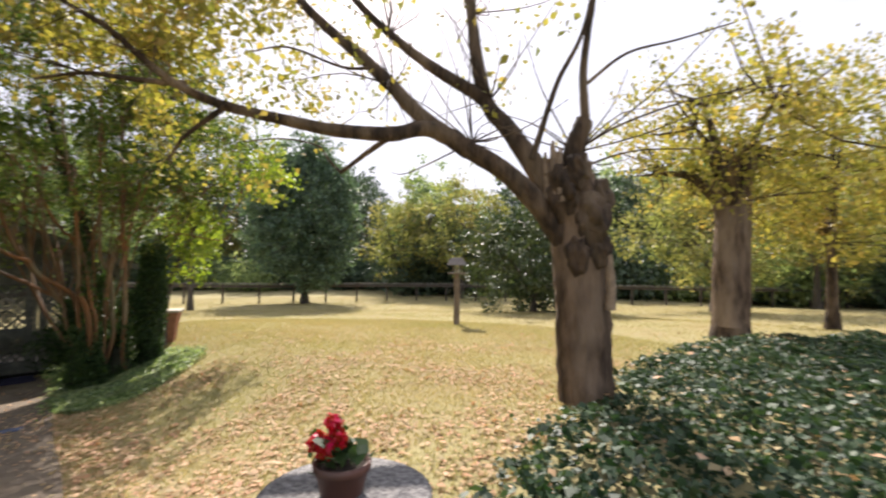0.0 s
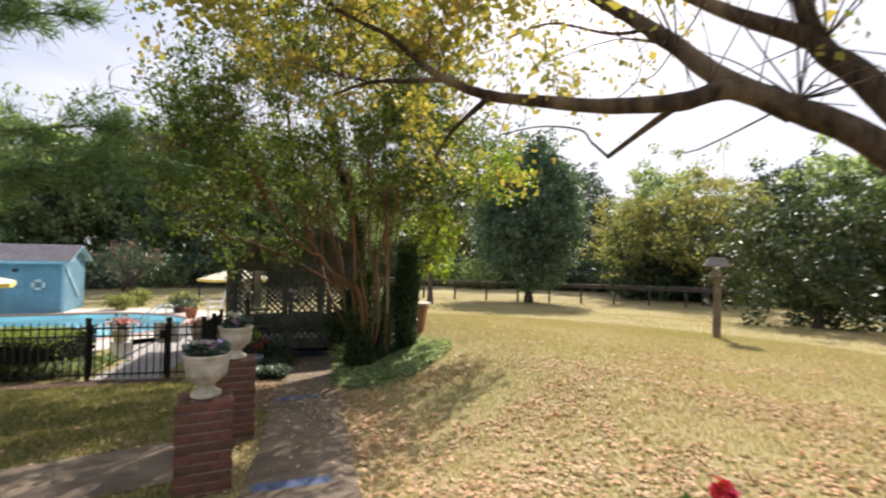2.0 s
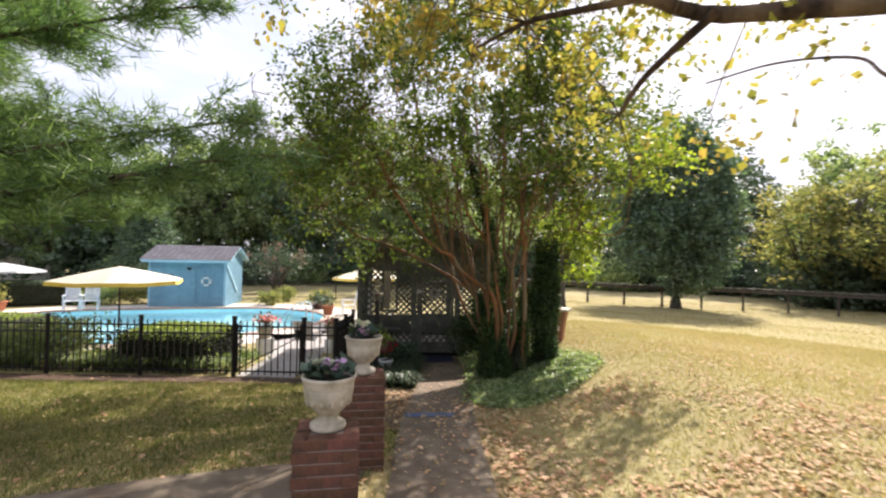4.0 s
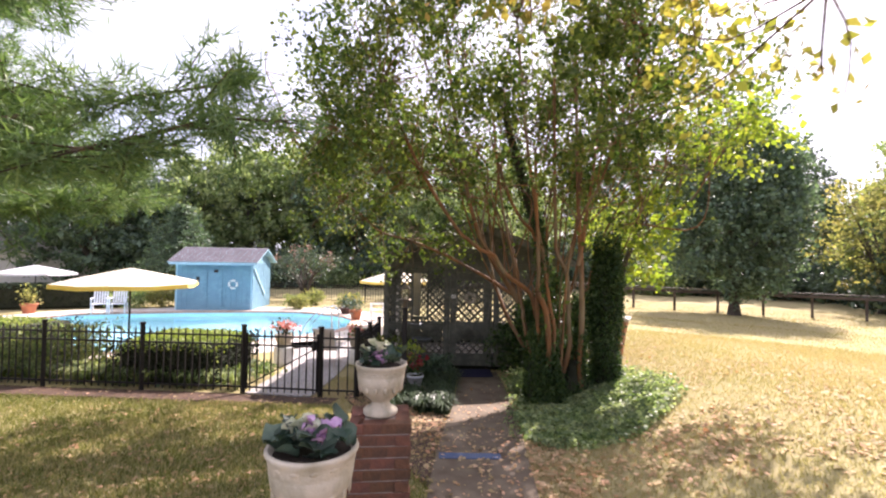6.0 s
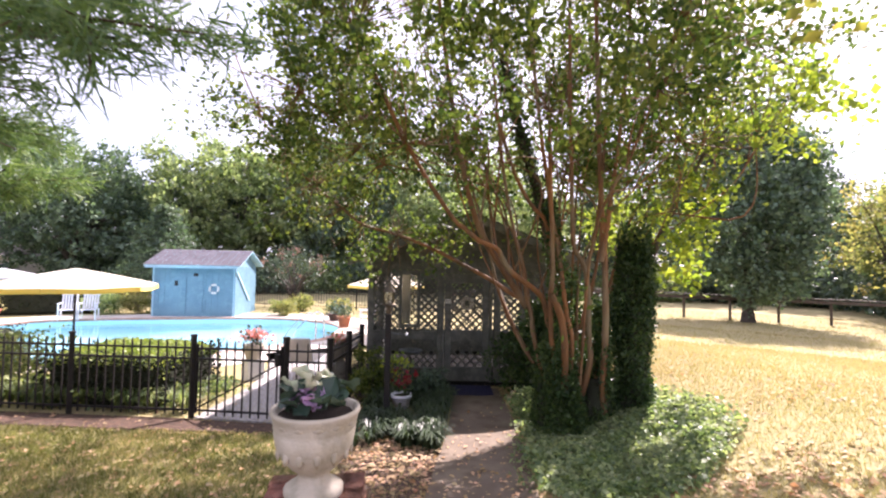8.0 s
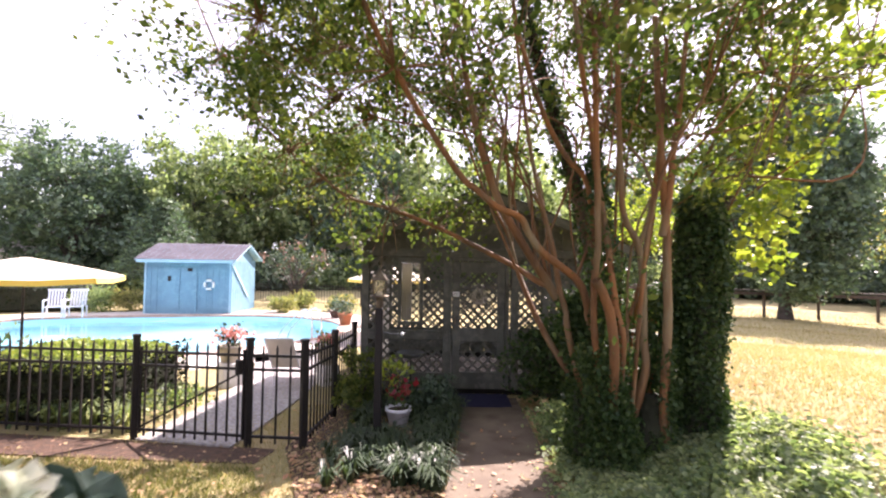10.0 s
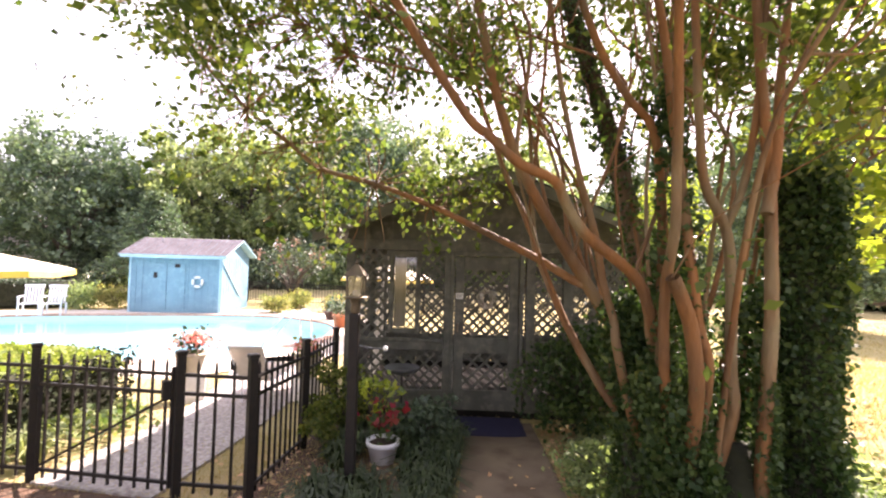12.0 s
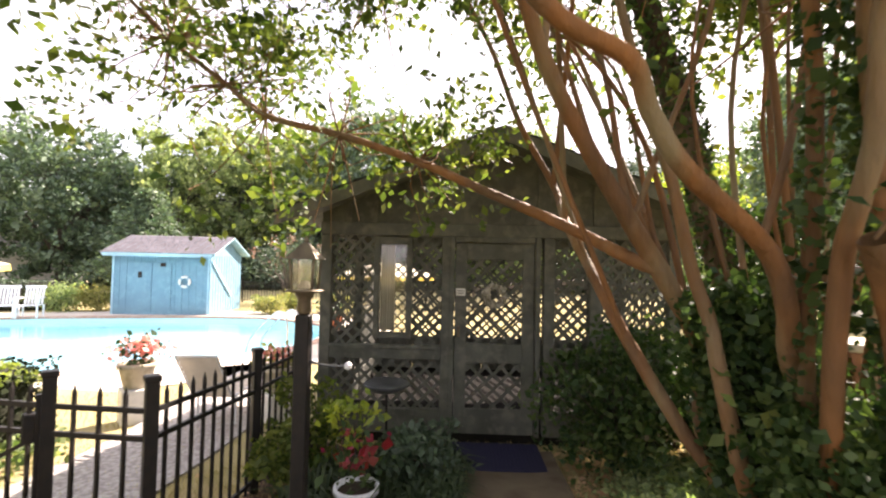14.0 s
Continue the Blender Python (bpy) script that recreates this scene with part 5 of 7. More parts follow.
BED = [(0.15, 2.2), (0.75, 3.6), (1.5, 4.3), (2.5, 6.2), (4.4, 8.3), (7.5, 9.6), (10.5, 9.5), (9, 3), (5, 0.2), (1.0, -0.3)]
cover("ivy_bed", in_poly(BED), 60000, 0.062, M_lf_cover, "deep bed of glossy green ivy with a few fallen leaves", 31, 0.26)
cover("ivy_bed_dry_leaves", in_poly(BED), 700, 0.075, M_leaf_dry, "fallen brown leaves lying on the ivy", 32, 0.30, 0.7, "fallen leaves")
IVY2 = [(-5.55, 6.75), (-5.15, 6.6), (-4.7, 6.9), (-4.35, 7.6), (-4.45, 8.4), (-5.0, 9.2), (-6.5, 9.9), (-8.0, 10.2), (-7.6, 9.3), (-6.75, 8.25), (-6.1, 7.4)]
cover("periwinkle_bed", in_poly(IVY2), 30000, 0.048, M_lf_peri, "light green ground cover round the foot of the crepe myrtle", 33, 0.13)
INSIDE = [(p3[0] - 0.2, p3[1] + 0.15), (posts[5][0] - 0.2, posts[5][1] + 0.2), (posts[5][0] - 2.2, posts[5][1] + 2.2), (-13.6, 4.6), (-12.4, 6.2), (p3[0] - 0.9, p3[1] + 1.1)]
cover("garden_bed", in_poly(INSIDE), 16000, 0.062, M_lf_bed, "low mixed bedding plants between the fence and the pool", 34, 0.42, 0.2)


# ---- trees ----
def limb_set(t, limbs, material, rng, sides=10, name="limb", label="", rough=0.07):
    for pts, r0, r1 in limbs:
        tb_ = Tubes()
        tb_.add(spline(pts, 6), r0, r1, sides, rough, rng, 0.65 if material is M_bark else 1.0)
        tb_.done(name, material, t, label)


def twigs(rng, centres, starts, r=0.012, wob=0.15):
    tb_ = Tubes()
    starts = np.array(starts)
    for c in centres:
        s = starts[np.argmin(((starts - c) ** 2).sum(1) * (0.7 + 0.6 * rng.random(len(starts))))]
        m = (s + c) / 2 + rng.normal(size=3) * wob
        tb_.add(spline([s, m, c], 3), r, r * 0.3, 4)
    return tb_


# the large half-lopped tree in the lawn
oak = new("lawn_tree")
tagged(oak, "old lopped shade tree with furrowed bark and sparse yellowing leaves", "tree")
ro = np.random.default_rng(41)
tb_ = Tubes()
tb_.add(spline([(1.46, 4.76, 0.85), (1.42, 4.72, 1.3), (1.40, 4.70, 1.9), (1.36, 4.70, 2.5), (1.30, 4.68, 3.0), (1.20, 4.66, 3.35)], 7), 0.26, 0.25, 30, 0.07, ro)
tb_.add(spline([(1.46, 4.68, 0.8), (1.45, 4.69, 1.05), (1.43, 4.70, 1.5)], 5), 0.31, 0.24, 26, 0.03, ro)
tb_.done("trunk", M_trunk, oak, "thick furrowed trunk")
for c, r in (((1.44, 4.52, 2.86), 0.17), ((1.18, 4.54, 3.1), 0.17), ((1.55, 4.62, 3.05), 0.13), ((1.30, 4.50, 2.5), 0.12), ((1.30, 4.46, 3.3), 0.11), ((1.52, 4.50, 2.55), 0.11)):
    bm = bmesh.new()
    bmesh.ops.create_icosphere(bm, subdivisions=4, radius=r)
    for v_ in bm.verts:
        v_.co *= 1 + 0.45 * noise.noise(v_.co * 8 + Vector(c)) + 0.25 * noise.noise(v_.co * 24 + Vector(c))
        v_.co.z *= 1.5
        v_.co += Vector(c)
    part("burl", bm, M_bark, oak, "knobbly burl", True)
tb_ = Tubes()
for k in range(11):
    a_, r_ = k * 0.62, 0.035 + 0.05 * (k % 3) / 2
    x_, y_ = 1.10 + r_ * math.cos(a_), 4.55 + r_ * math.sin(a_)
    tb_.add([(x_ + 0.03, y_, 3.0), (x_, y_, 3.3), (x_ - 0.01, y_, 3.44 + 0.05 * (k % 4))], 0.05, 0.012, 7, 0.15, ro)
tb_.done("stub", M_wood_raw, oak, "splintered pale stub")
tb_ = Tubes()
tb_.add([(1.60, 4.46, 1.98), (1.605, 4.46, 2.25), (1.58, 4.46, 2.5)], 0.05, 0.035, 8, 0.05, ro)
tb_.done("scar", M_wood_raw, oak, "bare pale strip of wood")
limb_set(oak, [
    ([(1.28, 4.66, 2.55), (0.98, 4.6, 2.95), (0.65, 4.55, 3.27), (0.27, 4.54, 3.51), (-0.12, 4.53, 3.71), (-0.48, 4.4, 3.62), (-1.0, 4.33, 3.64), (-1.46, 4.28, 3.72), (-1.95, 4.2, 3.82), (-2.2, 3.93, 3.89), (-2.5, 3.93, 4.10), (-2.73, 3.78, 4.32), (-3.11, 3.76, 4.55), (-3.62, 3.75, 4.91)], 0.135, 0.010),
    ([(0.27, 4.54, 3.51), (-0.18, 4.63, 3.84), (-0.53, 4.71, 4.22), (-0.84, 4.8, 4.54), (-1.16, 4.88, 4.83), (-1.61, 4.96, 5.3), (-2.11, 4.94, 5.96)], 0.10, 0.04),
    ([(1.15, 4.66, 3.0), (0.94, 4.66, 3.35), (0.67, 4.74, 3.77), (0.45, 4.83, 4.09), (0.34, 4.91, 4.66), (0.28, 4.99, 5.25), (0.09, 5.16, 6.31)], 0.14, 0.04),
    ([(0.42, 4.83, 4.12), (-0.14, 4.91, 4.5), (-0.58, 4.99, 4.88), (-1.03, 5.07, 5.36), (-1.5, 5.2, 6.0)], 0.075, 0.03),
    ([(1.25, 4.6, 3.3), (1.31, 4.55, 3.60), (1.39, 4.55, 3.80)], 0.12, 0.085)], M_bark, ro, 14)
limb_set(oak, [
    ([(-0.45, 4.53, 3.67), (-0.74, 4.63, 3.5), (-1.05, 4.83, 3.34)], 0.038, 0.022),
    ([(-1.05, 4.83, 3.34), (-1.2, 4.9, 3.5), (-1.33, 4.95, 3.65), (-1.73, 5.01, 3.74), (-2.15, 5.0, 3.70)], 0.014, 0.006),
    ([(1.39, 4.55, 3.82), (1.37, 4.53, 4.32), (1.46, 4.52, 4.98), (1.57, 4.5, 5.63), (1.6, 4.5, 6.4)], 0.05, 0.02),
    ([(0.86, 4.45, 3.4), (1.09, 4.44, 4.11), (1.33, 4.43, 4.6), (1.48, 4.41, 5.24)], 0.035, 0.015),
    ([(1.39, 4.54, 4.15), (1.87, 4.73, 4.55), (2.48, 4.94, 4.79), (3.2, 5.14, 5.08)], 0.02, 0.008),
    ([(1.22, 4.66, 3.46), (1.86, 4.85, 3.86), (2.84, 5.06, 4.23), (3.9, 5.27, 4.44)], 0.018, 0.006),
    ([(1.22, 4.66, 3.3), (1.9, 4.75, 3.55), (2.7, 4.9, 3.62)], 0.015, 0.006),
    ([(-1.9, 4.1, 3.78), (-2.31, 4.2, 3.55), (-2.52, 4.31, 3.37)], 0.03, 0.012),
    ([(-2.2, 4.0, 3.94), (-2.57, 3.89, 3.94), (-2.99, 3.88, 3.99), (-3.42, 3.88, 3.94)], 0.035, 0.012),
    ([(-0.7, 4.75, 4.4), (-1.0, 4.6, 4.35), (-1.5, 4.5, 4.5), (-1.9, 4.5, 4.45)], 0.022, 0.008)], M_bark, ro, 8, "branch")
tb_ = Tubes()
cl = []
base_pts = [(-2.24, 4.0, 3.91), (-2.6, 3.85, 4.2), (-3.11, 3.76, 4.55), (-2.99, 3.88, 3.99), (-2.52, 4.31, 3.37), (-1.61, 4.96, 5.3), (-2.11, 4.94, 5.96), (-0.58, 4.99, 4.88), (0.3, 4.99, 5.1), (0.15, 5.1, 6.0), (-1.03, 5.07, 5.36), (1.57, 4.5, 5.6), (-3.6, 3.75, 4.9), (-0.9, 4.8, 4.6)]
for b_ in base_pts[:6] + base_pts[12:13]:
    for _ in range(30):
        cl.append(np.array(b_) + ro.normal(size=3) * np.array([0.7, 0.7, 0.45]) + np.array([-0.35, 0.15, 0.25]))
for b_ in base_pts[5:]:
    for _ in range(9):
        cl.append(np.array(b_) + ro.normal(size=3) * np.array([0.8, 0.8, 0.6]))
cl = np.array(cl)
lim = spline([(0.65, 4.55, 3.27), (-0.12, 4.53, 3.71), (-1.0, 4.33, 3.64), (-1.46, 4.28, 3.72), (-1.95, 4.2, 3.82), (-2.2, 3.93, 3.89), (-2.73, 3.78, 4.32), (-3.11, 3.76, 4.55), (-3.62, 3.75, 4.91)], 5)
lim2 = spline([(-1.16, 4.88, 4.83), (-1.61, 4.96, 5.3), (-2.11, 4.94, 5.96)], 4)
tb_ = twigs(ro, cl[::2], [tuple(q) for q in lim] + [tuple(q) for q in lim2] + base_pts, 0.006, 0.12)
for b_ in base_pts[6:12] + [(0.3, 4.6, 3.6), (-0.5, 4.7, 4.2), (1.3, 4.6, 3.5), (0.5, 4.8, 4.1)]:
    for _ in range(11):
        e = np.array(b_) + ro.normal(size=3) * 0.5 + np.array([0, 0, 0.5])
        tb_.add(spline([b_, (np.array(b_) + e) / 2 + ro.normal(size=3) * 0.08, e], 3), 0.010, 0.003, 4)
tb_.done("twig", M_bark, oak)
dense = cl[:, 0] < -1.6
k_ = np.where(dense, ro.integers(85, 190, len(cl)), ro.integers(10, 40, len(cl)))
p_ = np.repeat(cl, k_, 0)
p_ = p_ + ro.normal(size=p_.shape) * 0.17
for q in ((-1.6, 1.5, 2.4), (-2.5, 2.3, 2.3), (-3.1, 3.0, 2.2), (-3.6, 3.6, 2.1)):
    p_ = p_[np.linalg.norm(p_ - np.array(q), axis=1) > 2.3]
bunch = np.array([noise.noise(Vector(q * 1.9)) + 0.5 * noise.noise(Vector(q * 5)) for q in p_])
p_ = p_[bunch + 0.03 * ro.normal(size=len(p_)) > 0.0]
leaf_mesh("crown", p_, 0.070, M_lf_yellow, oak, ro, 0.65, "sparse yellow-green autumn leaves")

# the crepe myrtle beside the summer house
myr = new("crepe_myrtle")
tagged(myr, "many-stemmed crepe myrtle with smooth orange bark beside the summer house", "tree")
rm = np.random.default_rng(52)
def reach(pts, k=1.5):
    """Carries a stem on up into the crown."""
    a, b = np.array(pts[-2]), np.array(pts[-1])
    d = (b - a) / np.linalg.norm(b - a)
    d = unit(d + np.array([0, 0, 0.45]))
    return list(pts) + [tuple(b + d * 0.6 * k), tuple(b + (d + np.array([0, 0, 0.15])) * 1.3 * k)]


stems_ = [
    ([(-6.69, 8.3, 1.08), (-6.7, 8.27, 1.45), (-6.81, 8.14, 1.76), (-6.89, 8.0, 1.99), (-6.96, 7.86, 2.21), (-7.04, 7.69, 2.49), (-7.07, 7.57, 2.68), (-7.09, 7.47, 2.89), (-7.16, 7.36, 3.35)], 0.052, 0.026),
    ([(-6.56, 8.32, 0.77), (-6.73, 8.18, 1.07), (-6.97, 8.12, 1.46), (-7.25, 8.24, 1.81), (-7.5, 8.4, 2.08), (-7.72, 8.59, 2.34), (-7.99, 8.56, 2.81), (-8.25, 8.54, 3.42), (-8.52, 8.36, 4.12)], 0.04, 0.012),
    ([(-6.83, 8.11, 1.8), (-6.94, 8.06, 1.85), (-7.27, 8.05, 2.01), (-7.77, 7.94, 2.24), (-8.17, 7.78, 2.44), (-8.67, 7.51, 2.65), (-9.1, 7.18, 2.8), (-9.39, 7.0, 3.05), (-9.76, 6.71, 3.41), (-10.16, 6.39, 3.91)], 0.034, 0.01),
    ([(-6.2, 8.32, 1.04), (-6.31, 8.04, 1.44), (-6.31, 7.94, 1.68), (-6.35, 7.84, 1.88), (-6.48, 7.51, 2.11), (-6.53, 7.37, 2.27), (-6.54, 7.26, 2.4), (-6.64, 7.08, 2.48), (-6.72, 6.92, 2.61), (-6.8, 6.75, 2.77)], 0.042, 0.022),
    ([(-6.31, 7.98, 1.52), (-6.29, 8.13, 1.35), (-6.24, 8.35, 1.1)], 0.03, 0.03),
    ([(-6.01, 7.87, 1.28), (-6.02, 7.82, 1.58), (-6.04, 7.74, 1.76), (-6.06, 7.65, 1.89)], 0.042, 0.038),
    ([(-6.17, 7.82, 1.5), (-6.14, 7.76, 1.83), (-6.1, 7.72, 1.99), (-6.06, 7.68, 2.17), (-6.04, 7.63, 2.44), (-6.01, 7.57, 2.68), (-5.99, 7.51, 3.0)], 0.031, 0.022),
    ([(-6.27, 8.0, 1.55), (-6.24, 7.95, 2.01), (-6.22, 7.87, 2.44), (-6.23, 7.77, 2.75), (-6.3, 7.62, 2.9), (-6.4, 7.5, 3.15)], 0.03, 0.02),
    ([(-5.98, 8.41, 1.08), (-5.99, 8.39, 1.34), (-5.98, 8.34, 1.91), (-6.0, 8.28, 2.21), (-6.08, 8.18, 2.46), (-6.12, 8.2, 2.85), (-6.15, 8.22, 3.37)], 0.04, 0.02),
    ([(-6.0, 8.28, 2.18), (-5.92, 8.33, 2.43), (-5.86, 8.34, 2.79), (-5.83, 8.36, 3.15)], 0.025, 0.015),
    ([(-6.54, 8.0, 1.41), (-6.58, 8.03, 1.58), (-6.65, 8.02, 1.81), (-6.74, 8.05, 2.18), (-6.88, 8.03, 2.68), (-7.01, 8.02, 3.26)], 0.035, 0.015),
    ([(-5.86, 8.55, 0.3), (-5.84, 8.47, 0.8), (-5.79, 8.42, 1.54), (-5.78, 8.38, 1.92), (-5.78, 8.36, 2.32), (-5.8, 8.34, 2.75), (-5.84, 8.36, 3.3)], 0.045, 0.025),
    ([(-5.78, 8.27, 2.27), (-5.75, 8.35, 2.63), (-5.76, 8.47, 3.05), (-5.75, 8.62, 3.61)], 0.035, 0.015),
    ([(-5.99, 7.98, 1.38), (-6.03, 7.93, 1.66), (-6.08, 7.85, 2.3), (-6.08, 7.68, 2.77), (-6.11, 7.64, 3.17), (-6.15, 7.58, 3.57)], 0.035, 0.018),
    ([(-6.36, 7.84, 1.89), (-6.32, 8.05, 2.28), (-6.31, 8.2, 2.59)], 0.015, 0.01)] 
root = np.array([-6.3, 8.38, 0.15])
for k, (p, r0, r1) in enumerate(stems_):
    if k not in (2, 4, 9, 12, 14) and p[0][2] > 0.4:
        f = np.array(p[0])
        p.insert(0, tuple(f * 0.75 + root * 0.25 - np.array([0, 0, 0.12])))
        p.insert(0, tuple(f * 0.45 + root * 0.55 - np.array([0, 0, 0.1])))
stems_ = [(reach(p, 1.5 if r0 > 0.033 else 0.6) if k not in (4, 5) else p, r0, r1) for k, (p, r0, r1) in enumerate(stems_)]
limb_set(myr, stems_, M_crepe, rm, 12, "stem", rough=0.035)
base_c = np.array([-6.3, 8.35, 0.3])
tips = []
tb_ = Tubes()
Ru, Au = np.array([0.69, 0.72, 0]), np.array([-0.72, 0.69, 0])
forks_ = [np.array(q) for q in stems_[0][0][3:9] + stems_[1][0][4:8]]
for k in range(30):
    lat = -1.0 + 2.0 * k / 29 + rm.normal() * 0.08
    dep = 0.55 + rm.normal() * 0.5
    L = 5.0 + rm.normal() * 0.5
    bp0 = base_c + Ru * lat * 0.45 + Au * dep * 0.35 + np.array([0, 0, 0.3])
    if lat < -0.1:
        bp0 = forks_[k % len(forks_)]
    end = base_c + Ru * lat * 3.2 + Au * dep * 2.0 + np.array([0, 0, L * (1 - 0.22 * lat * lat)])
    m1 = bp0 * 0.62 + end * 0.38 + np.array([0, 0, 0.45]) + rm.normal(size=3) * 0.2 - Ru * lat * 0.35
    m2 = bp0 * 0.28 + end * 0.72 + np.array([0, 0, 0.2]) + rm.normal(size=3) * 0.2
    pts = spline([bp0, m1, m2, end], 6)
    tb_.add(pts, 0.012 + 0.010 * rm.random(), 0.006, 7, 0.03, rm)
    tips.append(end), tips.append(m2)
    for _ in range(4):
        q = pts[rm.integers(7, len(pts))]
        e = q + (end - bp0) * 0.16 + rm.normal(size=3) * 0.38 + np.array([0, 0, 0.35])
        tb_.add(spline([q, (q + e) / 2 + rm.normal(size=3) * 0.06, e], 3), 0.011, 0.004, 5)
        tips.append(e)
tb_.done("slender_stem", M_crepe, myr, "slender upright stems")
for pts, _, _ in stems_:
    for q in pts[-2:]:
        tips.append(np.array(q))
tips = np.array(tips)
pA, cA = clumps(rm, (-6.8, 7.9, 5.0), (3.0, 3.0, 2.6), 1650, 60, 0.12, 0.62, -0.6)
pA2, cA2 = clumps(rm, (-8.3, 6.9, 3.9), (1.7, 1.7, 1.2), 190, 40, 0.16, 0.3, -0.9)
pA4, cA4 = clumps(rm, (-10.2, 6.6, 4.7), (1.6, 1.8, 1.1), 130, 42, 0.15, 0.2, -0.9)
pA5, cA5 = clumps(rm, (-10.4, 7.6, 4.0), (1.1, 1.5, 0.85), 90, 44, 0.14, 0.2, -0.9)
pA3, cA3 = clumps(rm, (-5.3, 9.3, 5.2), (1.4, 1.4, 0.9), 100, 40, 0.16, 0.3, -0.9)
ok = (np.linalg.norm(pA2[:, :2] - np.array([-5.9, 6.0]), axis=1) > 1.6)
pA, cA = np.concatenate([pA, pA2[ok], pA3, pA4, pA5]), np.concatenate([cA, cA2, cA3, cA4, cA5])
right = (pA[:, 0] > -5.9) & (pA[:, 1] > 7.5) & (pA[:, 2] < 4.7)
pA = pA[~right | (rm.random(len(pA)) < np.where(pA[:, 2] > 3.7, 0.5, 0.10))]
pA7, cA7 = clumps(rm, (-4.7, 8.5, 5.4), (1.3, 1.3, 0.75), 45, 42, 0.16, 0.2, -0.9)
pA8, cA8 = clumps(rm, (-7.4, 9.8, 4.7), (1.4, 1.1, 1.0), 75, 44, 0.13, 0.2, -0.9)
pA9, cA9 = clumps(rm, (-6.3, 9.9, 3.75), (1.2, 0.8, 0.9), 80, 48, 0.13, 0.2, -0.9)
pA, cA = np.concatenate([pA, pA7, pA8, pA9]), np.concatenate([cA, cA7, cA8, cA9])
pA = pA[(pA[:, 2] > 3.1) | (np.linalg.norm(pA[:, :2] - np.array([-5.9, 6.0]), axis=1) > 2.4)]
pB = np.repeat(tips, rm.integers(18, 42, len(tips)), 0)
pB = pB + rm.normal(size=pB.shape) * 0.26
low = []
for c, r, k in (((-9.4, 7.0, 3.1), 0.5, 26), ((-8.9, 7.4, 2.75), 0.32, 20), ((-8.6, 8.2, 2.55), 0.28, 20), ((-8.2, 8.3, 2.6), 0.25, 14), ((-9.6, 6.6, 3.7), 0.6, 44), ((-9.2, 6.4, 4.3), 0.6, 34), ((-9.0, 7.6, 3.3), 0.5, 22), ((-8.6, 5.9, 4.5), 0.6, 22), ((-9.2, 7.4, 2.4), 0.26, 18), ((-10.1, 6.3, 3.0), 0.4, 12), ((-5.9, 8.5, 3.3), 0.5, 22), ((-5.5, 8.3, 2.9), 0.35, 10), ((-6.6, 8.6, 2.9), 0.4, 12)):
    for _ in range(k):
        low.append(np.array(c) + rm.normal(size=3) * r)
low = np.array(low)
pC = np.repeat(low, 26, 0)
pC = pC + rm.normal(size=pC.shape) * 0.10
allp = np.concatenate([pA, pB, pC])
for q in ((-4.8, 4.75, 1.96), (-5.3, 5.3, 1.9), (-5.7, 5.75, 1.85), (-5.9, 6.0, 1.8)):
    allp = allp[np.linalg.norm(allp - np.array(q), axis=1) > 1.5]
near_ = (allp[:, 0] < -7.4) & (allp[:, 2] < 5.2)
bunch = np.array([0.95 * noise.noise(Vector(q * 1.35)) + 0.5 * noise.noise(Vector(q * 3.4 + np.array([7.0, 0, 0]))) for q in allp])
allp = allp[bunch + 0.015 * rm.normal(size=len(bunch)) > np.where(near_, 0.0, -0.02)]
leaf_mesh("crown", allp, 0.069, M_lf_crepe, myr, rm, 0.6, "green leaves tinged with yellow")
twigs(rm, np.concatenate([cA[::2], low[::2]]), np.concatenate([tips, [np.array(p) for p in stems_[2][0][4:10]]]), 0.007, 0.12).done("twig", M_crepe, myr)

yl = new("maple_tree")
tagged(yl, "small tree with bright lime-green leaves behind the crepe myrtle", "tree")
tb_ = Tubes()
ybase = H(-6.3, 10.4)
tb_.add(spline([(-6.3, 10.4, ybase - 0.05), (-6.25, 10.4, 1.5), (-5.9, 10.5, 2.8), (-5.3, 10.6, 4.0)], 5), 0.07, 0.03, 9, 0.03, rm)
tb_.done("trunk", M_bark_far, yl)
pY, cY = clumps(rm, (-4.75, 10.7, 4.5), (1.25, 1.2, 0.75), 50, 42, 0.15, 0.35)
pY2, cY2 = clumps(rm, (-5.5, 10.0, 2.9), (0.5, 0.7, 1.0), 26, 36, 0.12, 0.3)
pY, cY = np.concatenate([pY, pY2]), np.concatenate([cY, cY2])
leaf_mesh("crown", pY, 0.085, M_lf_lime, yl, rm, 0.75, "bright lime-green leaves")
twigs(rm, cY[::2], [(-5.9, 10.5, 2.8), (-6.2, 10.4, 2.0), (-5.3, 10.6, 4.0)], 0.012).done("twig", M_bark_far, yl)

# ivy that climbs the stems
ivy = new("climbing_ivy")
tagged(ivy, "dense dark ivy climbing the myrtle stems and an old stump", "ivy")
ri = np.random.default_rng(61)


def ivy_column(pts, r, n, wob=0.05):
    s = spline(pts, 8)
    q = s[ri.integers(0, len(s), n)]
    a = ri.random(n) * 6.283
    rr = r * (0.85 + 0.35 * np.sin(q[:, 2] * 4 + a * 2) * 0.5 + 0.15 * ri.normal(size=n))
    return q + np.stack([np.cos(a) * rr, np.sin(a) * rr, ri.normal(size=n) * 0.08], -1)


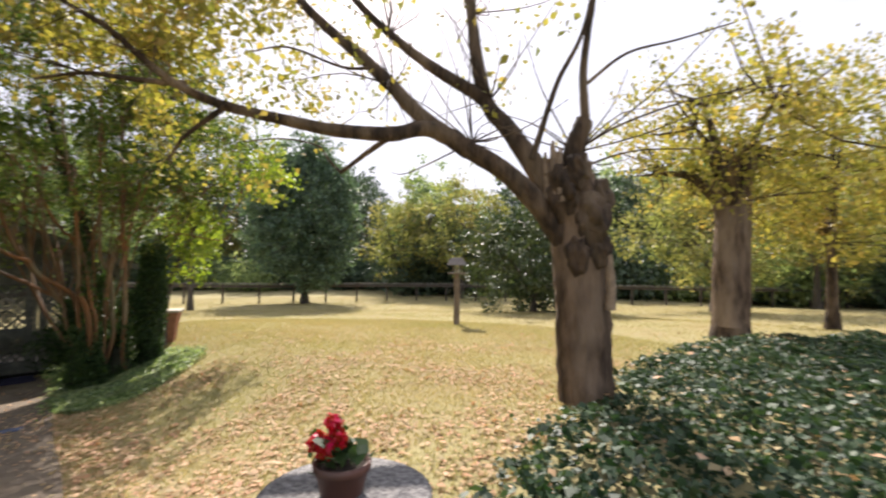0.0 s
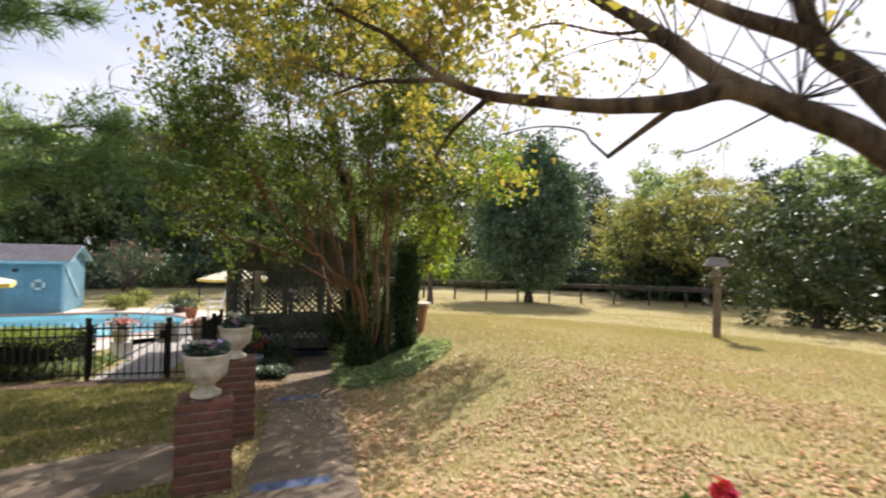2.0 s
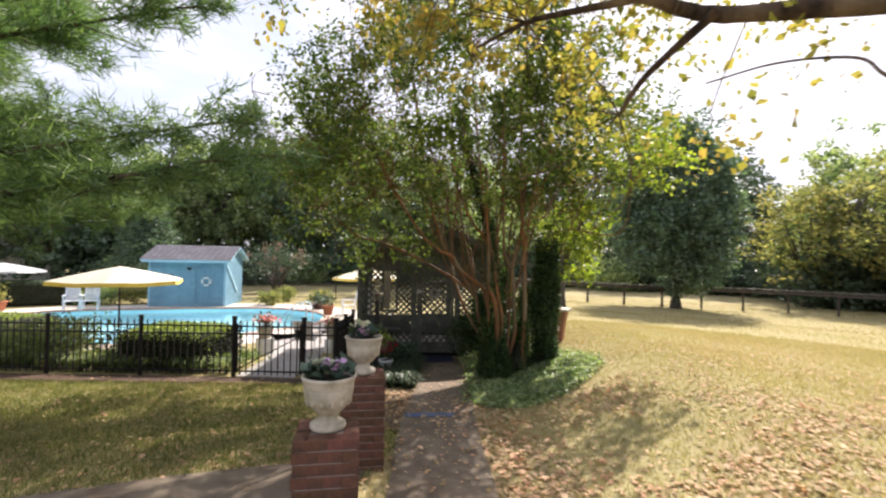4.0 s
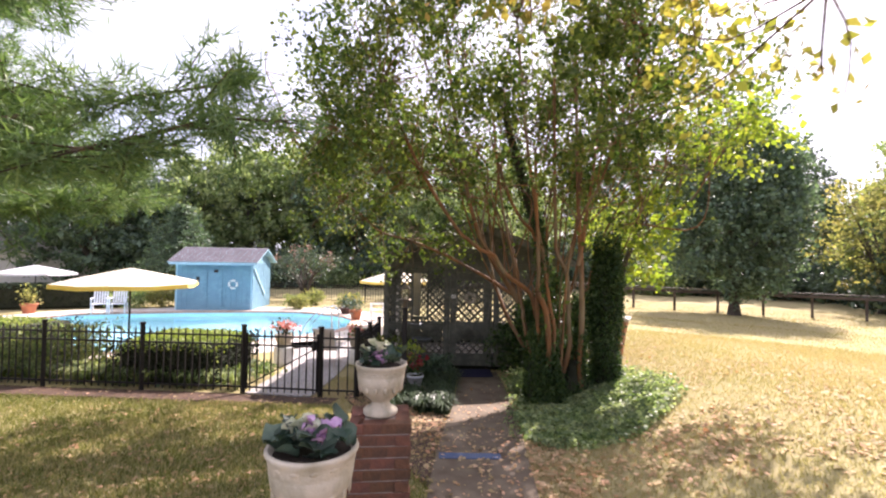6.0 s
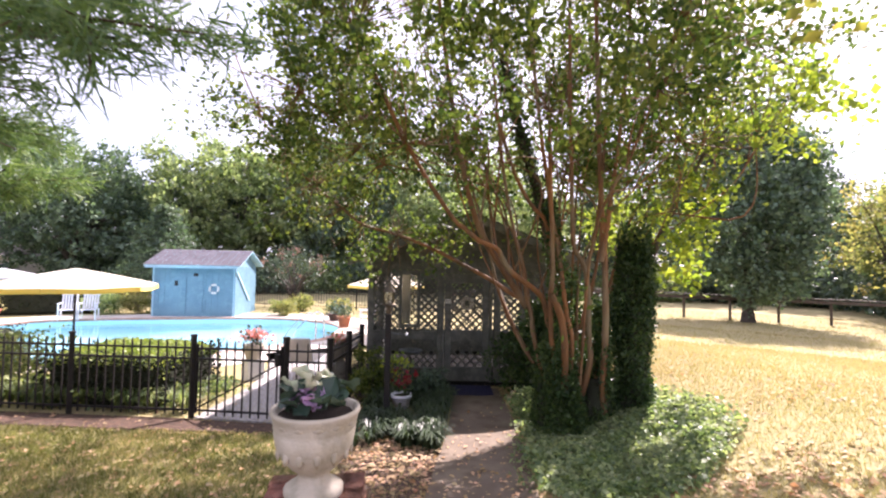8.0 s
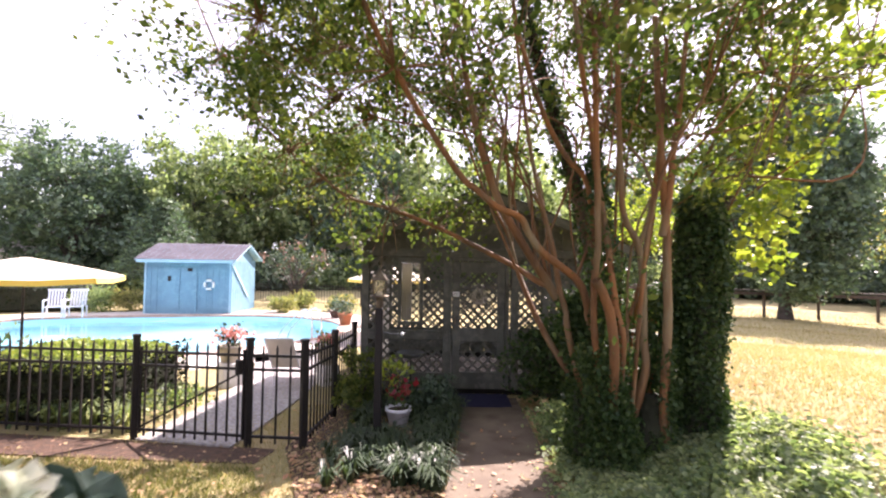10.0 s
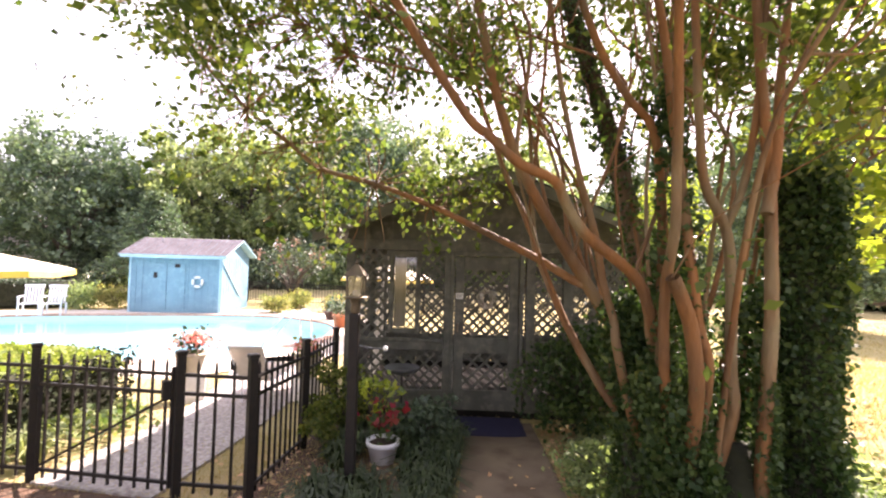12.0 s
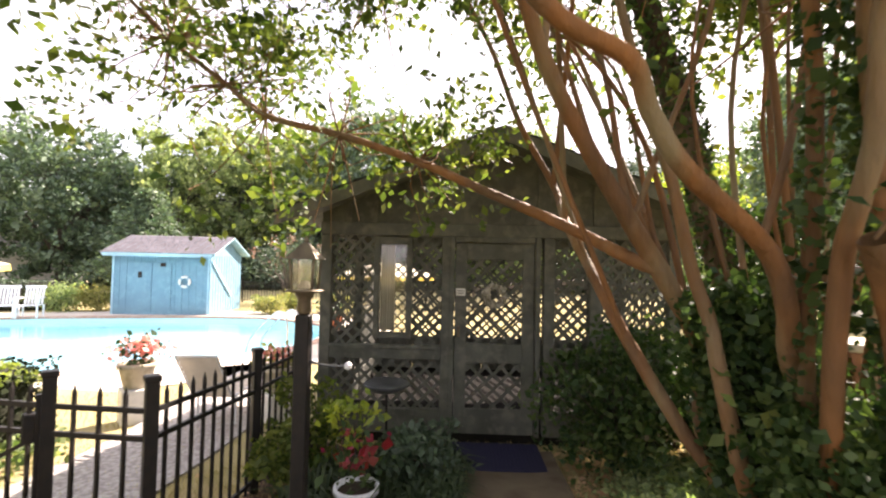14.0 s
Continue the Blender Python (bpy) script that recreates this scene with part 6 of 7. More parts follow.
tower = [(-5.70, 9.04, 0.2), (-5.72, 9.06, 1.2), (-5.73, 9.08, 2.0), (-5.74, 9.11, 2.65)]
# Stump shares the near-black fill colour so gaps between leaves read as shade.
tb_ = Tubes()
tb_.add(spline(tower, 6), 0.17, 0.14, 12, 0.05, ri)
tb_.done("stump", M_shade_core, ivy, "hidden old stump in the dark core colour")
# Lumps added behind the ivy leaves to stop light and darken the gaps.
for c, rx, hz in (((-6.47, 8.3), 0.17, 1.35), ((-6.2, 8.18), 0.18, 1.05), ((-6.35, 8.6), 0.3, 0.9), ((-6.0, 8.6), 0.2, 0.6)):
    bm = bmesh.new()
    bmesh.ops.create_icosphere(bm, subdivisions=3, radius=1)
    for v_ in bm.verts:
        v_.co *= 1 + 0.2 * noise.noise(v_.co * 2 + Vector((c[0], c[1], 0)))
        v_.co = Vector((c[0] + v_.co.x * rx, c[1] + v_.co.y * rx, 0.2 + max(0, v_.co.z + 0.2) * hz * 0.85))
    part("core", bm, M_shade_core, ivy, "solid dark lump that blocks light inside the ivy", True)
ivt = [(-6.75, 9.35, 0.4), (-6.85, 9.3, 1.5), (-7.1, 9.25, 2.6), (-7.35, 9.15, 3.6), (-7.6, 9.0, 4.6), (-7.8, 8.9, 5.6)]
tb_ = Tubes()
tb_.add(spline(ivt, 6), 0.12, 0.06, 10, 0.05, ri)
tb_.done("old_stem", M_bark, ivy, "dark stem under the ivy")
P = [ivy_column(tower, 0.22, 17500), ivy_column(ivt, 0.16, 6500)]
for pts, r, k in (([(-5.98, 8.85, 0.2), (-5.98, 8.87, 1.0), (-6.0, 8.9, 1.7)], 0.17, 4500), ([(-6.47, 8.3, 0.15), (-6.48, 8.3, 0.8), (-6.53, 8.26, 1.6)], 0.20, 11500), ([(-6.17, 8.15, 0.15), (-6.17, 8.12, 0.6), (-6.22, 8.05, 1.2)], 0.21, 9500),
                  ([(-6.35, 8.6, 0.15), (-6.35, 8.6, 1.0)], 0.26, 3500), ([(-6.0, 8.55, 0.2), (-6.0, 8.55, 0.4)], 0.2, 2500),
                  ([(-6.45, 8.9, 0.2), (-6.5, 8.9, 1.2), (-6.6, 8.95, 2.0)], 0.15, 2600), ([(-6.15, 8.95, 0.2), (-6.2, 8.95, 1.1)], 0.12, 1500),
                  ([(-5.84, 8.52, 0.6), (-5.82, 8.47, 1.2)], 0.07, 900),
                  ([(-6.05, 7.95, 1.3), (-6.07, 7.9, 2.2), (-6.1, 7.7, 2.9)], 0.06, 700),
                  ([(-6.25, 8.0, 1.3), (-6.2, 7.95, 2.0), (-6.2, 7.85, 2.8)], 0.08, 900)):
    P.append(ivy_column(pts, r, k))
    top_ = np.array(pts[-1])
    P.append(top_ + ri.normal(size=(k // 5, 3)) * np.array([r * 0.5, r * 0.5, 0.07]))
leaf_mesh("leaves", np.concatenate(P), 0.038, M_lf_ivy, ivy, ri, 0.8, "dark green ivy leaves", hang=0.5)

# shrubs by the summer house
def shrub(x, y, r, h, n, material, size, label, group="", seed=1):
    t = new("shrub")
    t.location = (x, y, H(x, y))
    tagged(t, label, "shrub", group)
    rr = np.random.default_rng(seed)
    p, c = clumps(rr, (0, 0, h * 0.5), (r, r, h * 0.5), max(8, n // 30), 30, r * 0.16, 0.3)
    p[:, 2] = np.maximum(p[:, 2], 0.02)
    leaf_mesh("leaves", p, size, material, t, rr, 0.6)
    twigs(rr, c[::2], [(0, 0, 0.05), (0.03, 0, h * 0.3)], 0.01, 0.05).done("stem", M_bark_far, t)
    return t


shrub(-8.0, 10.0, 0.62, 1.25, 4500, M_lf_ivy, 0.065, "dense dark shrub beside the summer house door", seed=3)
shrub(-7.4, 10.7, 0.7, 1.3, 4500, M_lf_ivy, 0.065, "dense dark shrub under the lattice wall", seed=4)
shrub(-9.85, 7.95, 0.34, 0.9, 1700, M_lf_crepe, 0.06, "leafy green shrub growing through the side fence", seed=5)
shrub(-9.45, 7.45, 0.2, 0.6, 700, M_lf_crepe, 0.06, "leafy green shrub against the side fence", seed=6)
shrub(-8.95, 8.5, 0.4, 0.62, 1500, M_lf_dark, 0.07, "dark low shrub under the lattice wall", seed=7)
shrub(-7.04, 8.76, 0.36, 0.42, 2200, M_lf_peri, 0.045, "sunlit pale green shrub at the path edge", seed=8)
shrub(-15.0, 3.0, 1.2, 0.9, 3500, M_lf_bed, 0.08, "loose pale green shrub inside the fence", seed=9)
shrub(-23.0, 15.6, 0.7, 0.8, 2200, M_lf_autumn, 0.09, "round tan-green shrub beyond the pool", seed=10)
shrub(-28.6, 8.2, 0.8, 1.0, 2200, M_lf_autumn, 0.09, "round russet shrub beside the shed", seed=11)
shrub(-28.9, 7.0, 0.9, 1.1, 2200, M_lf_wood, 0.09, "round green shrub beside the shed", seed=12)
shrub(-24.2, 13.2, 0.7, 0.75, 1800, M_lf_autumn, 0.09, "feathery pale shrub by the shed wall", seed=13)
shrub(-25.8, 14.9, 0.7, 0.8, 1800, M_lf_autumn, 0.09, "feathery tan shrub behind the shed", seed=15)


# ---- larger trees ----
def tree(x, y, h, crown_z, radii, n_clump, per, size, material, label, seed, trunk_r=0.25, bark=None, tight=0.28, lean=0.0, name="tree", group="", forks=5, shell=0.35, base=None, taper=0.0):
    t = new(name)
    t.location = (x, y, (H(x, y) if base is None else base) - 0.05)
    tagged(t, label, "tree", group)
    rr = np.random.default_rng(seed)
    p, c = clumps(rr, (lean, 0, crown_z), radii, n_clump, per, tight, shell)
    for q in (p, c):
        q[:, :2] *= 1 - taper * ((q[:, 2:] - crown_z) / radii[2]).clip(-0.5, 1)
    top = np.array([lean, 0, crown_z - radii[2] * 0.15])
    tb2 = Tubes()
    mid = np.array([lean * 0.3, 0, crown_z - radii[2] * 0.75])
    tb2.add(spline([(0, 0, -0.1), tuple(mid * np.array([0.5, 0.5, 0.5])), tuple(mid), tuple(top)], 5), trunk_r, trunk_r * 0.35, 12, 0.03, rr)
    tb2.add([(0, 0, -0.1), (0, 0, 0.5)], trunk_r * 1.35, trunk_r * 0.98, 12, 0.03, rr)
    tb2.done("trunk", bark or M_bark_far, t)
    tb2 = Tubes()
    st = [mid, top]
    for k in range(forks):
        e = c[rr.integers(0, len(c))] * np.array([0.8, 0.8, 1]) * 0.85 + np.array([0, 0, 0.1 * crown_z])
        m = (mid + e) / 2 + np.array([0, 0, 0.2])
        tb2.add(spline([mid * 0.92, m, e], 4), trunk_r * 0.5, trunk_r * 0.12, 7, 0.03, rr)
        st += [m, e]
    for q in c[::3]:
        s = np.array(st)[np.argmin(((np.array(st) - q) ** 2).sum(1))]
        tb2.add(spline([s, (s + q) / 2 + rr.normal(size=3) * 0.15, q], 2), trunk_r * 0.1, trunk_r * 0.03, 4)
    tb2.done("limb", bark or M_bark_far, t)
    leaf_mesh("crown", p, size, material, t, rr, 0.65)
    return t


tree(-8.3, 26.9, 9.0, 5.35, (3.05, 3.05, 4.05), 1000, 46, 0.17, M_lf_blue, "dense blue-green rounded tree standing before the far fence", 71, 0.24, forks=9, shell=0.6, tight=0.22, taper=0.08)
t2 = tree(6.1, 10.1, 6.5, 4.4, (2.6, 2.6, 1.9), 240, 36, 0.10, M_lf_yellow, "lopped lawn tree with a thick trunk and yellowing shoots", 72, 0.34, M_bark, tight=0.2, shell=0.3)
tb_ = Tubes()
rq = np.random.default_rng(5)
tb_.add(spline([(0, 0, 0.3), (0.02, 0, 1.4), (0.05, 0, 2.4), (0.12, 0.05, 3.0)], 5), 0.37, 0.33, 20, 0.05, rq)
tb_.add(spline([(0.1, 0, 2.3), (0.2, 0.05, 3.1), (0.42, 0.1, 3.7), (0.62, 0.15, 4.15)], 5), 0.27, 0.17, 16, 0.07, rq)
tb_.add(spline([(0.0, 0, 2.4), (-0.12, 0.0, 3.0), (-0.2, 0.0, 3.4)], 5), 0.24, 0.16, 16, 0.07, rq)
tb_.done("lopped_fork", M_trunk, t2, "thick lopped fork")
tree(9.8, 12.0, 6.5, 4.2, (3.0, 3.0, 2.6), 300, 42, 0.11, M_lf_yellow, "broad yellow-leaved tree beyond the ivy bed", 73, 0.16, M_bark, tight=0.22)
tree(3.8, 20.5, 4.5, 2.3, (3.4, 2.6, 2.2), 330, 40, 0.16, M_lf_magnolia, "low magnolia with large glossy leaves", 74, 0.14, tight=0.2, name="magnolia")
tree(20.0, 25.5, 8, 5.0, (4.2, 4.2, 3.2), 300, 42, 0.17, M_lf_autumn, "autumn-tinted tree at the lawn's edge", 75, 0.22)
tree(12.5, 22.0, 7, 4.2, (3.8, 3.8, 3.3), 300, 42, 0.16, M_lf_autumn, "autumn-tinted tree beyond the lopped tree", 76, 0.2)
tree(1.0, 33.0, 9, 5.0, (4.0, 3.6, 3.8), 190, 40, 0.19, M_lf_autumn, "golden-brown tree behind the far fence", 77, 0.22)
tree(-3.6, 36.0, 8, 4.3, (3.2, 3.2, 3.6), 170, 40, 0.19, M_lf_autumn, "pale yellow tree behind the far fence", 78, 0.22)
tree(-0.5, 38.0, 6.5, 3.4, (4.0, 3.6, 3.0), 320, 46, 0.2, M_lf_dark, "dark evergreen tree behind the far fence", 79, 0.22)

tree(-10.6, 19.1, 4.5, 3.3, (1.5, 1.5, 1.2), 55, 36, 0.11, M_lf_lime, "young thin-trunked tree with lime leaves out on the lawn", 83, 0.13, tight=0.18)

# the pine whose boughs hang in beside the lawn
pine = new("pine_tree")
pine.location = (-11.4, -0.9, H(-11.4, -0.9) - 0.05)
tagged(pine, "tall pine with soft green needle sprays over the garden", "tree")
rp = np.random.default_rng(81)
tb_ = Tubes()
tb_.add(spline([(0, 0, -0.1), (0.05, 0, 3), (0, 0.1, 7), (0, 0, 12)], 6), 0.28, 0.06, 14, 0.03, rp)
tb_.done("trunk", M_bark, pine)
tb_ = Tubes()
NP = []
for k in range(128):
    z = 2.45 + 8.0 * (k / 127) ** 1.15
    a = k * 2.399 + rp.normal() * 0.2
    L = (6.0 - 0.5 * (z - 2.5)) * (0.8 + 0.3 * rp.random())
    if z < 5.6 and -0.2 < ((a + math.pi) % (2 * math.pi)) - math.pi < 1.7:
        L *= 1.2 if z < 4.4 else 1.0
    if 0.9 < a % 6.283 < 2.6:
        L *= 0.72
    d = np.array([math.cos(a), math.sin(a), 0.10 - 0.02 * rp.random()])
    e = d * L + np.array([0, 0, z - 0.35 + 0.06 * L])
    pts = spline([(0, 0, z), d * L * 0.5 + np.array([0, 0, z - 0.2]), e], 8)
    tb_.add(pts, 0.05, 0.012, 6)
    for q in pts[2:]:
        for _ in range(5):
            s = q + unit(rp.normal(size=3) * np.array([1, 1, 0.35]) + d * 0.8) * (0.25 + 0.5 * rp.random())
            tb_.add([q, s], 0.01, 0.005, 4)
            NP.append((q * 0.5 + s * 0.5, s - q))
            NP.append((s, s - q))
tb_.done("bough", M_bark, pine)
C_ = np.array([a for a, b in NP])
D_ = unit(np.array([b for a, b in NP]))
kk = 52
P = np.repeat(C_, kk, 0) + rp.normal(size=(len(C_) * kk, 3)) * 0.07
Dd = unit(np.repeat(D_, kk, 0) * 0.7 + rp.normal(size=P.shape) * 0.6)
Sd = unit(np.cross(Dd, rp.normal(size=P.shape))) * 0.0078
L = (0.16 + 0.06 * rp.random(len(P)))[:, None]
v = np.stack([P - Sd, P + Sd, P + Dd * L], 1).reshape(-1, 3)
raw("needles", v, np.arange(len(v)).reshape(-1, 3), M_lf_pine, pine, "long soft green needles")

# ---- woods round the place ----
kinds = [tree(0, 0, 11, 6.2, (4.4, 4.4, 4.8), 250, 36, 0.28, M_lf_wood, "woodland tree in full leaf behind the garden", 91, 0.25, group="woodland trees", forks=3, base=-300),
         tree(0, 0, 10, 5.6, (4.0, 4.0, 4.4), 170, 36, 0.26, M_lf_autumn, "woodland tree turning yellow-brown", 92, 0.22, group="woodland trees", forks=3, base=-300),
         tree(0, 0, 12, 6.4, (3.6, 3.6, 5.6), 250, 38, 0.26, M_lf_dark, "dark evergreen woodland tree", 93, 0.25, group="woodland trees", forks=2, base=-300, shell=0.5)]
rk = np.random.default_rng(99)
spots = []
for k in range(30):
    a = radians(-62 + 146 * k / 29) + rk.normal() * 0.015
    d = 42 + rk.normal() * 2.5
    if a > radians(38):
        d = 37 + rk.normal() * 2
    spots.append((-math.sin(a) * d - 2, math.cos(a) * d + 2, k))
for k in range(26):
    a = radians(-66 + 160 * k / 25)
    spots.append((-math.sin(a) * 54 - 2, math.cos(a) * 54 + 2, k + 100))
used = set()
for x, y, k in spots:
    az = math.degrees(math.atan2(-x, y))
    if az > 30:
        w = rk.choice([0, 0, 0, 2, 0], 1)[0]
    elif az > 5:
        w = rk.choice([0, 2, 1], 1)[0]
    else:
        w = rk.choice([1, 0, 2, 1], 1)[0]
    if az > 50 and k < 100:
        continue
    if az > 5 and k < 100:
        x, y = x * 1.1, y * 1.1
    s = 0.80 + 0.32 * rk.random()
    if k >= 100:
        s *= 1.1
    if az > 25:
        s *= 0.86
    if -8 < az < 8:
        s *= 0.8
    m = Matrix.Translation((x, y, H(x, y) - 0.1)) @ Matrix.Rotation(rk.random() * 6.28, 4, "Z") @ Matrix.Diagonal((s, s, s * (0.9 + 0.25 * rk.random()), 1))
    if w not in used:
        used.add(w)
        kinds[w].matrix_basis = m
    else:
        c_ = copy_thing(kinds[w], Matrix.Identity(4))
        c_.matrix_basis = m
# the trees behind the shed
broad = tree(-46.7, 7.7, 11, 6.0, (5.2, 5.2, 5.2), 620, 40, 0.27, M_lf_blue, "broad rounded blue-green tree behind the pool shed", 94, 0.3, group="woodland trees", forks=6, tight=0.3, shell=0.5)
for x, y, top_z, w, kd in ((-45.0, 14.4, 11.6, 0.95, 0), (-45.5, 19.0, 13.4, 1.1, 0), (-43.0, 24.5, 14.2, 1.05, 0), (-40.5, 28.0, 15.5, 1.1, 1), (-37.0, 32.5, 14.5, 1.1, 0),
                           (-33.0, 36.5, 13.0, 1.1, 2), (-49.5, 17.0, 12.0, 1.2, 2), (-47.0, 27.5, 13.0, 1.2, 0), (-51.0, 11.5, 9.5, 1.1, 2), (-48.0, 22.5, 12.5, 1.1, 0), (-52.0, -6.0, 10.0, 1.1, 0), (-46.0, -9.0, 10.5, 1.0, 1)):
    src_t = (kinds[0], broad, kinds[2])[kd]
    full = (11.0, 11.2, 12.0)[kd]
    c_ = copy_thing(src_t, Matrix.Identity(4))
    c_.matrix_basis = Matrix.Translation((x, y, H(x, y) - 0.1)) @ Matrix.Rotation(x * 1.7, 4, "Z") @ Matrix.Diagonal((w, w, (top_z + 0.3) / full, 1))

fir = new("fir_tree")
fir.location = (-35.5, 10.9, H(-35.5, 10.9) - 0.05)
tagged(fir, "young blue-green fir with layered drooping boughs behind the shed", "tree")
rfir = np.random.default_rng(95)
tb_ = Tubes()
tb_.add([(0, 0, -0.1), (0, 0, 3), (0, 0, 6.1)], 0.16, 0.02, 9)
tb_.done("trunk", M_bark_far, fir)
tb_ = Tubes()
fp_ = []
for k in range(150):
    z = 0.9 + 5.0 * (k / 150) ** 0.9
    a = k * 2.399
    L = (0.35 + 2.9 * (1 - (z - 0.9) / 5.3)) * (0.8 + 0.35 * rfir.random())
    pts = spline([(0, 0, z), (math.cos(a) * L * 0.5, math.sin(a) * L * 0.5, z + 0.10 * L), (math.cos(a) * L, math.sin(a) * L, z - 0.04 * L)], 5)
    tb_.add(pts, 0.03, 0.01, 5)
    m_ = int(60 * L) + 20
    q = pts[rfir.integers(2, len(pts), m_)] + rfir.normal(size=(m_, 3)) * np.array([0.16, 0.16, 0.06]) * (0.5 + L * 0.3)
    fp_.append(q)
tb_.done("bough", M_bark_far, fir)
leaf_mesh("needles", np.concatenate(fp_), 0.17, M_lf_blue, fir, rfir, 0.35, "blue-green needle sprays", flat=0.3)

pink = new("blossom_tree")
pink.location = (-28.6, 15.9, H(-28.6, 15.9) - 0.05)
tagged(pink, "small airy tree with faded pink flower heads behind the iron fence", "tree")
tb_ = Tubes()
pc_, pk_ = [], []
for k in range(26):
    a, L = k * 2.399, 0.5 + 1.5 * rfir.random()
    e = np.array([math.cos(a) * L, math.sin(a) * L, 1.6 + 1.7 * rfir.random() - 0.3 * L])
    tb_.add(spline([(0, 0, -0.1), tuple(e * np.array([0.3, 0.3, 0.6])), tuple(e)], 4), 0.05, 0.012, 6)
    pc_.append(e + rfir.normal(size=(75, 3)) * np.array([0.42, 0.42, 0.3]))
    if k % 2:
        pk_.append(e + np.array([0, 0, 0.25]) + rfir.normal(size=(20, 3)) * 0.13)
tb_.done("limb", M_bark_far, pink)
leaf_mesh("leaves", np.concatenate(pc_), 0.11, M_lf_dark, pink, rfir, 0.6, "sparse grey-green leaves")
leaf_mesh("bloom", np.concatenate(pk_), 0.12, M_lf_blossom, pink, rfir, 0.8, "faded pink flower heads")

# undergrowth along the wood's edge
bush = shrub(0, 0, 2.6, 3.0, 3200, M_lf_dark, 0.26, "dark undergrowth bush at the edge of the wood", "undergrowth", 17)
bush2 = shrub(0, 0, 2.4, 2.6, 3000, M_lf_wood, 0.25, "green undergrowth bush at the edge of the wood", "undergrowth", 18)
firsts = [bush, bush2]
for k in range(56):
    a = radians(-62 + 150 * k / 55)
    d = (34.5 if k % 2 else 38) + rk.normal() * 0.8
    if a > radians(5):
        d += 8
    x, y = -math.sin(a) * d - 2, math.cos(a) * d + 3
    if -52 < x < -33 and -3 < y < 9:
        continue
    w = int(rk.random() < 0.42)
    m = Matrix.Translation((x, y, H(x, y) - 0.15)) @ Matrix.Rotation(rk.random() * 6.28, 4, "Z") @ Matrix.Diagonal((1.1, 1.1, 0.9 + 0.5 * rk.random(), 1))
    if firsts[w] is not None:
        firsts[w].matrix_basis = m
        firsts[w] = None
        continue
    c_ = copy_thing((bush, bush2)[w], Matrix.Identity(4))
    c_.matrix_basis = m

# ---- post and rail fence ----
rail_f = new("rail_fence")
tagged(rail_f, "dark post and rail fence along the far side of the lawn", "fence")
line = [(-21, 21.5), (-16, 24.3), (-10.9, 26.6), (-5.0, 29.4), (0.5, 30.0), (7, 29.2), (15, 27.5), (25, 26.0), (36, 24)]
L_ = spline([(*p, 0) for p in line], 12)[:, :2]
seg = np.r_[0, np.cumsum(np.linalg.norm(np.diff(L_, axis=0), axis=1))]
ss = np.arange(0, seg[-1], 1.9)
FP = np.stack([np.interp(ss, seg, L_[:, 0]), np.interp(ss, seg, L_[:, 1])], -1)
for q in FP:
    bm = bmesh.new()
    box(bm, -0.05, 0.05, -0.05, 0.05, -0.1, 1.09, 0.01)
    part("post", bm, M_rail, rail_f).location = (q[0], q[1], H(*q))
for a, b in zip(FP, FP[1:]):
    for hz, mm, w in ((1.12, M_railgrey, 0.12), (0.98, M_rail, 0.05)):
        bm = bmesh.new()
        off = 0.0 if hz > 1.1 else -0.10
        A_, B_ = (a[0], a[1] + off, H(*a) + hz), (b[0], b[1] + off, H(*b) + hz)
        bar_between(bm, A_, B_, w, 0.04 if hz > 1.1 else 0.13)
        part("rail", bm, mm, rail_f)

# ---- neighbouring house ----
nh = thing("neighbour_house", -52, 2.0, -0.4, "low pale house with a grey roof beyond the hedges", "house", turn=radians(80))
bm = bmesh.new()
box(bm, -7, 7, 0, 7, 0, 2.7)
part("wall", bm, M_white, nh, "pale siding")
rfh = new("roof")
rfh.parent = nh
rfh.rotation_euler.z = radians(90)
rfh.location = (0, 3.5, 0)
roof(rfh, 4.1, 4.6, 2.72, -7.5, 7.5, M_houseroof, 8, M_white)
for x in (-4.5, -1.5, 2, 5):
    wd_ = new("window")
    wd_.parent = nh
    bm = bmesh.new()
    box(bm, x - 0.55, x + 0.55, -0.06, -0.002, 0.9, 2.1, 0.01)
    part("frame", bm, M_white, wd_)
    bm = bmesh.new()
    box(bm, x - 0.47, x + 0.47, -0.075, -0.062, 0.98, 2.02)
    part("pane", bm, M_iron, wd_, "dark pane")

# ---- lawn blades and fallen leaves ----
rg = np.random.default_rng(7)


def lawn_points(n, near):
    """Points over the lawn, thicker where one walks."""
    a = rg.random(n) * 2 * np.pi
    r = near * np.sqrt(rg.random(n))
    return np.stack([-3.0 + r * np.cos(a), 7.0 + r * np.sin(a)], -1)


solid = [[*path_L, *path_R[::-1]], [*side_L, *side_R[::-1]], grow(pool_rim, 1.9), IVY2, BED, [(-9.0, 6.3), (-15, 0.9), (-14.6, 0.6), (-8.7, 5.95)]]
HOUSE_POLY = [tuple((G @ Vector((x, y, 0)))[:2]) for x, y in ((-W2, 0), (W2, 0), (W2, DEP), (-W2, DEP))]
mask_polys = solid + [HOUSE_POLY]


def off_solid(q, polys):
    k = np.ones(len(q), bool)
    for p in polys:
        k &= ~inside(q[:, 0], q[:, 1], p)
    return q[k]


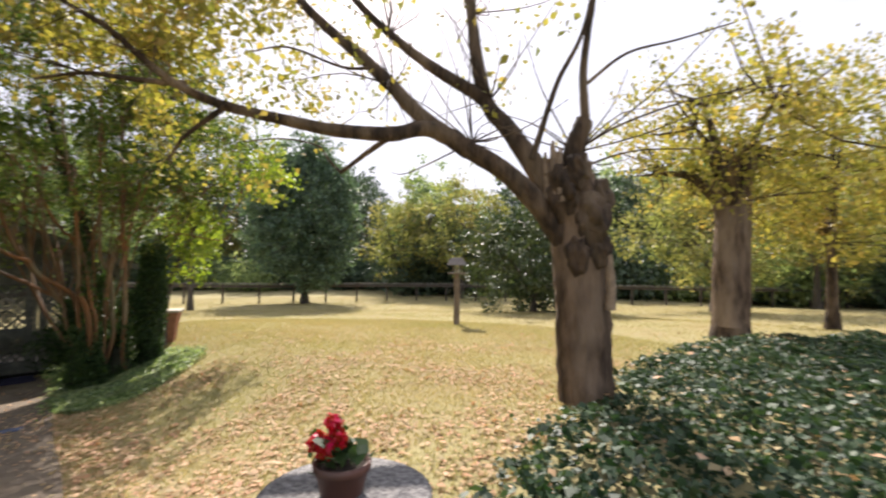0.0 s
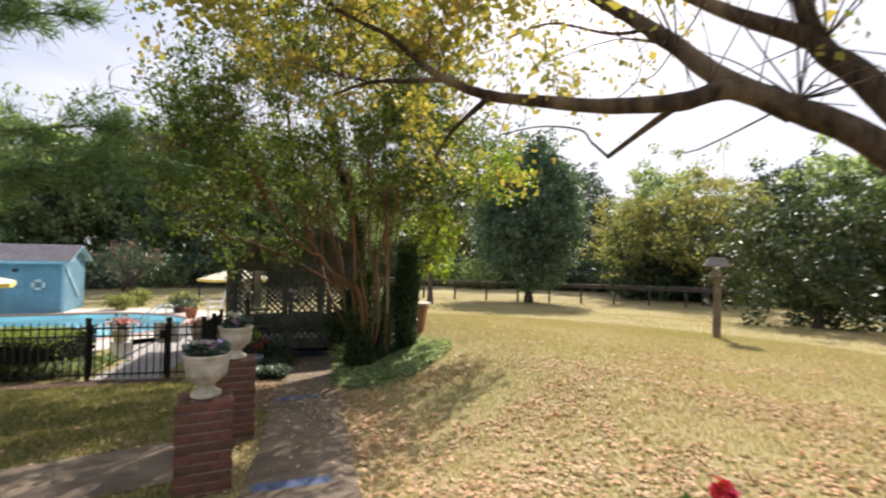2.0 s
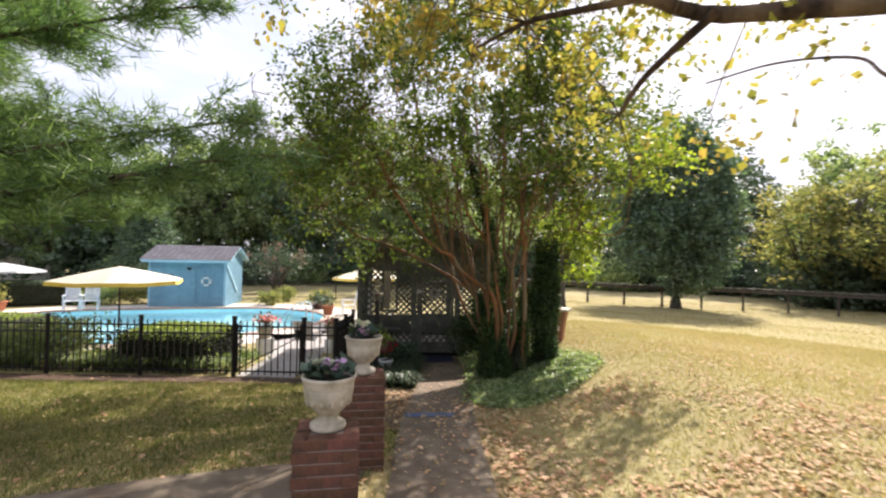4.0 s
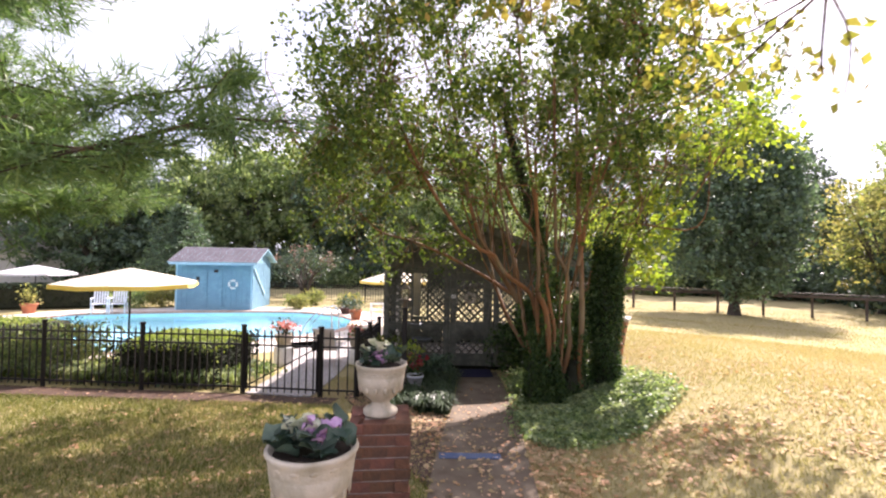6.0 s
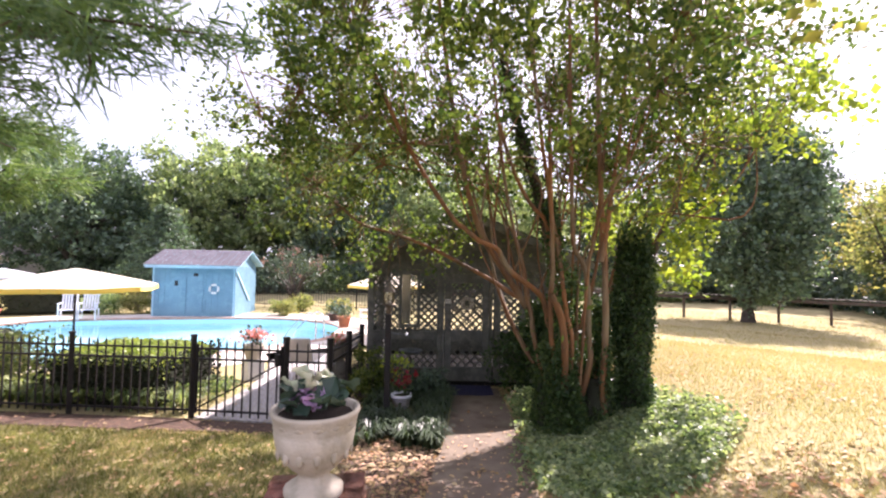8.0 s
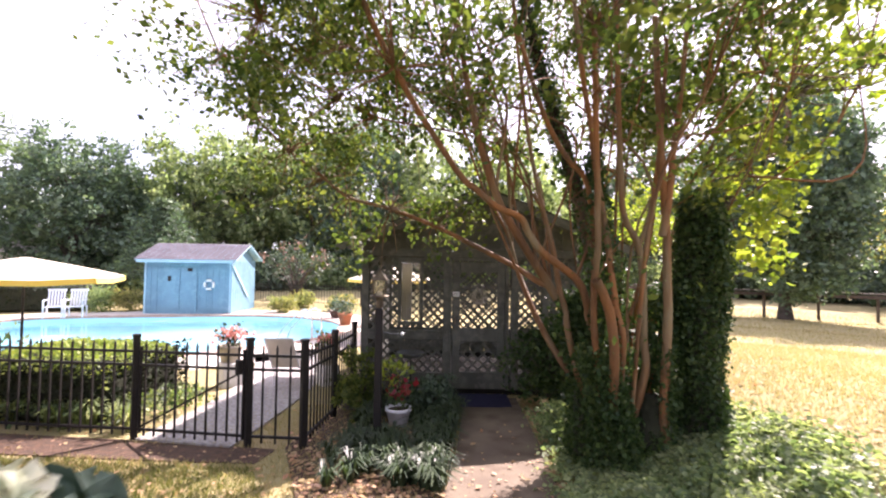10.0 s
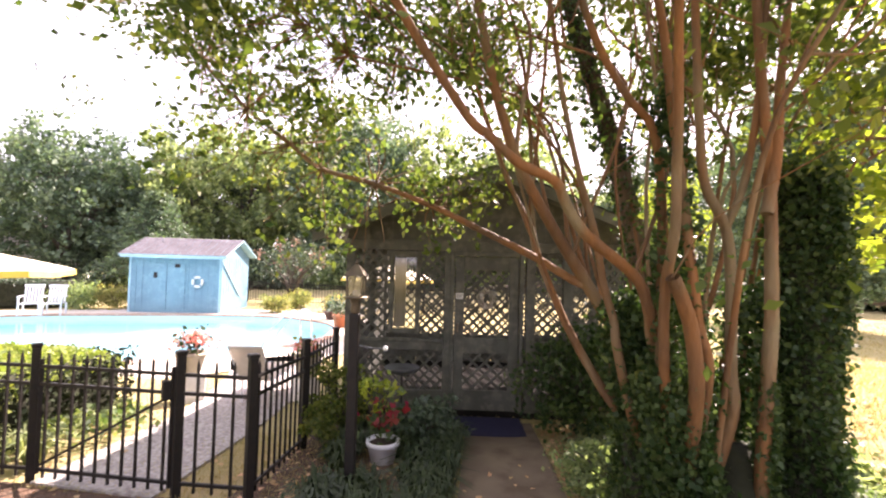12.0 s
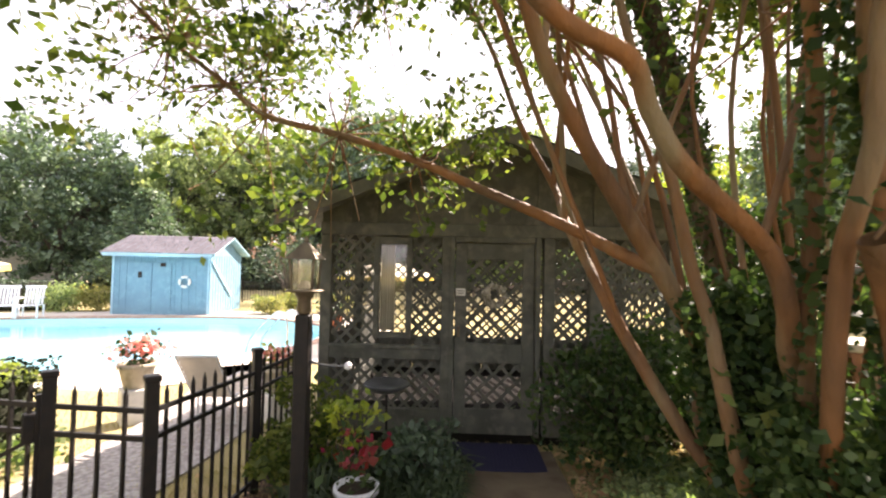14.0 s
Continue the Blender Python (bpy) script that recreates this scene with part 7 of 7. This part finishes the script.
xy = np.concatenate([off_solid(lawn_points(190000, 7.5), mask_polys), off_solid(lawn_points(110000, 14), mask_polys), off_solid(lawn_points(190000, 27), mask_polys)])
n = len(xy)
a = rg.random(n) * 6.283
z = height(xy[:, 0], xy[:, 1])
hh = 0.025 + 0.032 * rg.random(n)
w = (0.004 + 0.0035 * rg.random(n)) * np.where(np.hypot(xy[:, 0] + 3, xy[:, 1] - 7) > 13, 2.2, 1.0)
ox, oy = np.cos(a), np.sin(a)
ln = rg.normal(size=(n, 2)) * 0.022
v = np.stack([np.stack([xy[:, 0] - ox * w, xy[:, 1] - oy * w, z - 0.004], -1), np.stack([xy[:, 0] + ox * w, xy[:, 1] + oy * w, z - 0.004], -1),
              np.stack([xy[:, 0] + ln[:, 0], xy[:, 1] + ln[:, 1], z + hh], -1)], 1).reshape(-1, 3)
tagged(raw("grass", v, np.arange(3 * n).reshape(n, 3), M_blade), "short dry and green grass blades of the lawn", "grass", kind="stuff")


GREEN = [(-5.3, 5.0), (-8.6, 5.9), (-9.8, 4.8), (-12.0, 2.85), (-15.4, -0.15), (-18.2, -3), (-4.5, -3), (-3.0, 1.6), (-4.2, 3.2)]
P_ = np.array(GREEN)
gq = P_.min(0) + (P_.max(0) - P_.min(0)) * rg.random((230000, 2))
gq = off_solid(gq[inside(gq[:, 0], gq[:, 1], GREEN)], solid[:2] + [solid[-1]])
gn = len(gq)
ga = rg.random(gn) * 6.283
gz = height(gq[:, 0], gq[:, 1])
gw = 0.005 + 0.004 * rg.random(gn)
gl = rg.normal(size=(gn, 2)) * 0.03
gh = 0.03 + 0.045 * rg.random(gn)
v = np.stack([np.stack([gq[:, 0] - np.cos(ga) * gw, gq[:, 1] - np.sin(ga) * gw, gz - 0.004], -1), np.stack([gq[:, 0] + np.cos(ga) * gw, gq[:, 1] + np.sin(ga) * gw, gz - 0.004], -1),
              np.stack([gq[:, 0] + gl[:, 0], gq[:, 1] + gl[:, 1], gz + gh], -1)], 1).reshape(-1, 3)
tagged(raw("green_grass", v, np.arange(3 * gn).reshape(gn, 3), M_blade_green), "greener shaded grass before the iron fence", "grass", kind="stuff")


def litter(name, q, size, seed, label, lift=0.006):
    rr = np.random.default_rng(seed)
    z = height(q[:, 0], q[:, 1]) + lift + 0.02 * rr.random(len(q))
    ob = leaf_mesh(name, np.stack([q[:, 0], q[:, 1], z], -1), size, M_leaf_dry, None, rr, 0.7, flat=0.78)
    tagged(ob, label, "fallen leaves", kind="stuff")


q1 = rg.normal(size=(30000, 2)) * np.array([3.2, 2.4]) + np.array([-1.2, 6.0])
q1 = np.concatenate([q1, rg.normal(size=(9000, 2)) * np.array([1.8, 1.2]) + np.array([-0.8, 3.4])])
q1 = off_solid(q1, [HOUSE_POLY, grow(pool_rim, 1.9)] + solid[:2] + [BED])
q1 = q1[(q1[:, 0] + q1[:, 1]) * 0.7071 > 0.9]
patch = np.array([noise.noise(Vector((a_[0] * 0.9, a_[1] * 0.9, 0))) + 0.5 * noise.noise(Vector((a_[0] * 3.1, a_[1] * 3.1, 4))) for a_ in q1])
q1 = q1[patch + 0.25 * rg.normal(size=len(q1)) > 0.02]
litter("fallen_leaves", q1, 0.047, 11, "brown and tan fallen leaves scattered over the lawn")
qe = rg.random(3200)
ex = np.interp(qe, np.linspace(0, 1, 7), [p[0] for p in path_R]), np.interp(qe, np.linspace(0, 1, 7), [p[1] for p in path_R])
off = np.abs(rg.normal(size=3200)) * 0.38
qe = np.stack([ex[0] + off * 0.72, ex[1] + off * 0.69], -1)
litter("edge_leaves", off_solid(qe[qe[:, 1] > 2.5], solid[:1] + [IVY2]), 0.065, 16, "drift of reddish brown leaves along the path's edge")
q2 = rg.normal(size=(5000, 2)) * np.array([2.2, 1.8]) + np.array([-6.6, 3.6])
litter("fallen_leaves", off_solid(q2, [grow(pool_rim, 1.9)] + solid[:2]), 0.05, 12, "brown leaves scattered over the shaded grass by the fence")
q3 = rg.normal(size=(2600, 2)) * np.array([1.5, 1.5]) + np.array([-5.6, 6.0])
keep = inside(q3[:, 0], q3[:, 1], solid[0])
edge_bias = rg.random(len(q3)) < 0.8
litter("path_leaves", q3[keep & edge_bias], 0.045, 13, "few curled dead leaves on the concrete path", 0.036)
q4 = np.array([-7.6, 6.6]) + rg.normal(size=(3500, 2)) * np.array([1.0, 1.0])
mb = [(-9.0, 6.4), (-9.9, 7.5), (-10.6, 8.4), (-8.9, 9.0), (-7.2, 7.1), (-5.35, 4.95)]
litter("mulch_leaves", q4[inside(q4[:, 0], q4[:, 1], mb)], 0.05, 15, "reddish dead leaves lying on the mulch bed", 0.022)

for ob in bpy.data.objects:
    if ob.parent and ob.name.split(".")[0] in ("twig", "relief", "lath_mesh", "bloom", "slender_stem", "bough", "limb_wood", "crown", "needles", "leaves", "top_leaves", "side_leaves", "foliage"):
        ob["kind"] = "stuff"
